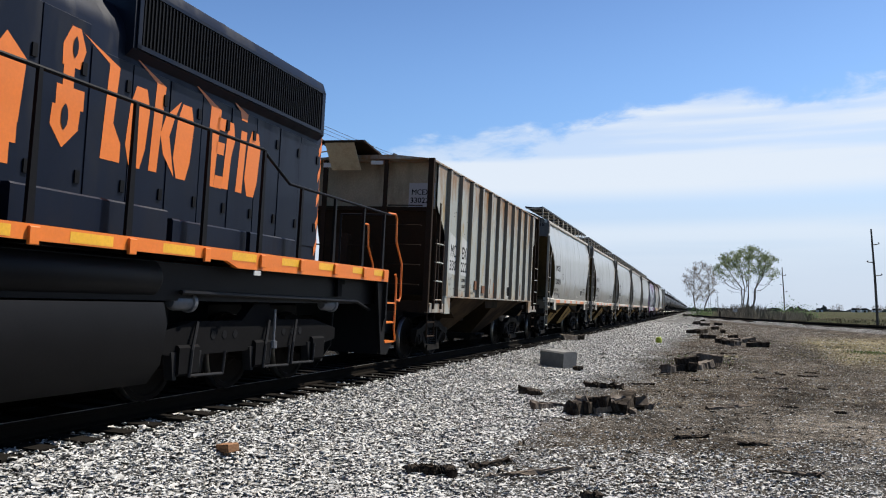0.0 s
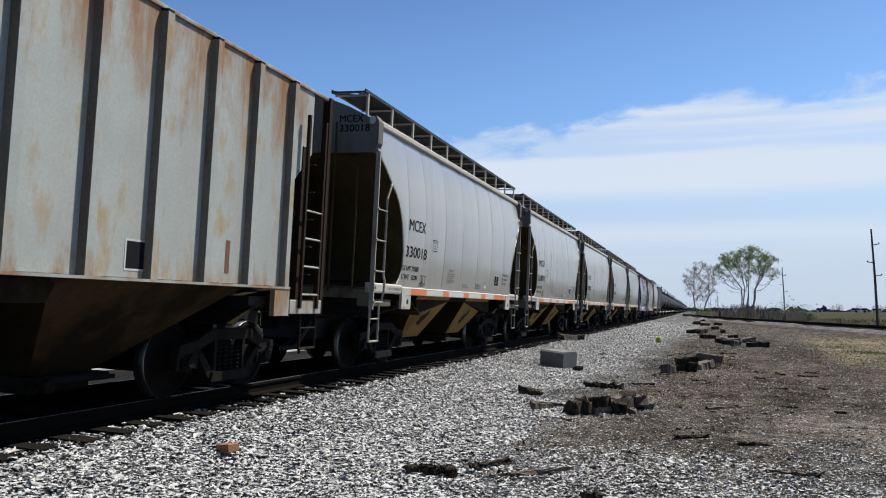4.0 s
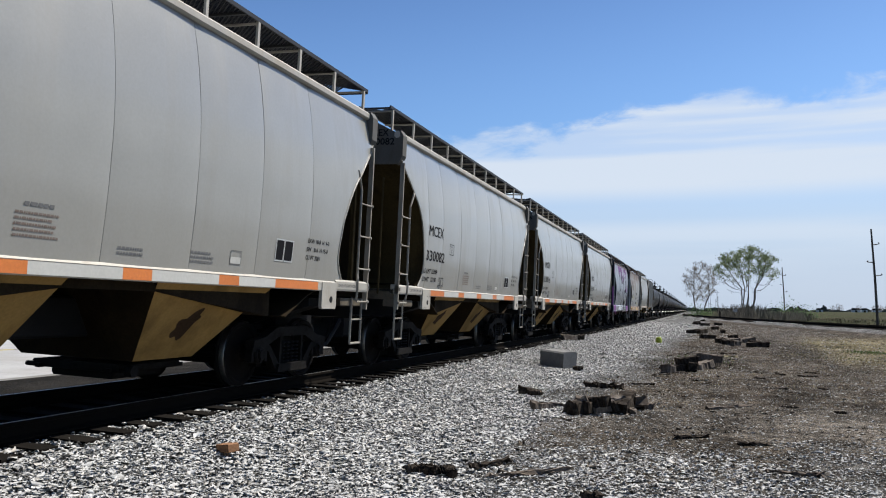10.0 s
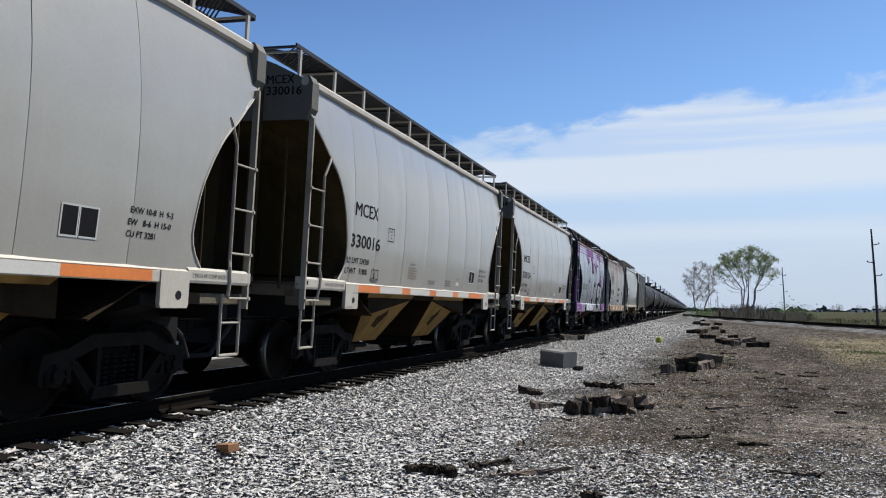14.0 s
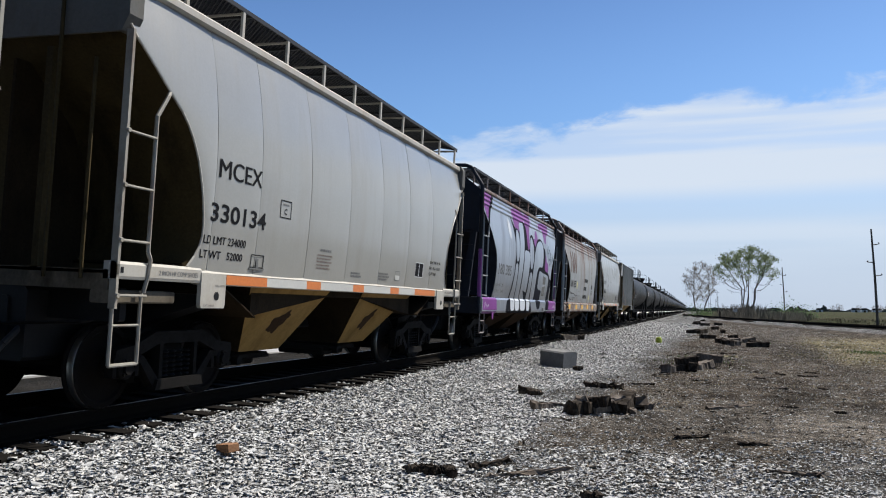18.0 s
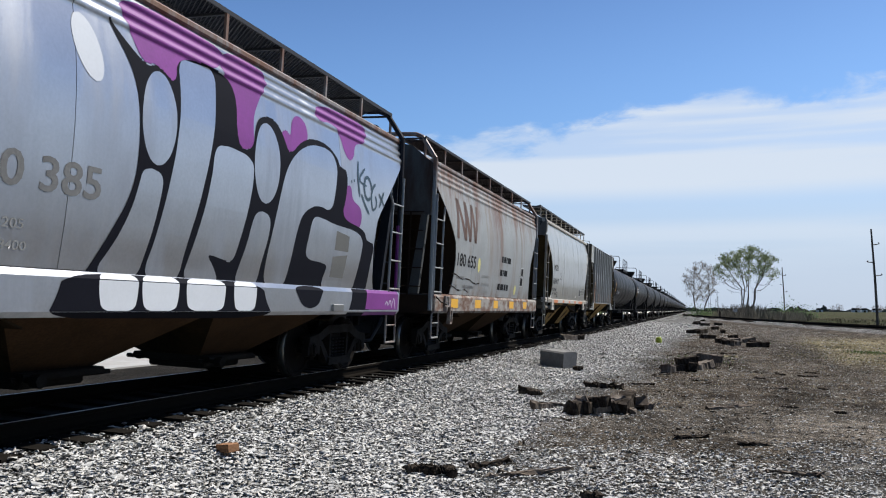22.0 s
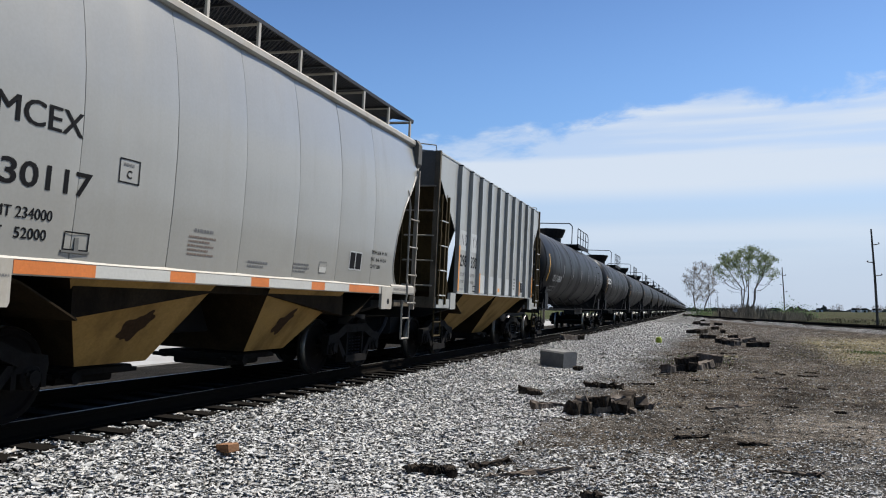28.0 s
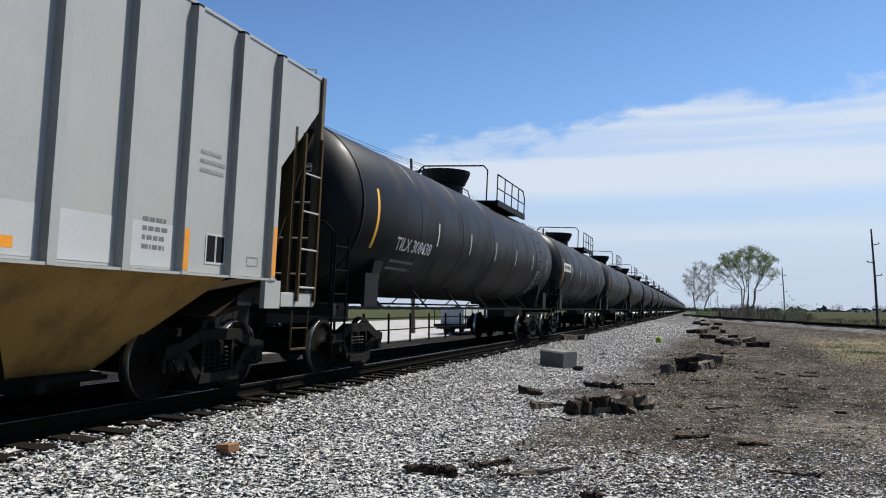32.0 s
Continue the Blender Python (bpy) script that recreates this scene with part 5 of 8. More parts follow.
    part("lettering", lettering("NDYX 298330", lambda u, v: (-1.15 + u, -5.667, 4.30 + v), 2.1, .17), "stencil_black", b)
    for y, mk, nb in ((-3.82, "N D", "298"), (-2.87, "Y X", "330")):
        patch_on_side(b, flat_side, y - .12, y + .70, 2.55, 3.02, "touch_up", "patch", "paler repainted patch", .0015)
        text_part(b, mk, flat_side, y + .08, 2.67, .27, .48, "stencil_grey", off=.0045)
        text_part(b, nb, flat_side, y, 2.15, .29, .57, off=.0045)
    text_part(b, "LD LMT", flat_side, -3.76, 1.93, .085, .40, "stencil_grey", off=.0045)
    text_part(b, "LT WT", flat_side, -3.76, 1.75, .085, .34, "stencil_grey", off=.0045)
    text_part(b, "231700", flat_side, -2.86, 1.93, .085, .36, "stencil_grey", off=.0045)
    text_part(b, "54300", flat_side, -2.84, 1.75, .085, .31, "stencil_grey", off=.0045)
    frame_on_side(b, flat_side, -2.62, -2.34, 1.57, 1.72, .02, "stencil_black", .0045)
    bars(b, flat_side, -4.0, 1.60, 1, .6, .03, .02, "stencil_faint", 33, .0045)
    for y, h in ((-4.16, 2.62), (-2.26, 2.05), (2.50, 2.0), (4.41, 2.2)):
        patch_on_side(b, lambda z: 1.589, y - .045, y + .045, 1.55, h, "strip_amber", "reflective_strip", "orange-yellow reflective strip", .004)
    patch_on_side(b, flat_side, -.22, .25, 1.62, 1.72, "strip_amber", "reflective_strip", "orange-yellow reflective strip", .006)
    for y in (-1.78, -.83, .12, 1.07, 2.02):
        patch_on_side(b, flat_side, y - .36, y + .36, 1.56, 2.02, "touch_up", "patch", "paler touched-up patch", .0015)
    bars(b, flat_side, 1.86, 2.02, 4, .42, .05, .045, "stencil_grey", 35, .0045)
    bars(b, flat_side, 2.78, 2.9, 3, .5, .045, .06, "stencil_faint", 36, .0045)
    patch_on_side(b, flat_side, 2.98, 3.38, 1.64, 2.0, "stencil_black", "decal", "black data decal with white border", .006)
    frame_on_side(b, flat_side, 2.98, 3.38, 1.64, 2.0, .025, "patch_white", .010)
    frame_on_side(b, flat_side, 3.17, 3.20, 1.66, 1.98, .012, "patch_white", .010)
    frame_on_side(b, flat_side, 3.88, 4.15, 1.66, 1.78, .014, "stencil_faint", .0045)


ribbed_pair()

# ---- older hopper with a fluted top ----
OLD = ((1.44, 1.54), (1.8, 1.585), (2.3, 1.615), (2.75, 1.625), (3.2, 1.605), (3.6, 1.545), (3.85, 1.50), (4.30, 1.40))


def old_x(z):
    x = (along(OLD, z - .12) + 2 * along(OLD, z) + along(OLD, z + .12)) / 4
    if 3.86 < z < 4.26:
        x += .028 * (0.5 + 0.5 * math.cos((z - 3.86) / .40 * math.tau * 3 + math.pi))
    return x


OLD_CUT = ((1.44, 1.15), (1.65, 1.28), (2.2, 1.38), (2.67, 1.30), (3.1, .88), (3.45, .48), (3.8, .06), (4.4, 0.0))


def old_cut(z):
    return (along(OLD_CUT, z - .08) + along(OLD_CUT, z) + along(OLD_CUT, z + .08)) / 3


OLD_Z = [1.47 + i * .118 for i in range(20)] + [3.80 + i * .0222 for i in range(24)]
OLD_HALF = 5.42


def old_hopper(label, place, body, sill_key, end_key, trim_key, post_keys, plate_key):
    car = thing("hopper_car", label, "railcar", "hopper cars of the train")
    seams = (-2.7, 0.0, 2.7)
    for i in range(4):
        a = seams[i - 1] if i else 0
        b = seams[i] if i < 3 else 0
        part("side_panel", hopper_panel(a, b, old_x, (lambda z: -OLD_HALF + old_cut(z)) if i == 0 else None, (lambda z: OLD_HALF - old_cut(z)) if i == 3 else None, wavy=False, zs=OLD_Z, seed=40 + i), body, car, smooth=50)
    part("far_side_panel", hopper_panel(-4, 4, old_x, lambda z: -OLD_HALF + old_cut(z), lambda z: OLD_HALF - old_cut(z), wavy=False, zs=OLD_Z), body, car, smooth=50, m=pose(0, 0, 0, 0, 0, 180))
    sill = [(1.30, 1.04), (1.56, 1.04), (1.60, 1.09), (1.60, 1.40), (1.56, 1.46), (1.30, 1.46)]
    part("side_sill", Shape().prism(sill, "y", -OLD_HALF + .05, OLD_HALF - .05), sill_key, car)
    part("side_sill", Shape().prism([(-x, z) for x, z in sill], "y", -OLD_HALF + .05, OLD_HALF - .05), sill_key, car)
    for sy in (-1, 1):
        y = sy * OLD_HALF
        part("end_slope", end_sheet_mesh(old_x, old_cut, OLD_HALF, sy, HEIGHTS[:-1]), end_key, car, smooth=40)
        cut = old_cut
        under = [(sy * (OLD_HALF - cut(z) - .04), z) for z in (1.50, 1.65, 1.8, 2.0, 2.2, 2.5, 2.8, 3.1, 3.4, 3.7)]
        part("shear_plate", Shape().prism(under + [(y - sy * .14, 3.7), (y - sy * .14, 1.5)], "x", -.02, .02), "bay_grime", car, "grimy upright plate under the end slope, coloured black for shade")
        # second plate, added only to close the sight of sky past the slope
        part("shear_plate", Shape().prism(under + [(y - sy * .14, 3.7), (y - sy * .14, 1.5)], "x", -1.22, -1.19), "bay_grime", car, "grimy upright plate under the end slope, coloured black for shade")
        part("end_plate", Shape().prism([(-1.46, 3.14), (1.44, 3.14), (1.44, 4.26), (.95, 4.64), (.7, 4.70), (-.7, 4.70), (-.95, 4.64), (-1.46, 4.26)], "y", y - .015, y + .015), plate_key, car)
        part("corner_post", Shape().path([(1.52, y, 1.1), (1.50, y, 3.9), (1.49, y, 4.36), (1.16, y - sy * .03, 4.84), (1.0, y - sy * .03, 4.90), (-.3, y - sy * .03, 4.92)], .05, 8), post_keys[0], car)
        part("corner_post", Shape().path([(-1.52, y, 1.1), (-1.50, y, 3.9), (-1.49, y, 4.36), (-1.16, y, 4.84), (-1.0, y, 4.88)], .05, 8), post_keys[0], car)
        part("brace", Shape().prism([(1.0, 1.45), (1.22, 1.45), (1.44, 3.95), (1.32, 3.95)], "y", *sorted((y, y - sy * .1))), plate_key, car)
        part("brace", Shape().prism([(-1.0, 1.45), (-1.22, 1.45), (-1.44, 3.95), (-1.32, 3.95)], "y", *sorted((y, y - sy * .1))), end_key, car)
        part("end_sill", Shape().box(-1.55, 1.55, *sorted((y, y - sy * .14)), 1.02, 1.42, c=.02), end_key, car)
        lad = part("ladder", Shape().path([(1.56, y - sy * .02, 1.3), (1.56, y - sy * .02, 3.6)], .03, 6).path([(1.56, y - sy * .52, 1.25), (1.57, y - sy * .50, 3.05), (1.55, y - sy * .58, 3.2), (1.55, y - sy * .6, 3.42)], .024, 6), post_keys[1], car)
        for k in range(4):
            part("rung", Shape().tube((1.575, y - sy * .02, 1.50 + .52 * k), (1.575, y - sy * .52, 1.50 + .52 * k), .017, n=6), post_keys[1], lad)
        part("end_ladder", Shape().path([(.55, y + sy * .04, 1.4), (.55, y + sy * .04, 3.2)], .02).path([(1.0, y + sy * .04, 1.4), (1.0, y + sy * .04, 3.2)], .02), end_key, car)
        for k in range(5):
            part("grab_iron", Shape().tube((.55, y + sy * .04, 1.6 + .4 * k), (1.3, y + sy * .04, 1.6 + .4 * k), .013, n=6), end_key, car)
        stirrup(car, 1.54, y - sy * .06, y - sy * .5, .52, 1.1, post_keys[1])
        part("end_platform", Shape().box(-1.5, 1.5, *sorted((y, y - sy * 1.1)), 1.42, 1.45), "grating", car)
        truck(car, sy * 3.95)
    peak = ((-1.41, 4.30), (-1.0, 4.56), (-.6, 4.68), (0, 4.72), (.6, 4.68), (1.0, 4.56), (1.41, 4.30))
    part("roof", Shape().slab([[(x, y, z) for x, z in peak] for y in (-OLD_HALF, OLD_HALF)], [[(x, y, z - .03) for x, z in peak] for y in (-OLD_HALF, OLD_HALF)]), body, car, smooth=60)
    part("eave_rail", Shape().box(1.36, 1.45, -OLD_HALF, OLD_HALF, 4.26, 4.36, c=.025), trim_key, car)
    part("running_board", grating_mesh(10.84, .62, 1.24), "grating", car, "dark open-mesh roof walkway", m=pose(0, 0, 4.82))
    part("running_board", grating_mesh(10.84, -1.24, -.62), "grating", car, m=pose(0, 0, 4.82))
    for k in range(9):
        y = -5.4 + k * 1.35
        part("walkway_bracket", Shape().box(1.215, 1.25, y - .026, y + .026, 4.40, 4.82), trim_key, car)
    for k in range(4):
        part("hatch", Shape().box(-.4, .4, -4.8 + k * 2.5, -3.2 + k * 2.5, 4.66, 4.78, c=.04), body, car)
    for sy in (-1, 1):
        rows = [[(x, sy * yy, z) for x in (-1.42, 0, 1.42)] for yy, z in ((4.4, 1.5), (3.6, 1.22), (2.9, .95))]
        part("floor_sheet", Shape().slab(rows, [[(p[0], p[1], p[2] - .02) for p in r] for r in rows]), "bay_grime", car, "grimy sloping floor over the truck, coloured black for shade")
        part("draft_pocket", Shape().box(-.52, .52, *sorted((sy * 5.40, sy * 4.3)), .54, 1.30, c=.04), "black_paint", car)
        part("air_hose", Shape().path([(.42, sy * 5.3, .95), (.45, sy * 5.6, .72), (.38, sy * 5.85, .42), (.2, sy * 6.0, .40)], .035, 8), "rubber", car, "black rubber air hose")
    part("air_reservoir", Shape().turn([(-.75, 0), (-.75, .18), (-.68, .22), (.68, .22), (.75, .18), (.75, 0)], (-.95, 4.1, 1.06), "y", 14), "black_paint", car, smooth=40)
    for a, b in ((-3.0, -.05), (.05, 3.0)):
        discharge_bay(car, a, b, 1.05, 1.30, .4, .42, .5, "stain_dark", False)
        part("outlet_gate", gate_mesh((a + b) / 2), "truck_iron", car)
    under_frame(car, OLD_HALF, 3.95)
    couplers(car, OLD_HALF)
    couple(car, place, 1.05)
    return car


def oval(y, z, ry, rz, lean=0.0, n=22):
    return [(y + ry * math.cos(i * math.tau / n) + lean * rz * math.sin(i * math.tau / n), z + rz * math.sin(i * math.tau / n)) for i in range(n)]


def stroke(pts, w):
    """The outline of a line of constant width through points."""
    left, right = [], []
    for i, p in enumerate(pts):
        a, b = pts[max(0, i - 1)], pts[min(len(pts) - 1, i + 1)]
        d = Vector((b[0] - a[0], b[1] - a[1])).normalized()
        left.append((p[0] - d.y * w / 2, p[1] + d.x * w / 2))
        right.append((p[0] + d.y * w / 2, p[1] - d.x * w / 2))
    return left + right[::-1]


def sill_x(z):
    return 1.60 if 1.09 <= z <= 1.40 else (1.60 - .8 * (1.09 - z) if z < 1.09 else 1.60 - .67 * (z - 1.40))


def painted_hopper():
    car = old_hopper("covered hopper car painted with silver, black and purple graffiti", 34.68, "graffiti_silver", "graffiti_silver", "blue_grey_end", "weathered_white", ("blue_grey_end", "weathered_white"), "blue_grey_end")
    black, silver, purple, white = "graffiti_black", "graffiti_silver", "graffiti_purple", "graffiti_white"

    def soft(poly):
        """Round the corners of a sprayed shape."""
        for _ in range(2):
            poly = [q for (a, b), (c, d) in zip(poly, poly[1:] + poly[:1]) for q in ((a * .75 + c * .25, b * .75 + d * .25), (a * .25 + c * .75, b * .25 + d * .75))]
        return poly

    def put(poly, key, off, name="graffiti", sx=old_x):
        decal(car, soft(list(poly)) if len(poly) < 40 else poly, sx, off, key, name, dz=.018)
    # purple field along the top
    for pts in ([(-5.3, 3.95), (-5.2, 3.75), (-4.98, 3.48), (-4.85, 3.75), (-4.5, 4.05), (-4.3, 4.25), (-5.3, 4.28)],
                [(-2.2, 4.24), (-1.95, 3.85), (-1.80, 3.6), (-1.58, 3.66), (-1.30, 3.48), (-1.2, 3.82), (-.5, 3.9), (-.2, 4.24)],
                [(-.5, 4.24), (-.3, 3.7), (-.32, 3.08), (.2, 3.08), (.2, 3.5), (.35, 3.75), (.75, 4.24)],
                [(.86, 3.48), (1.04, 3.56), (1.15, 3.48), (1.2, 3.72), (1.39, 3.86), (1.63, 3.78), (1.66, 3.52), (1.29, 3.36), (1.10, 3.18)],
                [(1.92, 4.14), (2.0, 3.88), (2.44, 4.0), (2.75, 3.86), (2.84, 3.62), (3.02, 3.48), (3.2, 3.58), (3.3, 3.84), (3.66, 3.88), (3.9, 4.24), (2.7, 4.24)],
                [(2.84, 3.08), (3.04, 3.10), (3.08, 2.86), (3.42, 2.80), (3.48, 2.55), (3.33, 2.40), (2.70, 2.50)]):
        put(pts, purple, .006)
    # white and black edge of the first letter
    put(stroke([(-4.2, 4.24), (-4.55, 3.98), (-4.82, 3.68), (-4.93, 3.38)], .15), black, .010)
    put(oval(-2.55, 3.52, .17, .30, -.3), white, .008)
    # leaning letters: a dark field with silver faces
    put([(-2.3, 3.95), (-2.08, 3.78), (-1.75, 3.58), (-1.56, 3.66), (-1.29, 3.5), (-1.24, 3.86), (-.56, 3.93), (-.12, 3.82), (-.2, 3.08), (.17, 3.08), (.27, 3.5), (.5, 3.62), (.76, 3.62), (.94, 3.46), (1.08, 3.2), (1.45, 3.49), (1.85, 3.61),
         (2.28, 3.60), (2.6, 3.45), (2.62, 3.33), (2.91, 3.33), (2.87, 2.91), (2.70, 2.53), (3.62, 2.45), (3.70, 2.26), (4.08, 2.26), (3.96, 1.86), (3.94, 1.44), (3.8, 1.43), (-2.45, 1.43), (-2.38, 1.44), (-2.14, 1.85), (-1.95, 2.18), (-1.86, 2.51), (-1.87, 3.15), (-1.96, 3.5), (-2.2, 3.8)], black, .012)
    for y, z, ry, rz in ((-1.57, 3.09, .27, .50), (.52, 3.00, .31, .53)):
        put(oval(y, z, ry, rz, .03), silver, .017)
    put([(-1.79, 2.52), (-1.64, 2.56), (-1.47, 2.50), (-1.48, 2.31), (-1.54, 1.98), (-1.62, 1.68), (-1.68, 1.44), (-1.9, 1.43), (-2.3, 1.43), (-2.07, 1.75), (-1.9, 2.08), (-1.82, 2.38)], silver, .017)
    put([(-1.23, 3.84), (-.9, 3.87), (-.55, 3.90), (-.58, 3.52), (-.65, 3.09), (-.76, 2.62), (-.86, 2.2), (-1.0, 1.76), (-1.03, 1.43), (-1.3, 1.43), (-1.62, 1.43), (-1.49, 1.87), (-1.38, 2.37), (-1.28, 2.92), (-1.22, 3.43)], silver, .017)
    put([(-.62, 3.0), (-.35, 3.05), (.2, 3.0), (.2, 2.68), (.13, 2.32), (.01, 1.91), (-.08, 1.67), (-.3, 1.71), (-.62, 1.76), (-.42, 1.6), (-.3, 1.43), (-.6, 1.43), (-.98, 1.43), (-.9, 1.72), (-.75, 2.17), (-.65, 2.63)], silver, .017)
    put([(.32, 2.34), (.48, 2.38), (.68, 2.31), (.67, 2.06), (.56, 1.73), (.53, 1.43), (.3, 1.43), (.02, 1.43), (.08, 1.66), (.2, 1.97), (.25, 2.2)], silver, .017)
    put([(.69, 1.43), (.66, 1.73), (.74, 2.11), (.84, 2.54), (.94, 2.89), (1.12, 3.16), (1.45, 3.39), (1.84, 3.52), (2.34, 3.54), (2.55, 3.36), (2.50, 3.02), (2.37, 2.57), (1.93, 2.66), (1.49, 2.48), (1.37, 2.17), (1.31, 1.87), (1.22, 1.43), (1.0, 1.43)], silver, .017)
    put([(1.66, 1.82), (1.73, 2.15), (1.80, 2.46), (2.04, 2.48), (2.52, 2.41), (3.25, 2.40), (3.60, 2.28), (3.55, 1.98), (3.44, 1.60), (3.40, 1.43), (2.70, 1.43), (2.28, 1.43), (2.32, 1.62), (2.42, 1.82)], silver, .017)
    decal(car, [(2.60, 2.33), (3.06, 2.32), (3.06, 2.03), (2.58, 2.03)], old_x, .020, "seam_dark", "graffiti")
    decal(car, [(2.54, 1.95), (3.04, 1.98), (2.98, 1.61), (2.52, 1.61)], old_x, .020, "seam_dark", "graffiti")
    # quick dark tag
    for pts in ([(3.36, 3.56), (3.29, 3.27), (3.36, 2.95)], [(3.62, 3.48), (3.28, 3.23), (3.64, 3.18)], oval(3.69, 3.15, .15, .19)[:20], [(4.02, 3.28), (3.86, 3.16), (3.82, 3.0), (3.89, 2.77), (4.08, 2.92), (4.0, 3.06)],
                [(4.15, 3.13), (4.39, 2.93)], [(4.38, 3.19), (4.16, 2.88)], [(3.43, 3.02), (3.56, 2.86), (3.76, 2.72)], [(3.02, 3.16), (3.06, 3.17)], [(3.13, 3.20), (3.17, 3.20)]):
        put(stroke(pts, .055), "graffiti_tag", .016)
    text_part(car, "180 385", old_x, -3.84, 2.12, .31, 1.52, "stencil_grey", off=.010)
    text_part(car, "LD LMT   205", old_x, -3.98, 1.78, .085, .85, "stencil_faint", off=.010)
    text_part(car, "LT WT    58400", old_x, -4.02, 1.60, .085, .95, "stencil_faint", off=.010)
    # sill: dark feet of the letters, purple ends
    put([(-2.67, 1.455), (-2.74, 1.22), (-2.86, 1.02), (-1, 1.01), (.92, 1.01), (.72, 1.2), (.60, 1.455), (-1, 1.455)], black, .004, sx=sill_x)
    for a, b in ((-2.25, -1.71), (-1.66, -1.07), (-.95, -.21), (-.04, .47)):
        put([(a, 1.46), (a + .01, 1.25), (a + .06, 1.10), ((a + b) / 2, 1.10), (b - .04, 1.10), (b, 1.25), (b, 1.46), ((a + b) / 2, 1.46)], white, .008, sx=sill_x)
    put([(1.40, 1.455), (1.55, 1.30), (1.66, 1.18), (1.90, 1.12), (2.16, 1.18), (2.24, 1.30), (2.32, 1.455)], black, .006, sx=sill_x)
    decal(car, [(3.31, 1.455), (3.30, 1.28), (3.16, 1.01), (4.0, 1.01), (4.0, 1.455)], sill_x, .004, black, "graffiti")
    for a, b in ((-5.3, -4.1), (3.95, 5.3)):
        c = 1 if a < 0 else -1
        o = a if a < 0 else b
        decal(car, [(o, 1.02), (o + c * 1.48, 1.02), (o + c * 1.42, 1.26), (o + c * 1.40, 1.455), (o, 1.455)], sill_x, .007, purple, "graffiti")
        part("painted_sleeve", Shape().tube((1.519, -OLD_HALF if a < 0 else OLD_HALF, 1.46), (1.508, -OLD_HALF if a < 0 else OLD_HALF, 2.7), .054, n=8), purple, car, "purple overspray on the corner post")
        for k in range(3):
            put(stroke([(o + c * (.12 + .17 * k), 1.12 + .03 * k), (o + c * (.2 + .17 * k), 1.36 - .04 * k), (o + c * (.3 + .15 * k), 1.20)], .022), white, .011, sx=sill_x)
    part("drip", Shape().prism([(-4.35, 1.06), (-4.15, 1.06), (-4.2, .85), (-4.3, .9)], "x", 1.58, 1.60), purple, car)
    part("vent", Shape().box(1.60, 1.64, 2.60, 2.94, 1.09, 1.20, c=.01), "bright_steel", car)
    part("lettering", lettering("180385", lambda u, v: (-.30 + u, -OLD_HALF - .018, 3.98 + v), 1.10, .19), "stencil_black", car)


painted_hopper()


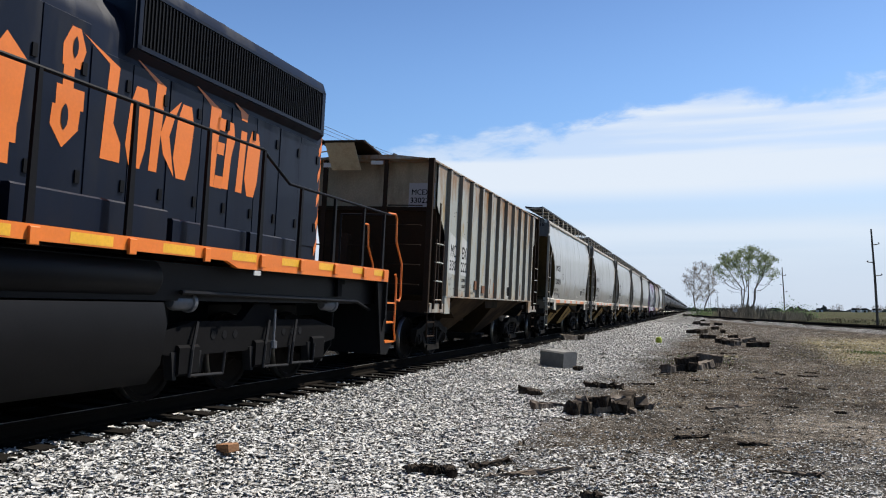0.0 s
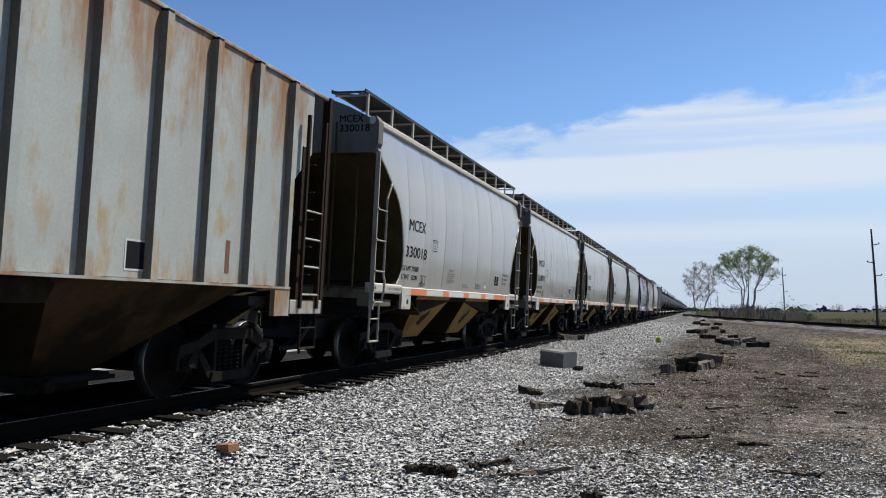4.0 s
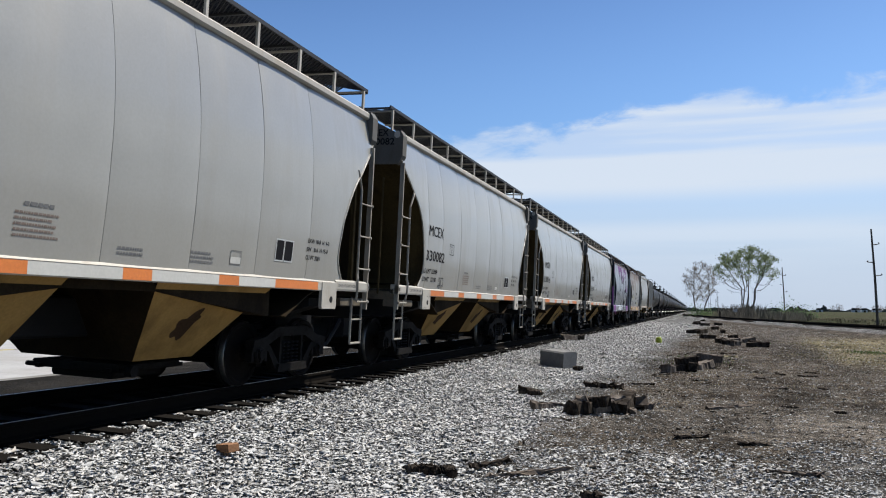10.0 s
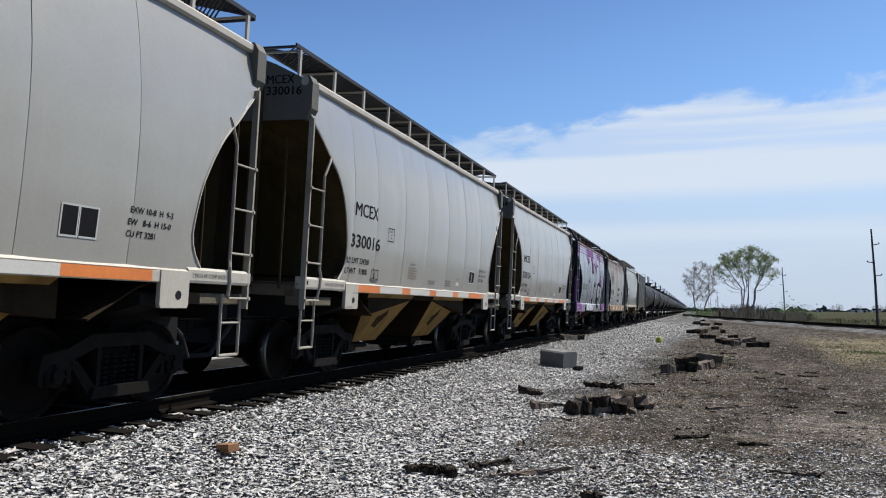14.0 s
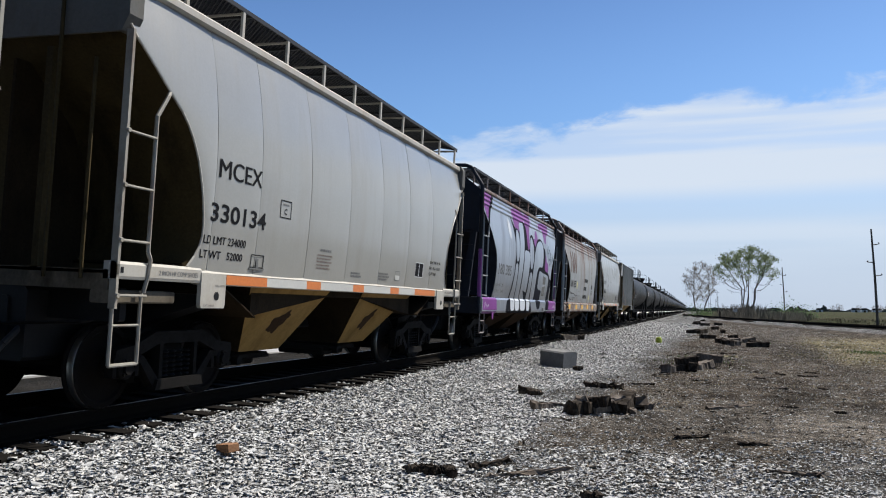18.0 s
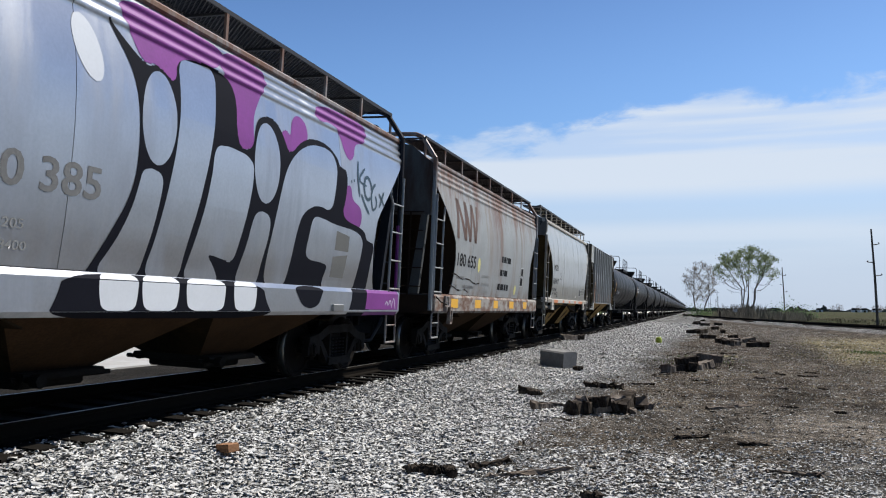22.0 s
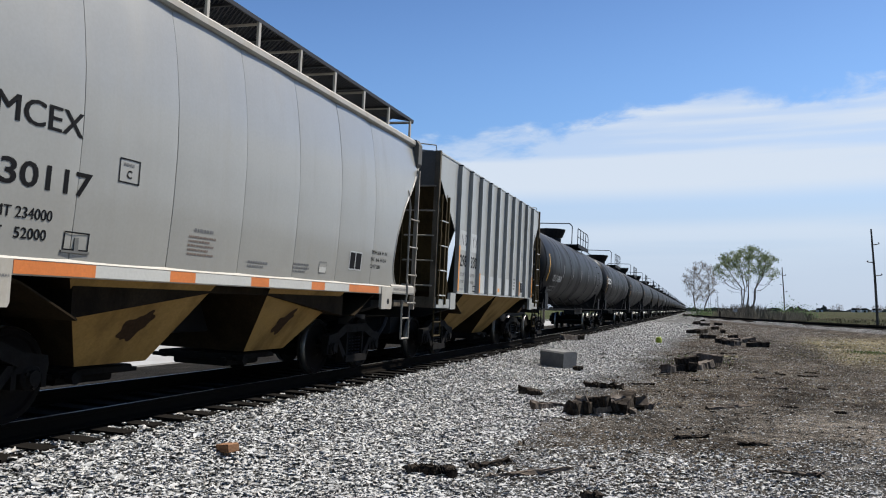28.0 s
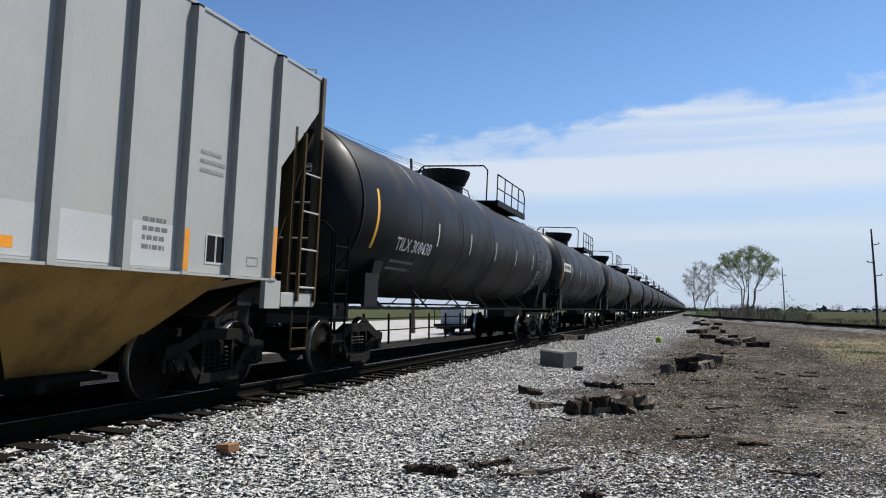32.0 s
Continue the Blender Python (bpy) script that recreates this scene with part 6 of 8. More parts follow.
def rusty_hopper():
    car = old_hopper("weathered white covered hopper car with rust streaks, numbered 180655", 48.11, "weathered_white", "rusty_sill", "rusty_brown", "weathered_white", ("weathered_white", "weathered_white"), "old_end")
    # the brown zigzag emblem
    z0, z1 = 2.77, 3.70
    def limb(ya, za, yb, zb, w=.165):
        decal(car, [(ya, za), (ya + w, za), (yb + w, zb), (yb, zb)], old_x, .010, "logo_brown", "emblem")
    limb(-4.05, z0, -4.05, z1)
    limb(-4.03, z1, -3.46, z0, .19)
    limb(-3.42, z0, -3.42, z1)
    limb(-3.40, z1, -3.10, z0, .18)
    limb(-3.06, z0, -2.86, z1, .15)
    limb(-2.84, z1, -2.62, z0, .17)
    limb(-2.58, z0, -2.38, z1, .15)
    text_part(car, "180 655", old_x, -3.92, 2.14, .31, 1.54, "stencil_black", off=.010)
    rnd = random.Random(8)
    for i, (y, z, w) in enumerate(((.24, 2.46, 1.12), (.12, 2.08, .62), (-.02, 1.68, 1.42))):
        bars(car, old_x, y, z, 1, w, .17, .05, "stencil_black", 70 + i, .010)
    bars(car, old_x, -3.9, 1.84, 1, .7, .07, .05, "stencil_grey", 61, .010)
    text_part(car, "LT WT", old_x, -4.05, 1.62, .085, .34, "stencil_grey", off=.010)
    bars(car, old_x, -3.3, 1.64, 1, .9, .07, .05, "stencil_grey", 62, .010)
    for k in range(3):
        bars(car, old_x, -1.75 + .02 * k, 1.96 - .2 * k, 1, .8, .06, .05, "stencil_faint", 63 + k, .010)
    decal(car, oval(-2.08, 2.25, .12, .19), old_x, .011, "round_yellow", "round_mark", label="faded yellow round mark")
    decal(car, oval(2.12, 1.72, .12, .15), old_x, .011, "round_yellow", "round_mark")
    for y, z in ((2.75, 2.15), (2.72, 1.85)):
        patch_on_side(car, old_x, y, y + .32, z, z + .28, "stencil_black", "decal", "", .010)
        frame_on_side(car, old_x, y, y + .32, z, z + .28, .02, "patch_white", .013)
    for k in range(2):
        pts = [(-4.3 + .3 * i, 1.93 - .28 * k + .035 * math.sin(i * 1.7 + k) - .02 * i) for i in range(9 - 3 * k)]
        decal(car, stroke(pts, .025), old_x, .012, "rusty_brown", "dent_line", dz=.02)
    for a, b in ((-4.22, -3.70), (-2.27, -1.72), (-.42, .05), (1.42, 1.95), (3.3, 3.8)):
        patch_on_side(car, lambda z: 1.60, a, b, 1.16, 1.37, "reflective_yellow", "reflective_strip", "yellow reflective strip", .004)
    part("lettering", lettering("NW", lambda u, v: (-.10 + u, -OLD_HALF - .018, 4.32 + v), .34, .18), "stencil_black", car)
    part("lettering", lettering("180655", lambda u, v: (-.20 + u, -OLD_HALF - .018, 4.05 + v), .96, .17), "stencil_black", car)
    part("card_holder", Shape().box(1.60, 1.63, -4.75, -4.5, 1.2, 1.42), "seam_dark", car)
    part("card_frame", Shape().box(1.62, 1.645, -4.76, -4.73, 1.19, 1.43).box(1.62, 1.645, -4.52, -4.49, 1.19, 1.43).box(1.62, 1.645, -4.73, -4.52, 1.40, 1.43).box(1.62, 1.645, -4.73, -4.52, 1.19, 1.22).box(1.62, 1.64, -4.73, -4.52, 1.30, 1.315), "weathered_white", car, "pale frame of the card holder")
    part("tow_loop", Shape().box(1.58, 1.66, -4.44, -4.41, .84, 1.16).box(1.58, 1.66, -4.30, -4.27, .84, 1.16).box(1.58, 1.66, -4.44, -4.27, .80, .85).box(1.58, 1.66, -4.44, -4.27, 1.10, 1.18), "rusty_sill", car, "rusty hanging tow loop")
    part("hand_rail", Shape().path([(1.60, -5.3, 1.40), (1.70, -5.28, 1.30), (1.70, -4.85, 1.24), (1.62, -4.80, 1.26)], .016, 6), "rusty_brown", car)


rusty_hopper()


# ---- tank cars ----
TANK_R, TANK_Z = 1.54, 2.86


def tank_x(z):
    return math.sqrt(max(.01, TANK_R ** 2 - (z - TANK_Z) ** 2))


def tank_car(label, half, turns):
    car = thing("tank_car", label, "railcar", "tank cars of the train")
    prof = [(-half, .02), (-half + .02, .5), (-half + .10, .95), (-half + .25, 1.27), (-half + .45, 1.46), (-half + .62, TANK_R)]
    prof += [(-half + .62 + (2 * half - 1.24) * i / 6, TANK_R) for i in range(1, 6)] + [(-p, r) for p, r in prof[::-1]]
    part("tank", Shape().turn(prof, (0, 0, TANK_Z), "y", 48), "tank_black", car, smooth=30)
    for y in [(-half + .62) + (2 * half - 1.24) * i / 6 for i in range(0, 7)]:
        part("weld_band", Shape().turn([(y - .03, TANK_R), (y - .02, TANK_R + .006), (y + .02, TANK_R + .006), (y + .03, TANK_R)], (0, 0, TANK_Z), "y", 48), "tank_black", car, smooth=60)
    for sx in (-1, 1):
        part("side_rail", Shape().box(sx * 1.42 - .03, sx * 1.42 + .03, -half, half, 1.12, 1.17), "loco_frame_grey", car)
        for k in range(7):
            y = -half * .8 + k * half * .267
            part("rail_bracket", Shape().tube((sx * 1.42, y, 1.15), (sx * .95, y, 1.62), .02, n=6), "black_paint", car)
    part("manway", Shape().turn([(4.34, .50), (4.55, .50), (4.58, .56), (4.86, .68), (4.96, .70), (4.96, 0)], (0, .1, 0), "z", 20), "black_paint", car)
    part("platform", Shape().box(-1.0, 1.0, 2.2, 6.2, 4.36, 4.42).box(-1.04, -.96, 2.2, 6.2, 4.26, 4.44).box(.96, 1.04, 2.2, 6.2, 4.26, 4.44), "black_paint", car)
    part("hoop_rail", Shape().path([(.75, 1.9, 4.35), (.75, 1.9, 5.3), (.62, 1.9, 5.44), (-1.3, 1.9, 5.44), (-1.45, 1.9, 5.3), (-1.45, 1.9, 4.2)], .024), "black_paint", car)
    for sx in (-1, 1):
        part("platform_rail", Shape().path([(sx, 2.2, 4.4), (sx, 2.2, 5.22), (sx, 5.9, 5.22), (sx, 6.2, 5.0), (sx, 6.2, 4.4)], .022), "black_paint", car)
        part("platform_rail", Shape().path([(sx, 2.2, 4.8), (sx, 6.2, 4.8)], .018), "black_paint", car)
        for y in (3.2, 4.2, 5.2):
            part("rail_post", Shape().tube((sx, y, 4.4), (sx, y, 5.22), .02, n=6), "black_paint", car)
        for k in range(9):
            part("rung", Shape().tube((sx * (tank_x(1.5 + k * .33) + .08), 6.3, 1.5 + k * .33), (sx * (tank_x(1.5 + k * .33) + .08), 6.75, 1.5 + k * .33), .014, n=6), "loco_frame_grey", car)
    for sy in (-1, 1):
        y = sy * (half + .25)
        part("end_sill", Shape().box(-1.45, 1.45, *sorted((y, y - sy * .16)), 1.0, 1.2, c=.01), "black_paint", car)
        part("stub_sill", Shape().box(-.3, .3, *sorted((y, y - sy * 3.2)), .82, 1.2).prism([(-1.2, 1.2), (1.2, 1.2), (1.35, 2.0), (-1.35, 2.0)], "y", *sorted((y - sy * 1.9, y - sy * 2.3))), "black_paint", car)
        part("end_rail", Shape().path([(1.4, y, 1.15), (1.4, y, 2.35), (1.25, y, 2.5), (-1.25, y, 2.5), (-1.4, y, 2.35), (-1.4, y, 1.15)], .022), "loco_frame_grey", car)
        lad = part("ladder", Shape().path([(1.45, y, .55), (1.45, y, 2.3)], .02).path([(1.45, y - sy * .5, .55), (1.45, y - sy * .5, 2.3)], .02), "loco_frame_grey", car)
        for k in range(5):
            part("rung", Shape().tube((1.45, y, .6 + .38 * k), (1.45, y - sy * .5, .6 + .38 * k), .013, n=6), "loco_frame_grey", lad)
        part("corner_plate", Shape().prism([(1.38, 1.15), (1.44, 1.15), (1.44, 1.75), (1.38, 1.75)], "y", *sorted((y - sy * 1.3, y - sy * 1.9))), "black_paint", car)
        truck(car, sy * (half - 1.7), turns=turns)
        part("coupler", gear("coupler", coupler_mesh, "truck_iron"), "truck_iron", car, m=pose(0, y, 0, 0, 0, 0 if sy < 0 else 180))
    # yellow safety dashes along the side
    for k in range(6):
        y = -5.0 + k * 2.62
        patch_on_side(car, tank_x, y, y + .07, 2.48, 2.98, "reflective_white", "reflective_strip", "worn white reflective dash", .006)
    decal(car, [(-half + 1.22, 2.2), (-half + 1.32, 2.2), (-half + 1.32, 3.25), (-half + 1.22, 3.25)], tank_x, .010, "reflective_yellow", "reflective_strip", label="yellow curved end stripe")
    return car


def tank_train():
    a = tank_car("glossy black tank car lettered TILX with roof platform", 9.75, True)
    spare = tank_car("black tank car with roof platform and yellow dashes", 8.55, True)
    text_part(a, "TILX 308438", tank_x, -7.35, 2.25, .25, 2.07, "patch_white", off=.012)
    bars(a, tank_x, -7.25, 2.02, 2, 1.5, .05, .09, "stencil_faint", 71, .012)
    patch_on_side(a, tank_x, 6.5, 6.9, 1.7, 2.5, "stencil_faint", "placard_frame", "faint frame mark", .006)
    patch_on_side(a, tank_x, 6.62, 6.9, 1.78, 2.42, "tank_black", "placard_inset", "", .009)
    part("lettering", lettering("438", lambda u, v: (.55 + u, -9.67, 3.35 + v), .4, .16), "patch_white", a)
    couple(a, 91.05)
    half = 8.55
    cars = [spare] + [copy_thing(spare, Matrix()) for _ in range(33)]
    place = 91.05 + 9.75 + half + 1.15
    for i, c in enumerate(cars):
        if i in (1, 2):
            for o in c.children:
                if o.name.startswith("wheelset"):
                    WHEELSETS.append((o, o.matrix_basis.translation.y, .457))
        couple(c, place)
        place += 2 * half + 1.15
    patch_on_side(spare, tank_x, -half + 1.3, -half + 3.2, 2.75, 3.1, "patch_white", "decal", "white owner's panel", .008)
    bars(spare, tank_x, -half + 1.4, 2.86, 1, 1.5, .14, .1, "stencil_black", 74, .014)


tank_train()


# ---- locomotive ----
def locomotive():
    """Only the rear half of the engine is ever seen; the front half is built plainly. y = 0 is its rear end sill."""
    car = thing("locomotive", "dark navy diesel locomotive with orange lettering and orange sill", "locomotive")
    L = -20.5
    hx = .95
    # long hood with rounded shoulders
    ring = [(-hx, 1.85), (hx, 1.85), (hx, 4.05), (hx - .04, 4.20), (hx - .2, 4.42), (.35, 4.52), (-.35, 4.52), (-hx + .2, 4.42), (-hx + .04, 4.20), (-hx, 4.05)]
    part("hood", Shape().prism(ring, "y", -15.5, -1.82), "loco_navy", car, smooth=30)
    part("cab", Shape().box(-1.5, 1.5, -18.4, -15.5, 1.85, 4.6, c=.15), "loco_navy", car)
    part("nose", Shape().box(-1.0, 1.0, -20.2, -18.4, 1.85, 3.2, c=.12), "loco_navy", car)
    # radiator with flared sides above the hood
    fl = [(-hx, 3.84), (hx, 3.84), (hx + .10, 3.92), (hx + .10, 4.62), (hx + .04, 4.78), (hx - .25, 4.86), (-hx + .25, 4.86), (-hx - .04, 4.78), (-hx - .10, 4.62), (-hx - .10, 3.92)]
    part("radiator_housing", Shape().prism(fl, "y", -6.50, -1.95), "loco_navy", car, smooth=25)
    slats = Shape().prism([(-6.40, 3.98), (-2.10, 3.98), (-2.10, 4.58), (-6.40, 4.58)], "x", hx + .10, hx + .106)
    grille = part("radiator_grille", slats, "loco_black", car)
    sl = Shape().box(hx + .106, hx + .122, -.008, .008, 3.99, 4.57).mesh("slat")
    sl.materials.append(MAT["loco_black"])
    for k in range(71):
        part("slat", sl, "loco_black", grille, m=pose(0, -6.37 + k * .06, 0))
    part("grille_frame", Shape().box(hx + .10, hx + .125, -6.46, -2.04, 3.93, 3.98).box(hx + .10, hx + .125, -6.46, -2.04, 4.58, 4.62).box(hx + .10, hx + .125, -6.46, -6.40, 3.93, 4.62).box(hx + .10, hx + .125, -2.10, -2.04, 3.93, 4.62), "loco_navy", car)
    for y in (-5.7, -4.2, -2.9):
        fan = part("roof_fan", Shape().turn([(4.84, .62), (4.98, .62), (5.02, .58), (5.02, .50), (4.97, .48), (4.97, 0)], (0, y, 0), "z", 28), "loco_frame_grey", car, smooth=40)
        g = Shape()
        for r in (.15, .3, .45):
            g.turn([(4.99, r), (5.0, r + .012), (5.01, r)], (0, y, 0), "z", 24)
        part("fan_guard", g, "loco_frame_grey", fan)
    # hood doors, latches and hinges
    for k in range(9):
        y0 = -13.4 + k * 1.28
        top = 3.78 if y0 > -7.2 else 4.0
        part("hood_door", Shape().box(hx, hx + .012, y0 + .02, y0 + .63, 2.10, top, c=.004), "loco_navy", car)
        part("hood_door", Shape().box(hx, hx + .012, y0 + .65, y0 + 1.26, 2.10, top, c=.004), "loco_navy", car)
        for z in (2.35, 3.45):
            part("latch", Shape().box(hx + .012, hx + .03, y0 + .54, y0 + .60, z, z + .13), "loco_black", car)
            part("latch", Shape().box(hx + .012, hx + .03, y0 + 1.17, y0 + 1.23, z, z + .13), "loco_black", car)
    part("end_door", Shape().box(hx + .001, hx + .013, -2.55, -1.95, 2.1, 3.7, c=.004), "loco_navy", car)
    # walkway edge and stepped boxes at the foot of the hood
    part("walkway", Shape().box(-1.52, 1.52, -19, 0, 1.79, 1.84), "loco_frame_grey", car)
    for a, b in ((-14, -8.3), (-8.2, -6.1), (-6.0, -4.5), (-4.4, -3.2)):
        part("battery_box", Shape().box(hx, hx + .38, a, b, 1.84, 2.12 if b > -5 else 2.20, c=.02), "loco_navy", car)
    part("sill", Shape().box(1.47, 1.53, -20, -.02, 1.70, 1.84), "loco_orange", car, "bright orange side sill")
    part("sill", Shape().box(-1.53, -1.47, -20, -.02, 1.63, 1.83), "loco_orange", car)
    for a in (-8.9, -7.7, -6.4, -5.1, -3.9, -2.8, -1.6, -.7):
        patch_on_side(car, lambda z: 1.53, a, a + .55, 1.715, 1.815, "reflective_yellow", "reflective_strip", "yellow reflective strip", .003)
    part("sill_drop", Shape().prism([(-5.2, 1.70), (-4.95, 1.62), (-.02, 1.62), (-.02, 1.70)], "x", 1.47, 1.528), "loco_orange", car)
    part("end_sill", Shape().box(-1.52, 1.52, -.06, 0, .95, 1.83), "loco_black", car)
    part("underframe", Shape().box(-1.3, 1.3, -19.8, -.1, 1.2, 1.63), "loco_black", car)
    # handrails
    for sx in (-1, 1):
        x = 1.48 * sx
        part("handrail", Shape().path([(x, -15.3, 3.20), (x, -4.45, 3.20), (x, -4.30, 3.12), (x, -3.72, 2.86), (x, -3.5, 2.86), (x, .05, 2.86)], .022, 8), "loco_black", car)
        for y in (-13.1, -11.9, -10.6, -9.4, -8.13, -6.9, -5.64, -4.42, -3.36, -2.26, -1.15, -.25):
            top = 3.2 if y < -4.3 else 2.86
            part("stanchion", Shape().prism([(y - .045, 1.7), (y + .045, 1.7), (y + .022, top), (y - .022, top)], "x", x - .02, x + .02), "loco_black", car)
            part("stanchion_foot", Shape().box(*sorted((1.53 * sx, 1.565 * sx)), y - .05, y + .05, 1.66, 1.82, c=.008), "loco_orange", car)
        # orange end grab rails and steps
        part("grab_rail", Shape().path([(x, -.05, 2.88), (x, .30, 2.90), (x, .38, 2.82), (x, .40, 2.40), (x, .74, 2.0), (x, .76, 1.36), (x, .70, 1.28), (x, .52, 1.30), (x, .50, 1.70), (x, .44, 1.78)], .021, 8), "loco_orange", car, "orange end grab rail")
        part("step_rail", Shape().path([(x, .51, 1.66), (x, .50, .72), (x, .56, .62), (x, .56, .52)], .021, 8), "loco_orange", car, "orange step rail")
        part("grab_rail", Shape().path([(x * .62, .06, 2.70), (x * .62, .34, 2.70), (x * .62, .38, 2.3), (x * .62, .66, 1.95), (x * .62, .68, 1.25), (x * .62, .5, 1.22)], .021, 8), "loco_orange", car)
        part("rail_post", Shape().tube((x * .62, .06, 1.84), (x * .62, .06, 2.71), .024, n=8), "loco_black", car)
        for z in (.50, .86, 1.22):
            part("step", Shape().box(*sorted((x * .62, x)), .10, .56, z, z + .03), "loco_orange", car)
        part("step_plate", Shape().prism([(-.05, .3), (.22, .28), (.52, .50), (.10, .52), (.05, 1.6), (-.35, 1.6)], "x", *sorted((x - .02 * sx, x - .05 * sx))), "loco_black", car)
    for sx in (-1, 1):
        part("end_rail", Shape().path([(1.4 * sx, .02, 2.86), (.5 * sx, .02, 2.86), (.5 * sx, .02, 1.85)], .02), "loco_black", car)
    part("rear_hood_stripe", Shape().box(-hx, hx, -1.82, -1.812, 1.9, 4.6), "loco_orange", car, "orange striped hood end")
    part("rear_hood_end", Shape().box(-hx + .25, hx - .25, -1.812, -1.80, 1.9, 4.5), "loco_navy", car)
    part("lifting_eye", Shape().turn([(-.03, .035), (0, .06), (.03, .035)], (hx - .02, -1.76, 3.86), "x", 12), "loco_black", car)
    part("pilot", Shape().prism([(-1.4, .3), (1.4, .3), (1.5, .95), (-1.5, .95)], "y", -.06, .06), "loco_black", car)
    part("coupler", gear("coupler", coupler_mesh, "truck_iron"), "truck_iron", car, m=pose(0, -.05, 0, 0, 0, 180))
    # fuel tank and air reservoirs
    ft = [(-1.2, .28), (1.2, .28), (1.36, .50), (1.42, .95), (1.36, 1.18), (-1.36, 1.18), (-1.42, .95), (-1.36, .50)]
    part("fuel_tank", Shape().prism(ft, "y", -11.6, -6.1), "loco_black", car, smooth=50)
    part("air_reservoir", Shape().turn([(-9.4, .0), (-9.4, .18), (-9.3, .24), (-6.2, .24), (-6.1, .18), (-6.1, 0)], (1.15, 0, 1.44), "y", 18), "loco_black", car, smooth=40)
    part("number_plate_lamp", Shape().box(1.53, 1.545, -4.6, -4.45, 1.55, 1.61), "patch_white", car)
    # three-axle truck with its cast frame
    for c in (-3.9, -15.6):
        t = part("truck", Shape().box(-.95, .95, c - 2.1, c + 2.1, .60, .85, c=.03), "loco_black", car)
        for sx in (-1, 1):
            fr = [(c - 2.4, .62), (c - 2.4, .80), (c - 1.6, .95), (c - .5, .95), (c - .2, 1.18), (c + .2, 1.18), (c + .5, .95), (c + 1.6, .95), (c + 2.4, .80), (c + 2.4, .62), (c + 1.9, .55), (c - 1.9, .55)]
            part("side_frame", Shape().prism(fr, "x", *sorted((1.06 * sx, 1.20 * sx))), "loco_frame_grey", t)
            for y in (c - 1.7, c, c + 1.7):
                part("axle_box", Shape().box(*sorted((1.05 * sx, 1.26 * sx)), y - .2, y + .2, .32, .68, c=.03), "loco_frame_grey", t)
                part("brake_shoe", Shape().prism([(y + .45, .35), (y + .55, .3), (y + .62, .7), (y + .52, .75)], "x", *sorted((.95 * sx, 1.06 * sx))), "loco_black", t)
            for y in (c - 1.9, c + 2.0):
                part("brake_cylinder", Shape().turn([(-.2, 0), (-.2, .06), (-.14, .095), (.12, .095), (.13, .12), (.19, .12), (.2, 0)], (1.22 * sx, y, 1.18), "y", 16), "cylinder_grey", t, smooth=40)
            part("damper", Shape().tube((1.27 * sx, c + .25, .60), (1.27 * sx, c + .25, 1.10), .018, n=8).turn([(.56, 0), (.56, .05), (.66, .05), (.66, 0)], (1.27 * sx, c + .25, 0), "z", 8), "cylinder_grey", t)
            part("sand_pipe", Shape().path([(1.15 * sx, c + 2.4, 1.2), (1.1 * sx, c + 2.45, .5), (.85 * sx, c + 2.4, .12)], .02), "loco_black", t)
            for y in (c - 1.15, c - .9, c - .65, c + .65, c + .9, c + 1.15):
                part("frame_hole", Shape().turn([(1.198, 0), (1.198, .055), (1.206, .055), (1.206, 0)], (0 if sx > 0 else -2.404, y, .78), "x", 10), "loco_black", t)
            for y in (c - 1.25, c + .45, c + 1.25):
                part("brake_rigging", Shape().path([(1.27 * sx, y - .45, .30), (1.27 * sx, y - .42, .62), (1.24 * sx, y - .30, .95)], .022, 6).path([(1.27 * sx, y - .45, .32), (1.27 * sx, y + .25, .30), (1.27 * sx, y + .28, .58)], .018, 6), "cylinder_dark", t)
            for y in (c - 1.7, c, c + 1.7):
                part("pedestal", Shape().prism([(y - .30, .60), (y + .30, .60), (y + .24, .28), (y + .18, .28), (y + .20, .56), (y - .20, .56), (y - .18, .28), (y - .24, .28)], "x", *sorted((1.10 * sx, 1.22 * sx))), "cylinder_dark", t)
        for y in (c - 1.7, c, c + 1.7):
            part("traction_motor", Shape().box(-.62, .62, y - .42, y + .42, .22, 1.22, c=.08), "loco_black", t)
            wheelset(car, y, .508)
    part("pipe", Shape().path([(1.35, -5.8, 1.3), (1.35, -1.0, 1.25), (1.3, -.3, 1.1)], .03), "loco_black", car)
    part("lamp_bracket", Shape().box(1.30, 1.36, -1.75, -1.60, 1.32, 1.6).box(1.36, 1.38, -1.80, -1.55, 1.52, 1.6), "loco_frame_grey", car)
    # orange emblem on the hood: tall leaning shapes in the paint's colour
    face = lambda z: hx + .012

    def mark(poly, key="loco_orange"):
        decal(car, [(y, z) for y, z in poly], face, .006, key, "painted_shape", dz=.2)

    def block(y0, y1, z0=2.65, z1=3.56, cut=.13):
        """A tall rounded block that leans a little."""
        mark([(y0 + cut * .6, z0), (y1 - cut * .7, z0), (y1 - .02, z0 + cut * 1.6), (y1 + .03, z1 - cut * 1.5), (y1 - cut * .3, z1), (y0 + cut, z1), (y0 + .05, z1 - cut * 1.5), (y0, z0 + cut * 1.8)])

    def flagged(y, w, z1=3.86, tip=.34, foot=0.0):
        """A leaning post with a pennant at its head."""
        mark([(y, 2.66), (y + w + foot, 2.66), (y + w + foot, 2.92 if foot else 2.66), (y + w + .02, 2.94), (y + w + .10, z1), (y + .02, z1 + .0), (y - tip, z1 + .02), (y + .06, z1 - .17)])

    for y0, y1 in ((-9.6, -9.2), (-9.1, -8.7)):
        block(y0, y1)
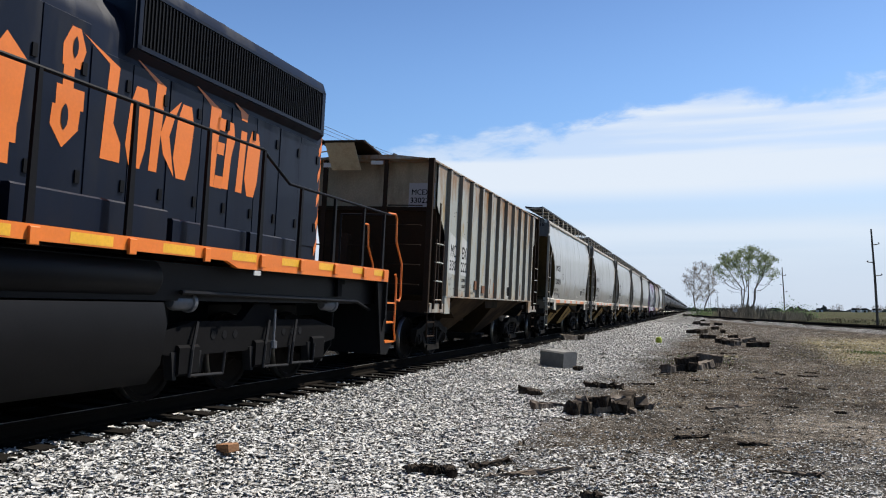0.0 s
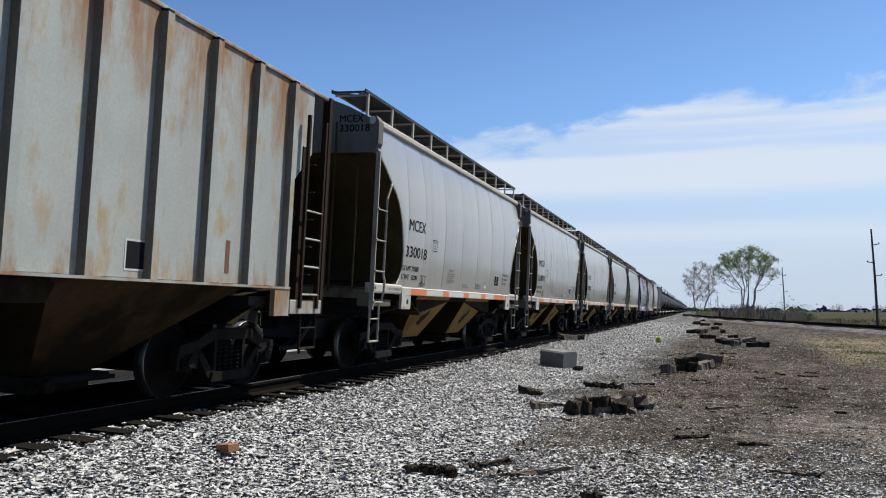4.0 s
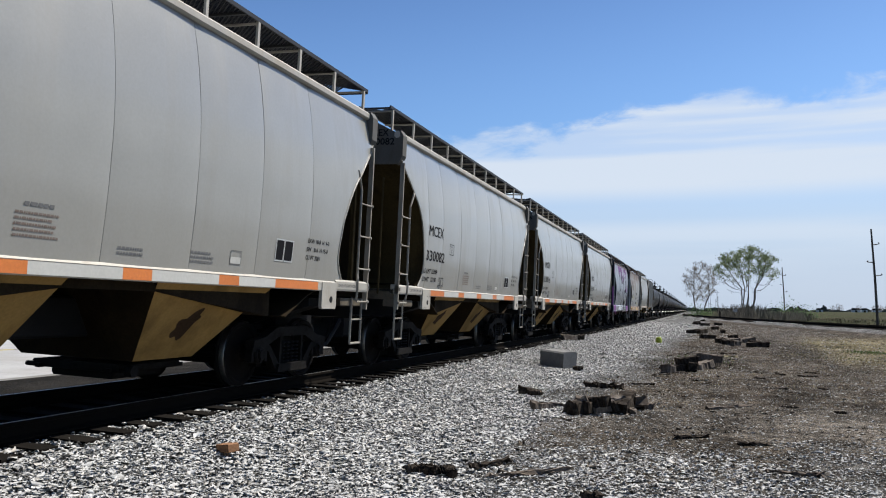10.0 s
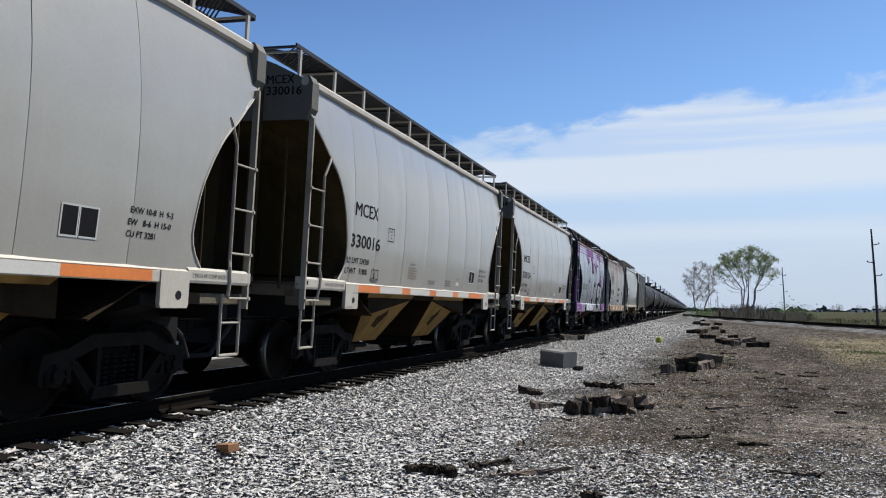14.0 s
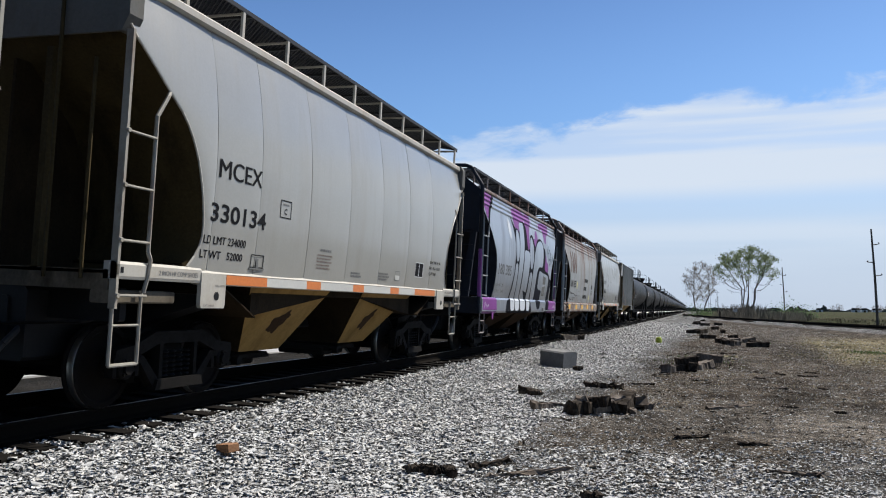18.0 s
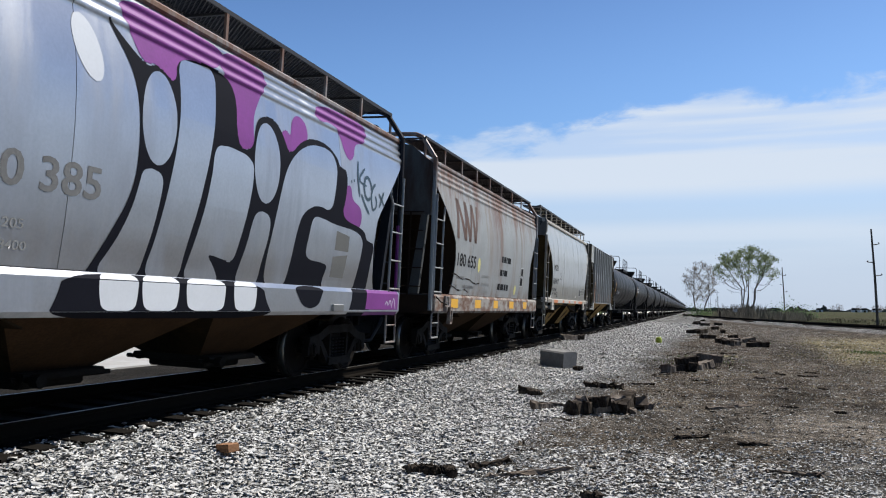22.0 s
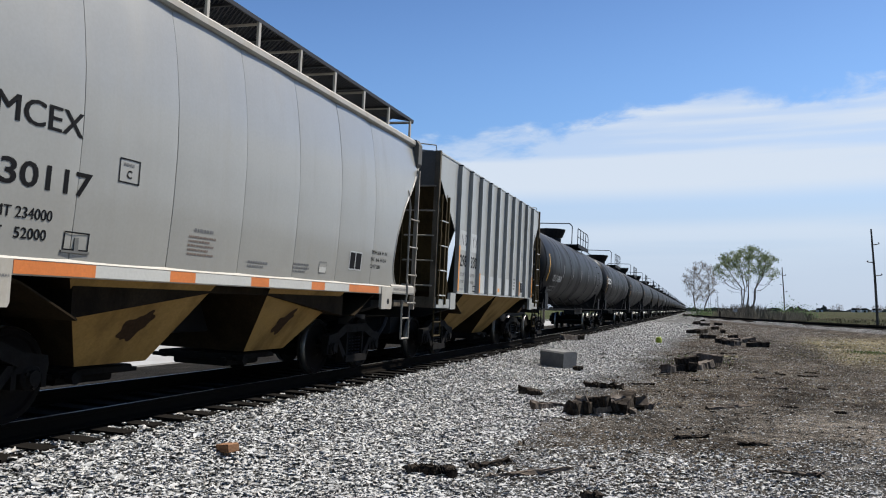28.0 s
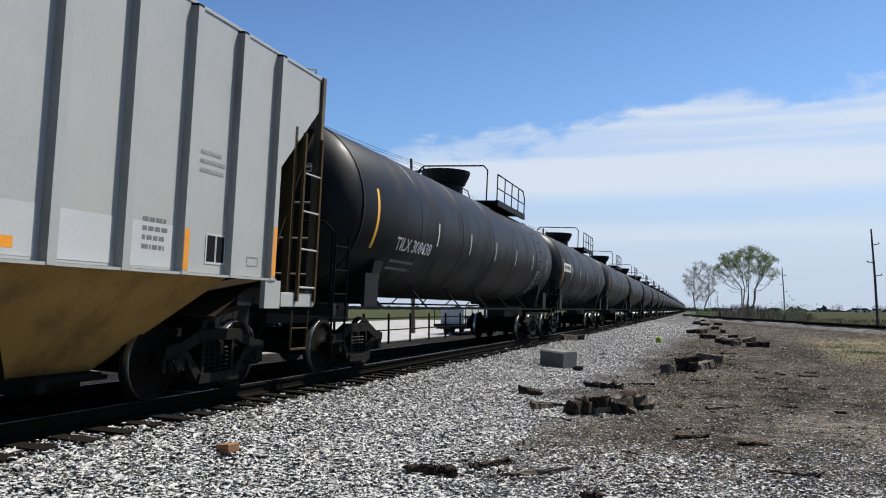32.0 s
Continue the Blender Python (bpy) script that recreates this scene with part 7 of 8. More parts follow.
    mark([(-8.32, 2.52), (-8.25, 2.40), (-7.98, 2.40), (-7.85, 2.58), (-7.77, 3.54), (-7.88, 3.56), (-7.92, 3.48), (-8.02, 3.60), (-8.14, 3.46), (-8.18, 3.0), (-8.10, 2.84), (-8.02, 2.86), (-8.04, 2.62), (-8.16, 2.60), (-8.18, 2.68)])
    mark([(-7.40, 2.70), (-7.30, 2.67), (-7.22, 2.78), (-7.19, 2.69), (-7.06, 2.68), (-7.13, 2.98), (-7.02, 3.26), (-7.12, 3.30), (-7.18, 3.20), (-7.22, 3.36), (-7.07, 3.58), (-7.06, 3.78), (-7.15, 3.90), (-7.27, 3.90), (-7.36, 3.78), (-7.38, 3.58), (-7.34, 3.38), (-7.45, 3.08), (-7.47, 2.84)])
    for y, z, ry, rz in ((-7.21, 3.70, .035, .11), (-7.29, 2.98, .045, .13)):
        decal(car, oval(y, z, ry, rz, .02), face, .03, "loco_navy", "painted_shape")
    flagged(-6.78, .13, foot=.16)
    block(-6.42, -6.08)
    flagged(-6.02, .14)
    mark([(-5.85, 3.12), (-5.72, 2.68), (-5.57, 2.66), (-5.70, 3.16), (-5.50, 3.58), (-5.66, 3.57), (-5.82, 3.24)])
    block(-5.60, -5.26)
    flagged(-4.96, .20, tip=.32)
    for z in (2.66, 3.10, 3.42):
        mark([(-4.76, z), (-4.58, z), (-4.56, z + .16), (-4.74, z + .16)])
    mark([(-4.58, 2.67), (-4.44, 2.67), (-4.38, 3.32), (-4.22, 3.40), (-4.20, 3.56), (-4.32, 3.55), (-4.36, 3.48), (-4.38, 3.57), (-4.50, 3.57)])
    mark([(-4.26, 2.67), (-4.11, 2.67), (-4.05, 3.52), (-4.19, 3.52)])
    mark([(-4.20, 3.66), (-4.06, 3.66), (-4.04, 3.84), (-4.20, 3.84), (-4.44, 3.88), (-4.18, 3.74)])
    block(-4.06, -3.72)
    # orange chevrons on the rear corner of the hood
    for k in range(5):
        z = 1.95 + k * .40
        mark([(-1.92, z), (-1.83, z + .08), (-1.83, z + .30), (-1.92, z + .22)])
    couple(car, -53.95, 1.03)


locomotive()


# ---- loose things on the ground ----
def stone_material():
    m = material("stone", (0.385, 0.392, 0.392), 0.9, grain=40, vary=0.12, bump=0.3, spec=0.04)
    n, l = m.node_tree.nodes, m.node_tree.links
    geo = n.new("ShaderNodeNewGeometry")
    ramp = n.new("ShaderNodeValToRGB")
    e = ramp.color_ramp.elements
    e[0].position, e[0].color = 0.0, (0.30, 0.298, 0.292, 1)
    e[1].position, e[1].color = 1.0, (0.47, 0.467, 0.457, 1)
    for pos, c in ((0.12, (0.34, 0.338, 0.33, 1)), (0.55, (0.455, 0.452, 0.44, 1)), (0.72, (0.42, 0.395, 0.36, 1)), (0.76, (0.44, 0.437, 0.427, 1))):
        k = e.new(pos)
        k.color = c
    l.new(geo.outputs["Random Per Island"], ramp.inputs[0])
    b = n["Principled BSDF"]
    old = b.inputs["Base Color"].links[0].from_node
    l.new(ramp.outputs[0], old.inputs["A"])
    return m


def scatter(name, pts, seed, key, label, category, flat=(.5, .95)):
    """Many small angular stones in one mesh; pts holds (x, y, z, radius)."""
    rnd = np.random.RandomState(seed)
    cube = np.array([(x, y, z) for x in (-1, 1) for y in (-1, 1) for z in (-1, 1)], float) * .72
    faces = np.array([(0, 1, 3, 2), (4, 6, 7, 5), (0, 4, 5, 1), (2, 3, 7, 6), (0, 2, 6, 4), (1, 5, 7, 3)])
    shapes = []
    for _ in range(24):
        q = cube * (1 + rnd.uniform(-.45, .35, (8, 1))) + rnd.uniform(-.28, .28, (8, 3))
        e = [Euler(rnd.uniform(0, 6.28, 3)).to_matrix() @ Vector(v) for v in q]
        shapes.append(np.array(e))
    k = len(pts)
    V = np.empty((k, 8, 3), np.float32)
    for i, (x, y, z, r) in enumerate(pts):
        a = rnd.uniform(0, 6.283)
        c, s = math.cos(a), math.sin(a)
        v = shapes[i % 24] * (r * rnd.uniform(.8, 1.5), r, r * rnd.uniform(*flat))
        V[i, :, 0] = x + v[:, 0] * c - v[:, 1] * s
        V[i, :, 1] = y + v[:, 0] * s + v[:, 1] * c
        V[i, :, 2] = z + v[:, 2]
    F = (faces[None] + (np.arange(k) * 8)[:, None, None]).reshape(-1)
    me = bpy.data.meshes.new(name)
    me.vertices.add(k * 8)
    me.vertices.foreach_set("co", V.reshape(-1))
    me.loops.add(k * 24)
    me.loops.foreach_set("vertex_index", F.astype(np.int32))
    me.polygons.add(k * 6)
    me.polygons.foreach_set("loop_start", np.arange(0, k * 24, 4, dtype=np.int32))
    me.polygons.foreach_set("use_smooth", np.ones(k * 6, bool))
    me.update(calc_edges=True)
    me.materials.append(MAT[key])
    tagged(new(name, me), label, category, kind="stuff")


def stones():
    """Crushed stone of the ballast, the loose gravel near the camera, and clods of earth."""
    rnd = np.random.RandomState(5)
    pts = []
    while len(pts) < 150000:
        y = math.exp(rnd.uniform(math.log(4.0), math.log(105.0)))
        x = rnd.uniform(max(-6.2, -0.95 * y - 1), min(9.0, 0.22 * y + 0.8))
        w = noise.noise((x * .5, y * .4, 1.7)) * 1.3
        edge = x + w + 2.5 - .028 * max(0.0, y - 12)
        gravel = edge < 0 or (y > 40 and abs(x - siding_x(y)) < 2.2)
        near = y < 9.5 + 2 * w
        # thinning out over the bare ground
        p = 1.0 if gravel else max(.13, .85 - edge * .55, .80 - .16 * max(0.0, y - 7.5 - 1.5 * w))
        if x > 0.8 and 8.0 < y < 11.5 and x + y * .1 > 1.9:
            p = max(p, .6)
        if x < TRACK + 1.3:
            p *= .25
        if rnd.uniform() > p:
            continue
        r = 0.0225 * math.exp(rnd.normal(0, .28)) * (1.0 + max(0.0, min(y, 70) - 14) * .013) * (1.0 if gravel else .82 if near else .62)
        if not gravel and rnd.uniform() < .3:
            r *= .6
        pts.append((x, y, ground_z(x, y) + r * rnd.uniform(.1, .55), r))
    MAT["stone"] = stone_material()
    scatter("gravel", pts, 6, "stone", "loose crushed grey stone of the ballast", "gravel", (.30, .62))
    mat("earth_clod", (0.12, 0.098, 0.076), 0.95, grain=40, vary=0.4, bump=0.4, spec=0.1)
    pts = []
    while len(pts) < 14000:
        y = math.exp(rnd.uniform(math.log(8.0), math.log(60.0)))
        x = rnd.uniform(-2.8, 0.2 * y + 0.8)
        if noise.noise((x * .9, y * .6, 5.2)) + rnd.uniform(-.5, .35) < 0:
            continue
        r = 0.012 * math.exp(rnd.normal(0, .5)) * (1 + max(0.0, y - 14) * .015)
        pts.append((x, y, ground_z(x, y) + r * .1, r))
    scatter("earth_clods", pts, 7, "earth_clod", "brown clods of bare earth between the tracks", "earth", (.3, .7))


stones()


def timber(length, w, h, seed, rough=.02):
    """A worn length of squared timber with ragged ends, along x."""
    rnd = random.Random(seed)
    rows = []
    k = 9
    for i in range(k + 1):
        u = i / k
        x = (u - .5) * length
        end = i in (0, k)
        row = []
        for (a, b) in ((-.5, -.42), (-.42, -.5), (.42, -.5), (.5, -.42), (.5, .42), (.42, .5), (0, .5), (-.42, .5), (-.5, .42)):
            j = rough * (1.5 if end else .9)
            row.append((x + rnd.uniform(-j, j) * (.9 if end else .5), a * w + rnd.uniform(-j, j) * .6, h / 2 + b * h + rnd.uniform(-j, j) * .5))
        rows.append(row)
    s = Shape().grid(rows, close=True)
    n = len(rows[0])
    s.f.append(tuple(range(n)))
    s.f.append(tuple(range(k * n, k * n + n))[::-1])
    return s


def lay(name, x, y, length, w, h, turn, seed, label, category, key="creosote", tilt=0.0, lift=0.0, group="", roll=0.0, rough=.038):
    solid(name, timber(length, w, h, seed, rough), key, label, category, group, m=pose(x, y, ground_z(x, y) - .015 + lift, roll, tilt, turn))


def debris():
    g1, g2, g3 = "broken sleepers by the track", "second heap of old sleepers", "far row of old sleepers"
    dark = "broken blackened railway sleeper lying on gravel"
    grey = "split weathered grey sleeper piece lying on gravel"
    # nearest heap
    lay("railway_sleeper", -1.82, 13.15, .62, .24, .20, 62, 1, dark, "railway sleeper", "creosote", 6, 0, g1)
    lay("railway_sleeper", -1.52, 13.55, .75, .25, .20, 48, 2, grey, "railway sleeper", "old_wood", -8, .03, g1)
    lay("railway_sleeper", -1.22, 13.85, .70, .24, .22, 80, 3, dark, "railway sleeper", "creosote", -14, .05, g1)
    lay("railway_sleeper", -1.06, 14.25, .55, .20, .16, 110, 4, grey, "railway sleeper", "old_wood", 18, .02, g1)
    lay("railway_sleeper", -1.62, 14.1, .9, .22, .14, 25, 5, grey, "railway sleeper", "old_wood", 5, .05, g1)
    lay("wood_plank", -2.22, 13.75, .75, .09, .05, 12, 6, "thin pale split plank beside the broken sleepers", "plank", "old_wood", 3, .02)
    lay("log", -2.52, 13.3, .34, .14, .12, 50, 7, "short pale grey log end on gravel", "log", "old_wood", 8, 0)
    lay("wood_chunk", -3.05, 15.1, .40, .2, .13, -20, 8, "dark rotten chunk of wood on gravel", "wood", "creosote", 10, 0)
    for i in range(5):
        lay("wood_chunk", -2.25 + .14 * i, 17.6 + .25 * (i % 2), .30, .12, .10, 40 * i, 20 + i, "dark rotten chunk of wood on gravel", "wood", "creosote", 12, 0)
    rnd = random.Random(3)
    for i in range(11):
        x, y = -1.75 + .075 * i + rnd.uniform(-.1, .1), 13.25 + .09 * i + rnd.uniform(-.3, .2)
        lay("wood_chunk", x, y, rnd.uniform(.16, .38), rnd.uniform(.07, .16), rnd.uniform(.08, .2), rnd.uniform(0, 180), 300 + i, "splintered chunk of an old sleeper", "wood", "creosote" if i % 2 else "old_wood", rnd.uniform(-25, 25), rnd.uniform(0, .14), rough=.03)
    # middle heap
    for i, (x, y, ln, tn, lf) in enumerate(((-.85, 23.0, .55, 70, 0), (-.55, 23.4, .8, 40, 0), (-.25, 23.6, .7, 95, .02), (0.05, 24.6, .8, 60, 0), (.32, 25.6, .75, 75, 0), (-.35, 23.5, .55, 20, .20), (.2, 25.2, .7, 10, .2))):
        lay("railway_sleeper", x, y, ln, .26, .22, tn, 40 + i, dark if i % 3 else grey, "railway sleeper", "creosote" if i % 3 else "old_wood", (-1) ** i * 7, lf, g2)
    lay("wood_plank", .78, 30.9, .9, .12, .05, 15, 55, "thin yellowish plank on bare ground", "plank", "dry_grass")
    # far row, thinning out towards the junction
    rnd = random.Random(12)
    for i in range(12):
        y = 42 + rnd.uniform(-2, 10)
        x = rnd.uniform(.2, 3.4)
        lay("railway_sleeper", x, y, rnd.uniform(.5, 1.0), .28, .25, rnd.uniform(0, 180), 60 + i, dark if i % 2 else grey, "railway sleeper", "creosote" if i % 2 else "old_wood", rnd.uniform(-8, 8), 0, g3)
    for i in range(9):
        y = 62 + rnd.uniform(0, 75)
        x = rnd.uniform(-.6, 2.0)
        lay("railway_sleeper", x, y, rnd.uniform(.6, 1.2), .3, .3, rnd.uniform(0, 180), 80 + i, dark, "railway sleeper", "creosote", rnd.uniform(-6, 6), 0, g3)
    for i in range(16):
        y = 72 + i * 3.3 + rnd.uniform(-1, 1)
        x = siding_x(y) + 2.6 + rnd.uniform(0, 1.6)
        lay("railway_sleeper", x, y, rnd.uniform(1.0, 2.4), .3, .35, rnd.uniform(0, 180), 110 + i, dark, "railway sleeper", "creosote" if i % 3 else "old_wood", rnd.uniform(-6, 6), 0, "old sleepers beyond the side track")
    # beside the main track
    lay("railway_sleeper", -5.62, 36.3, .9, .28, .24, 60, 140, grey, "railway sleeper", "old_wood", 3, 0)
    lay("railway_sleeper", -5.35, 36.9, .7, .26, .20, 10, 141, dark, "railway sleeper", "creosote", -4, .05)
    # concrete block
    b = solid("concrete_block", timber(.86, .55, .52, 150, .008), "concrete", "rough pale grey concrete block on gravel", "concrete block", m=pose(-3.82, 22.7, ground_z(-3.82, 22.7) - .04, 0, 4, -32))
    lay("stone", -3.12, 21.7, .24, .18, .14, 30, 151, "dark loose stone beside the concrete block", "stone", "creosote")
    # brick
    br = Shape().box(-.125, .125, -.06, .06, 0, .085, c=.008)
    solid("brick", br, "brick_red", "broken orange-red brick lying on gravel", "brick", m=pose(-4.62, 7.35, ground_z(-4.62, 7.35) + .035, 4, -7, -28))
    # yellow-green cup
    solid("plastic_jug", Shape().turn([(0, 0), (0, .13), (.05, .16), (.22, .15), (.30, .10), (.30, 0)], (0, 0, 0), "z", 14), "lime_plastic", "small yellow-green plastic jug on gravel", "jug", m=pose(-2.03, 42.5, ground_z(-2.03, 42.5), 8, 0, 0), smooth=40)
    # sticks and branches
    st = "thin dry stick lying on gravel"
    lay("stick", -1.65, 8.12, .95, .035, .03, 43, 160, st, "stick", "old_wood", 0, .03)
    lay("stick", -2.10, 8.30, .75, .05, .04, 74, 161, "short dark branch lying on gravel", "stick", "creosote", 3, .04)
    lay("stick", -.15, 11.3, .45, .04, .03, 30, 162, st, "stick", "creosote", 0, .02)
    lay("stick", .62, 11.05, .35, .04, .03, 10, 163, st, "stick", "creosote", 0, .02)
    lay("stick", .45, 14.95, .95, .04, .03, 42, 164, st, "stick", "old_wood", 0, .02)
    lay("stick", .9, 9.2, .5, .02, .02, 0, 166, st, "stick", "old_wood", 0, .03)
    for i in range(7):
        lay("stone", -2.75 + .07 * i, 7.65 + .05 * (i % 3), .10, .08, .09, 50 * i, 170 + i, "dark coarse stone in the gravel", "stone", "creosote", 10, .01)
    lay("stone", -.95, 7.35, .14, .1, .07, 20, 180, "dark coarse stone in the gravel", "stone", "creosote")
    # rough strewn scraps between the tracks
    for i in range(26):
        x, y = rnd.uniform(-2.2, 3.0), rnd.uniform(12, 34)
        lay("wood_scrap", x, y, rnd.uniform(.12, .5), rnd.uniform(.03, .08), .03, rnd.uniform(0, 180), 200 + i, "small dark scrap of wood on bare ground", "wood", "creosote" if i % 2 else "old_wood", 0, .012, "scraps of wood on the ground")


debris()


def blades(name, spots, height, key, label, category, seed, width=.012):
    """Tufts of grass: bent thin blades, one mesh."""
    rnd = random.Random(seed)
    s = Shape()
    for x, y, k, spread in spots:
        for _ in range(k):
            a, b = x + rnd.gauss(0, spread), y + rnd.gauss(0, spread)
            z = ground_z(a, b) - .02
            h = height * rnd.uniform(.4, 1.1)
            t = rnd.uniform(0, math.tau)
            w = width * rnd.uniform(.6, 1.4)
            dx, dy = math.cos(t), math.sin(t)
            ben = h * rnd.uniform(.2, .7)
            s.v += [(a - dy * w, b + dx * w, z), (a + dy * w, b - dx * w, z), (a + dx * ben * .4 + dy * w * .6, b + dy * ben * .4 - dx * w * .6, z + h * .6),
                    (a + dx * ben * .4 - dy * w * .6, b + dy * ben * .4 + dx * w * .6, z + h * .6), (a + dx * ben, b + dy * ben, z + h)]
            o = len(s.v) - 5
            s.f += [(o, o + 1, o + 2, o + 3), (o + 3, o + 2, o + 4)]
    me = bpy.data.meshes.new(name)
    me.from_pydata(s.v, [], s.f)
    me.materials.append(MAT[key])
    tagged(new(name, me), label, category, kind="stuff")


def grasses():
    rnd = random.Random(31)
    blades("dry_grass", [(3.0 + (y - 30) * .12 + rnd.uniform(0, 5.0), y, 22, .5) for y in [rnd.uniform(30, 46) for _ in range(120)]], .07, "dry_grass", "short dry straw-coloured grass beside the side track", "grass", 1, .02)
    blades("green_grass", [(6.7 + rnd.gauss(0, .35), 36.5 + rnd.gauss(0, .6), 40, .25) for _ in range(16)] + [(rnd.uniform(2.5, 8), rnd.uniform(30, 50), 12, .3) for _ in range(25)], .09, "green_grass", "fresh green tufts among the dry grass", "grass", 2, .013)
    blades("field_stubble", [(siding_x(y) + rnd.uniform(4, 26), y, 26, .9) for y in [60 + 1.1 * i for i in range(110)]], .5, "brown_weeds", "tall brown weeds beyond the side track", "weeds", 3, .03)
    blades("sparse_straw", [(rnd.uniform(-2.5, 5.0), rnd.uniform(13, 30), 9, .35) for _ in range(170)], .07, "dry_grass", "sparse short straw on the bare ground", "grass", 6, .008)
    blades("verge_weeds", [(rnd.uniform(-1.5, 1.0), rnd.uniform(24, 31), 14, .3) for _ in range(16)], .12, "green_grass", "sparse weeds on the bare ground", "weeds", 4, .010)


grasses()


# ---- trees, shrubs and distance ----
def tree(name, x, y, stems, crown, label, leaf_key, leaves, leaf_size, twig, seed, leaf_from, buds=420):
    """A tree whose limbs grow from the foot towards points strewn through the crown (x, z, half width, half height)."""
    rnd = random.Random(seed)
    t = thing(name, label, "tree", m=pose(x, y, ground_z(x, y) - .1))
    goals = []
    cx, cz, hw, hh = crown
    while len(goals) < buds:
        u, v, w = (rnd.uniform(-1, 1) for _ in range(3))
        k = u * u + v * v + w * w
        lump = noise.noise((u * 2.2 + seed, v * 2.2, w * 2.2))
        if k > 1 + .3 * lump or (k < .2 and rnd.random() < .6):
            continue
        goals.append((cx + u * hw, v * hw * .8, cz + w * hh))
    goals = np.array(goals)
    pos, par = [], []
    for i in range(stems):
        u = (i - (stems - 1) / 2) / max(1, stems - 1) if stems > 1 else 0.0
        p, last = Vector((u * 1.1, rnd.gauss(0, .25), 0)), -1
        d = Vector((u * .55 + rnd.gauss(0, .05), rnd.gauss(0, .12), 1)).normalized()
        for _ in range(int((cz - hh * .55) / .45)):
            pos.append(p.copy())
            par.append(last)
            last = len(pos) - 1
            d = (d + Vector((rnd.gauss(0, .07), rnd.gauss(0, .07), .02))).normalized()
            p = p + d * .45
    P = np.array([tuple(p) for p in pos])
    alive = np.ones(len(goals), bool)
    for _ in range(70):
        g = goals[alive]
        if not len(g):
            break
        d2 = ((g[:, None] - P[None]) ** 2).sum(2)
        near = d2.argmin(1)
        fresh = []
        for i in set(near.tolist()):
            v = g[near == i] - P[i]
            v = (v / np.linalg.norm(v, axis=1)[:, None]).sum(0)
            v += np.array([rnd.gauss(0, .25), rnd.gauss(0, .25), rnd.gauss(.1, .25)])
            ln = np.linalg.norm(v)
            if ln > 1e-3:
                fresh.append((P[i] + v / ln * .42, i))
        for q, i in fresh:
            par.append(i)
        P = np.vstack([P, np.array([q for q, i in fresh])])
        d2 = ((goals[:, None] - P[None, -len(fresh):]) ** 2).sum(2).min(1)
        alive &= d2 > .55 ** 2
    load = np.ones(len(P)) * .00016
    for i in range(len(P) - 1, -1, -1):
        if par[i] >= 0:
            load[par[i]] += load[i]
    wood = Shape()
    for i in range(len(P)):
        j = par[i]
        if j >= 0:
            r0, r1 = min(.24, load[j] ** .5 * .7), min(.24, load[i] ** .5 * .7)
            r0 = min(r0, r1 * 1.35)
            wood.tube(P[j], P[i], max(r0, twig), max(r1, twig), 6 if r0 > .06 else 3)
    me = bpy.data.meshes.new("trunk")
    me.from_pydata([tuple(v) for v in wood.v], [], wood.f)
    part("trunk", me, "bark", t, "dark trunk with forking limbs")
    thin = [i for i in range(len(P)) if load[i] < .003]
    s = Shape()
    for _ in range(leaves):
        c = Vector(P[rnd.choice(thin)]) + Vector((rnd.gauss(0, .28), rnd.gauss(0, .28), rnd.gauss(0, .24)))
        if c.z < cz + hh * (leaf_from + rnd.uniform(-.5, .5)):
            continue
        a = Vector((rnd.gauss(0, 1), rnd.gauss(0, 1), rnd.gauss(0, 1) + (.6 if leaf_key == "bare_twig" else 0))).normalized()
        b = a.orthogonal().normalized()
        k = leaf_size * rnd.uniform(.5, 1.3)
        w = k * (.45 if leaf_key != "bare_twig" else .07)
        o = len(s.v)
        s.v += [c - a * k, c + b * w, c + a * k, c - b * w]
        s.f.append((o, o + 1, o + 2, o + 3))
    me = bpy.data.meshes.new("crown")
    me.from_pydata([tuple(v) for v in s.v], [], s.f)
    part("crown", me, leaf_key, t, "thin crown of small spring leaves" if leaf_key == "spring_leaf" else "bare fine twigs")


tree("tree", 8.5, 170, 6, (.1, 9.6, 6.4, 4.9), "tall many-stemmed tree with thin fresh green leaves", "spring_leaf", 19000, .155, .026, 3, .0, 520)
tree("tree", .06, 205, 2, (.05, 8.6, 4.2, 4.9), "nearly leafless tree with fine pale twigs", "bare_twig", 5200, .34, .026, 7, -1.6, 420)


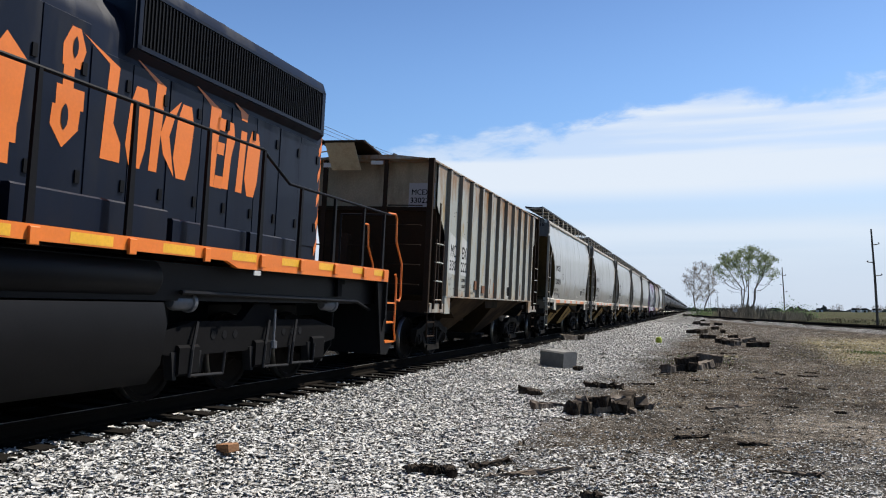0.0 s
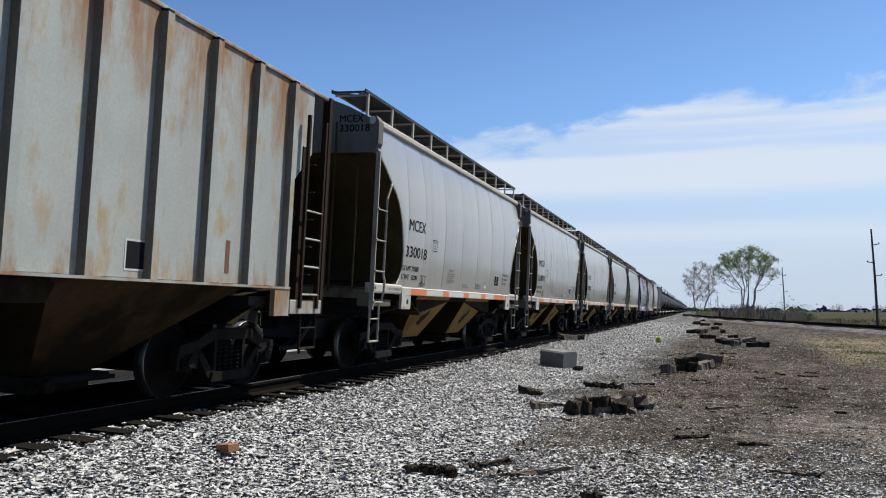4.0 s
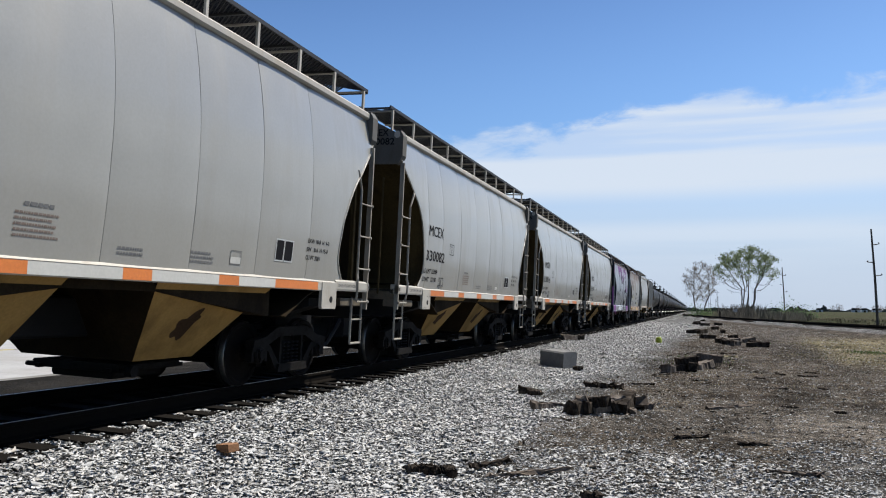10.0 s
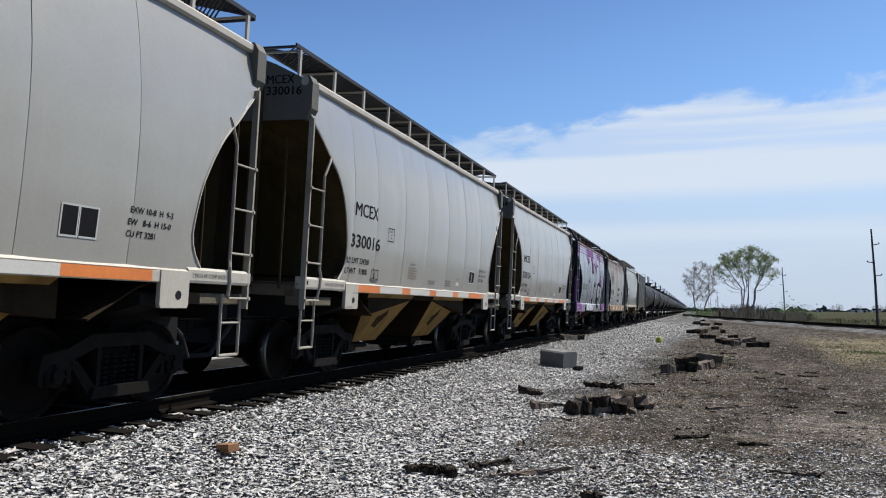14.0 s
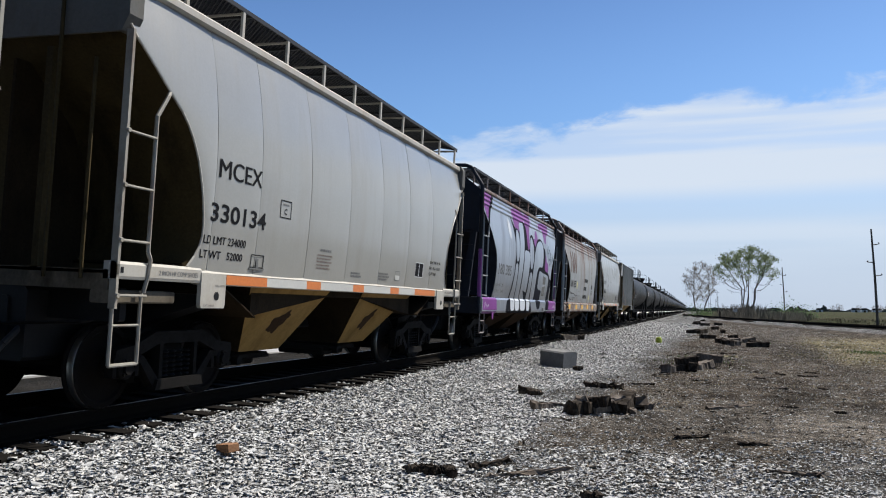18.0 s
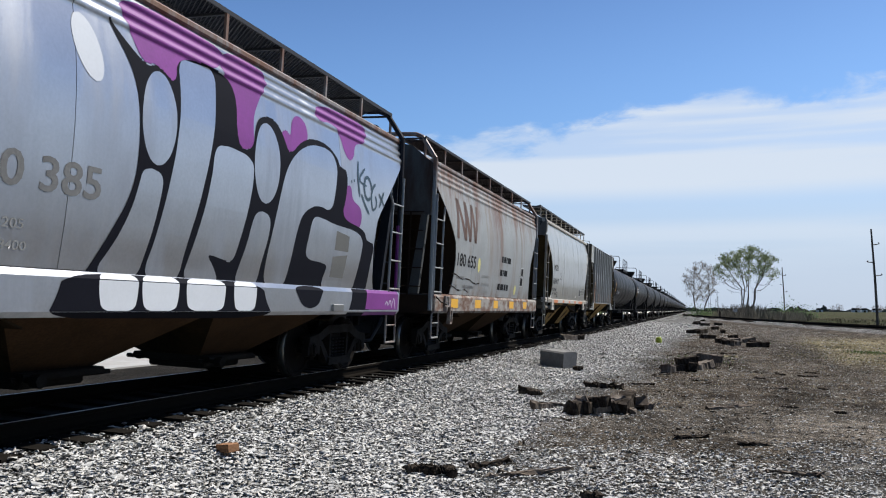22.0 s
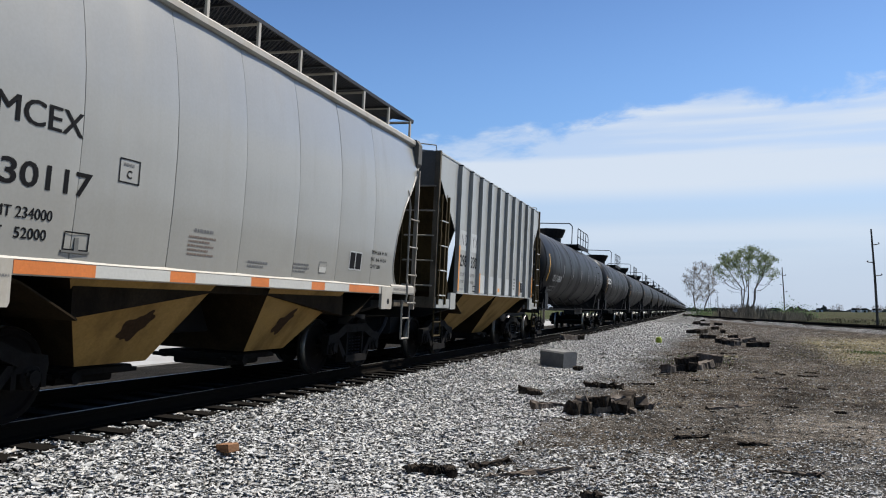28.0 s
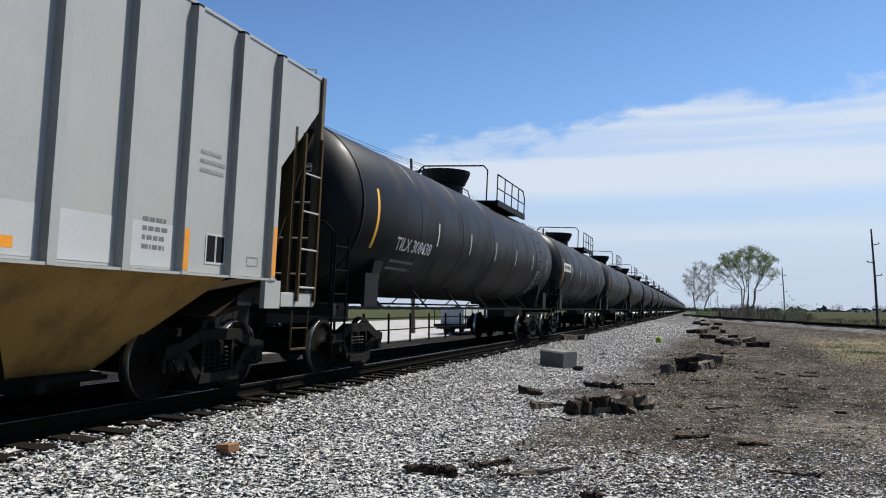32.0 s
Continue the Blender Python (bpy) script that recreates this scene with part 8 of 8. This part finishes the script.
def shrubs():
    rnd = random.Random(77)
    s = Shape()
    for _ in range(300):
        y = rnd.uniform(140, 185)
        x = rnd.uniform(.012, .112) * y
        if x < siding_x(y) + 3:
            continue
        h = rnd.uniform(.8, 2.6) * (1.2 if .02 * y < x < .07 * y else .8)
        for _ in range(26):
            a, b = x + rnd.gauss(0, .8), y + rnd.gauss(0, .8)
            d = Vector((rnd.gauss(0, .35), rnd.gauss(0, .35), 1)).normalized()
            ln = h * rnd.uniform(.5, 1.1)
            w = d.orthogonal().normalized() * .05
            o = len(s.v)
            p = Vector((a, b, -.65))
            s.v += [p - w, p + w, p + d * ln + w * .4, p + d * ln - w * .4]
            s.f.append((o, o + 1, o + 2, o + 3))
    me = bpy.data.meshes.new("shrubs")
    me.from_pydata([tuple(v) for v in s.v], [], s.f)
    me.materials.append(MAT["scrub"])
    tagged(new("shrubs", me), "low leafless brown scrub below the trees", "shrubs", kind="stuff")
    s = Shape()
    for cx, cy, n, h, r in ((.2, 203, 900, 2.8, 1.7), (15.2, 165, 700, 3.0, 1.6), (12.5, 168, 500, 1.6, 2.5), (18.5, 170, 500, 2.6, 1.5)):
        for _ in range(n):
            p = Vector((cx + rnd.gauss(0, r), cy + rnd.gauss(0, r), -.5 + abs(rnd.gauss(0, .45)) * h))
            a = Vector((rnd.gauss(0, 1), rnd.gauss(0, 1), rnd.gauss(0, 1))).normalized() * .16
            b = a.orthogonal().normalized() * .09
            o = len(s.v)
            s.v += [p - a, p + b, p + a, p - b]
            s.f.append((o, o + 1, o + 2, o + 3))
    me = bpy.data.meshes.new("bushes")
    me.from_pydata([tuple(v) for v in s.v], [], s.f)
    me.materials.append(MAT["green_grass"])
    tagged(new("bushes", me), "green bushes at the foot of the trees", "bushes", kind="stuff")


shrubs()


def pole(x, y, height, lean, arms, label, r=.15, tilt_y=0.0):
    t = thing("utility_pole", label, "utility pole", m=pose(x, y, ground_z(x, y) - .2))
    top = Vector((lean, tilt_y, height))
    mid = Vector((lean * .35, tilt_y * .4, height * .5))
    part("shaft", Shape().tube((0, 0, 0), mid, r, r * .85, 10).tube(mid, top, r * .85, r * .6, 10), "pole_wood", t)
    for z, side in arms:
        c = Vector((lean * (z / height) ** 1.4, 0, z))
        part("arm", Shape().tube(c, c + Vector((side, 0, .06)), .06, .04, 6), "pole_wood", t)
        part("insulator", Shape().turn([(0, .05), (.05, .09), (.1, .05), (.15, .09), (.2, .04)], tuple(c + Vector((side, 0, .05))), "z", 8), "wire", t)
    return t


def poles():
    g = "tall bare wooden utility pole with three short side arms"
    for x, y, h in ((18.6, 100.0, 11.0), (17.4, 190.0, 11.3)):
        pole(x, y, h, -.35, ((h * .84, .65), (h * .66, -.60), (h * .58 - .6, .7)), g)
    for i in range(6):
        y = 420 + 90 * i
        pole(.02 * y + rnd_i(i) * 4 - 4, y, 12, 0, ((10.5, .9), (10.5, -.9)), "thin distant wooden utility pole", .12)
    near = pole(-18.55, 52.0, 12.2, -.25, ((11.3, -.9), (11.3, .9), (9.9, .5)), "dark wooden utility pole beyond the track with a transformer")
    part("transformer", Shape().turn([(9.0, 0), (9.0, .24), (9.8, .24), (9.85, .18), (9.85, 0)], (.42, 0, 0), "z", 14), "loco_frame_grey", near, smooth=40)
    part("crossarm", Shape().box(-1.1, 1.1, -.06, .06, 11.2, 11.32), "pole_wood", near)
    far2 = pole(-18.55, 4.0, 12.0, .1, ((11.3, -.9), (11.3, .9)), "dark wooden utility pole beyond the track")
    part("crossarm", Shape().box(-1.1, 1.1, -.06, .06, 11.2, 11.32), "pole_wood", far2)
    for dx, z in ((-1.0, 10.9), (-.3, 11.0), (.4, 10.9), (1.0, 10.8), (.1, 9.4)):
        for y0, y1 in ((4.0, 52.0), (52.0, 100.0), (-44, 4.0)):
            pts = []
            for i in range(13):
                u = i / 12
                pts.append((-18.6 + dx, y0 + (y1 - y0) * u, z - 3.2 * u * (1 - u)))
            solid("overhead_wire", Shape().path(pts, .012, 4), "wire", "thin black overhead wire between utility poles", "wire", "overhead wires")
    third = pole(-18.55, 100.0, 12.0, 0, ((11.3, -.9), (11.3, .9)), "dark wooden utility pole beyond the track")


def rnd_i(i):
    return random.Random(900 + i).uniform(-1, 1)


poles()


def distance():
    rnd = random.Random(55)
    s = Shape()
    spans = [(rnd.uniform(-.9, 1.4), rnd.uniform(1500, 2600)) for _ in range(520)]
    for u, y in spans:
        x = u * y
        w, h = rnd.uniform(10, 40), rnd.uniform(4, 11) * (1.0 if rnd.random() < .8 else 1.6)
        ring = []
        k = 9
        for i in range(k):
            a = i / (k - 1)
            ring.append((x + (a - .5) * w, -1 + h * math.sin(math.pi * a) ** .5 * rnd.uniform(.6, 1.05)))
        s.prism([(x + .5 * w, -2), (x - .5 * w, -2)] + ring, "y", y, y + 8)
    me = bpy.data.meshes.new("far_trees")
    me.from_pydata(s.v, [], s.f)
    me.materials.append(MAT["far_woods"])
    tagged(new("far_trees", me), "low line of trees along the horizon", "trees", kind="stuff")
    for i, (u, y, w) in enumerate(((.128, 1400, 9), (.165, 1300, 11), (.1735, 1350, 8), (.186, 1500, 13))):
        b = thing("farm_building", "small distant pale farm building on the horizon", "building", m=pose(u * y, y, -.6))
        part("wall", Shape().box(-w / 2, w / 2, 0, 9, 0, 3.4), "white_paint", b)
        part("roof", Shape().prism([(-w / 2 - .4, 3.4), (w / 2 + .4, 3.4), (w / 2 - 1, 6.0), (-w / 2 + 1, 6.0)], "y", -.4, 9.4), "loco_frame_grey", b)
        part("door", Shape().box(-1.5, 1.5, -.06, 0, 0, 2.8), "loco_frame_grey", b)
    for i in range(10):
        y = rnd.uniform(700, 1100)
        h = rnd.uniform(7, 11)
        tree("tree", rnd.uniform(.115, .24) * y, y, 2, (0, h * .6, h * .42, h * .4), "bare distant tree in the fields", "bare_twig", 420, .6, .06, 300 + i, -1.6, 60)


distance()


# ---- beyond the train ----
def fence():
    f = thing("pipe_fence", "dark metal pipe fence beyond the track", "fence", m=pose(-14.3, 0, 0))
    for i in range(12):
        y = 27.4 + 3.05 * i
        part("post", Shape().tube((0, y, -.7), (0, y, .85), .055, n=8), "loco_frame_grey", f)
        if i < 11:
            for z in (.05, .62):
                part("rail", Shape().tube((0, y, z), (0, y + 3.05, z), .032, n=6), "loco_frame_grey", f)


fence()


def wheel_at(parent, x, y, r, w, side):
    wh = part("wheel", Shape().turn([(-w / 2, r * .55), (-w / 2, r * .92), (-w * .35, r), (w * .35, r), (w / 2, r * .92), (w / 2, r * .55)], (x, y, r), "x", 20), "rubber", parent, smooth=40)
    part("rim", Shape().turn([(side * w * .3, 0), (side * w * .42, r * .15), (side * w * .3, r * .5), (side * w * .45, r * .56)], (x, y, r), "x", 16), "bright_steel", wh, smooth=40)


def vehicles():
    v = thing("parked_suv", "white sport utility vehicle parked beyond the track", "car", m=pose(-15.6, 57.8, -.61, 0, 0, 0))
    side = [(-2.3, .45), (-2.3, 1.05), (-2.15, 1.12), (-1.95, 1.68), (-1.7, 1.78), (.55, 1.78), (1.05, 1.22), (2.1, 1.05), (2.3, .85), (2.3, .45)]
    part("body", Shape().prism(side, "x", -.9, .9), "white_paint", v, smooth=30)
    for sx in (-1, 1):
        for a, b in ((-1.85, -1.05), (-.95, -.2), (-.1, .62)):
            part("window", Shape().prism([(a, 1.2), (b, 1.2), (b - (.15 if b > .5 else 0), 1.66), (a + .05, 1.66)], "x", *sorted((.90 * sx, .906 * sx))), "glass_dark", v)
        part("mirror", Shape().box(*sorted((.9 * sx, 1.05 * sx)), .55, .7, 1.12, 1.28, c=.02), "black_paint", v)
        for y in (-1.45, 1.45):
            wheel_at(v, .8 * sx, y, .36, .24, sx)
        part("tail_light", Shape().box(*sorted((.6 * sx, .88 * sx)), -2.32, -2.29, .95, 1.25), "reflective_orange", v)
    part("rear_window", Shape().prism([(-.72, 1.2), (.72, 1.2), (.66, 1.62), (-.66, 1.62)], "y", -2.16, -2.10), "glass_dark", v)
    part("bumper", Shape().box(-.9, .9, -2.36, -2.28, .45, .68, c=.02), "black_paint", v)
    t = thing("flatbed_trailer", "low dark flatbed trailer with stake sides parked beyond the track", "trailer", m=pose(-15.3, 52.9, -.61, 0, 0, -4))
    part("deck", Shape().box(-1.1, 1.1, -2.6, 2.6, .55, .72, c=.01), "loco_black", t)
    part("frame", Shape().box(-.95, .95, -2.5, 2.5, .40, .55).box(-.06, .06, -4.0, -2.5, .42, .54), "loco_black", t)
    for sx in (-1, 1):
        for y in (-.5, .5):
            wheel_at(t, 1.0 * sx, y, .36, .22, sx)
        for k in range(5):
            part("stake", Shape().tube((1.08 * sx, -2.5 + 1.25 * k, .7), (1.08 * sx, -2.5 + 1.25 * k, 1.75), .03, n=6), "loco_frame_grey", t)
        for z in (1.15, 1.72):
            part("stake_rail", Shape().tube((1.08 * sx, -2.5, z), (1.08 * sx, 2.5, z), .03, n=6), "loco_frame_grey", t)
    c = thing("crate", "pale grey crates stacked on the flatbed trailer", "crate", m=pose(-15.3, 52.9, .11, 0, 0, -4))
    for k in range(3):
        part("panel", Shape().box(-.8, .8, -2.1 + 1.45 * k, -.72 + 1.45 * k, .01, .92, c=.02), "patch_white", c)
    # dark stump posts and signs at the junction
    solid("marker_post", Shape().tube((0, 0, 0), (0, 0, 1.5), .14, .12, 8), "creosote", "short dark wooden post beside the junction", "post", m=pose(3.25, 150, -.6))
    sg = thing("junction_sign", "small white sign on a post in the scrub", "sign", m=pose(5.7, 150, -.6))
    part("post", Shape().tube((0, 0, 0), (0, 0, 1.9), .05, n=6), "loco_frame_grey", sg)
    part("board", Shape().box(-.35, .35, -.04, -.01, 1.4, 1.9), "white_paint", sg)


vehicles()


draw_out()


# ---- what moves ----
def motions():
    rows = [i * 1.0 for i in range(33)]
    for car, place in TRAIN:
        walk(car, [(t, on_track(place - run_at(t))) for t in rows])
    steps = [k * 4 / 30 for k in range(241)]
    for axle, y, r in WHEELSETS:
        y = axle.location.y
        walk(axle, [(t, pose(0, y, r, math.degrees((run_at(t) - run_at(0)) / r))) for t in steps])


motions()
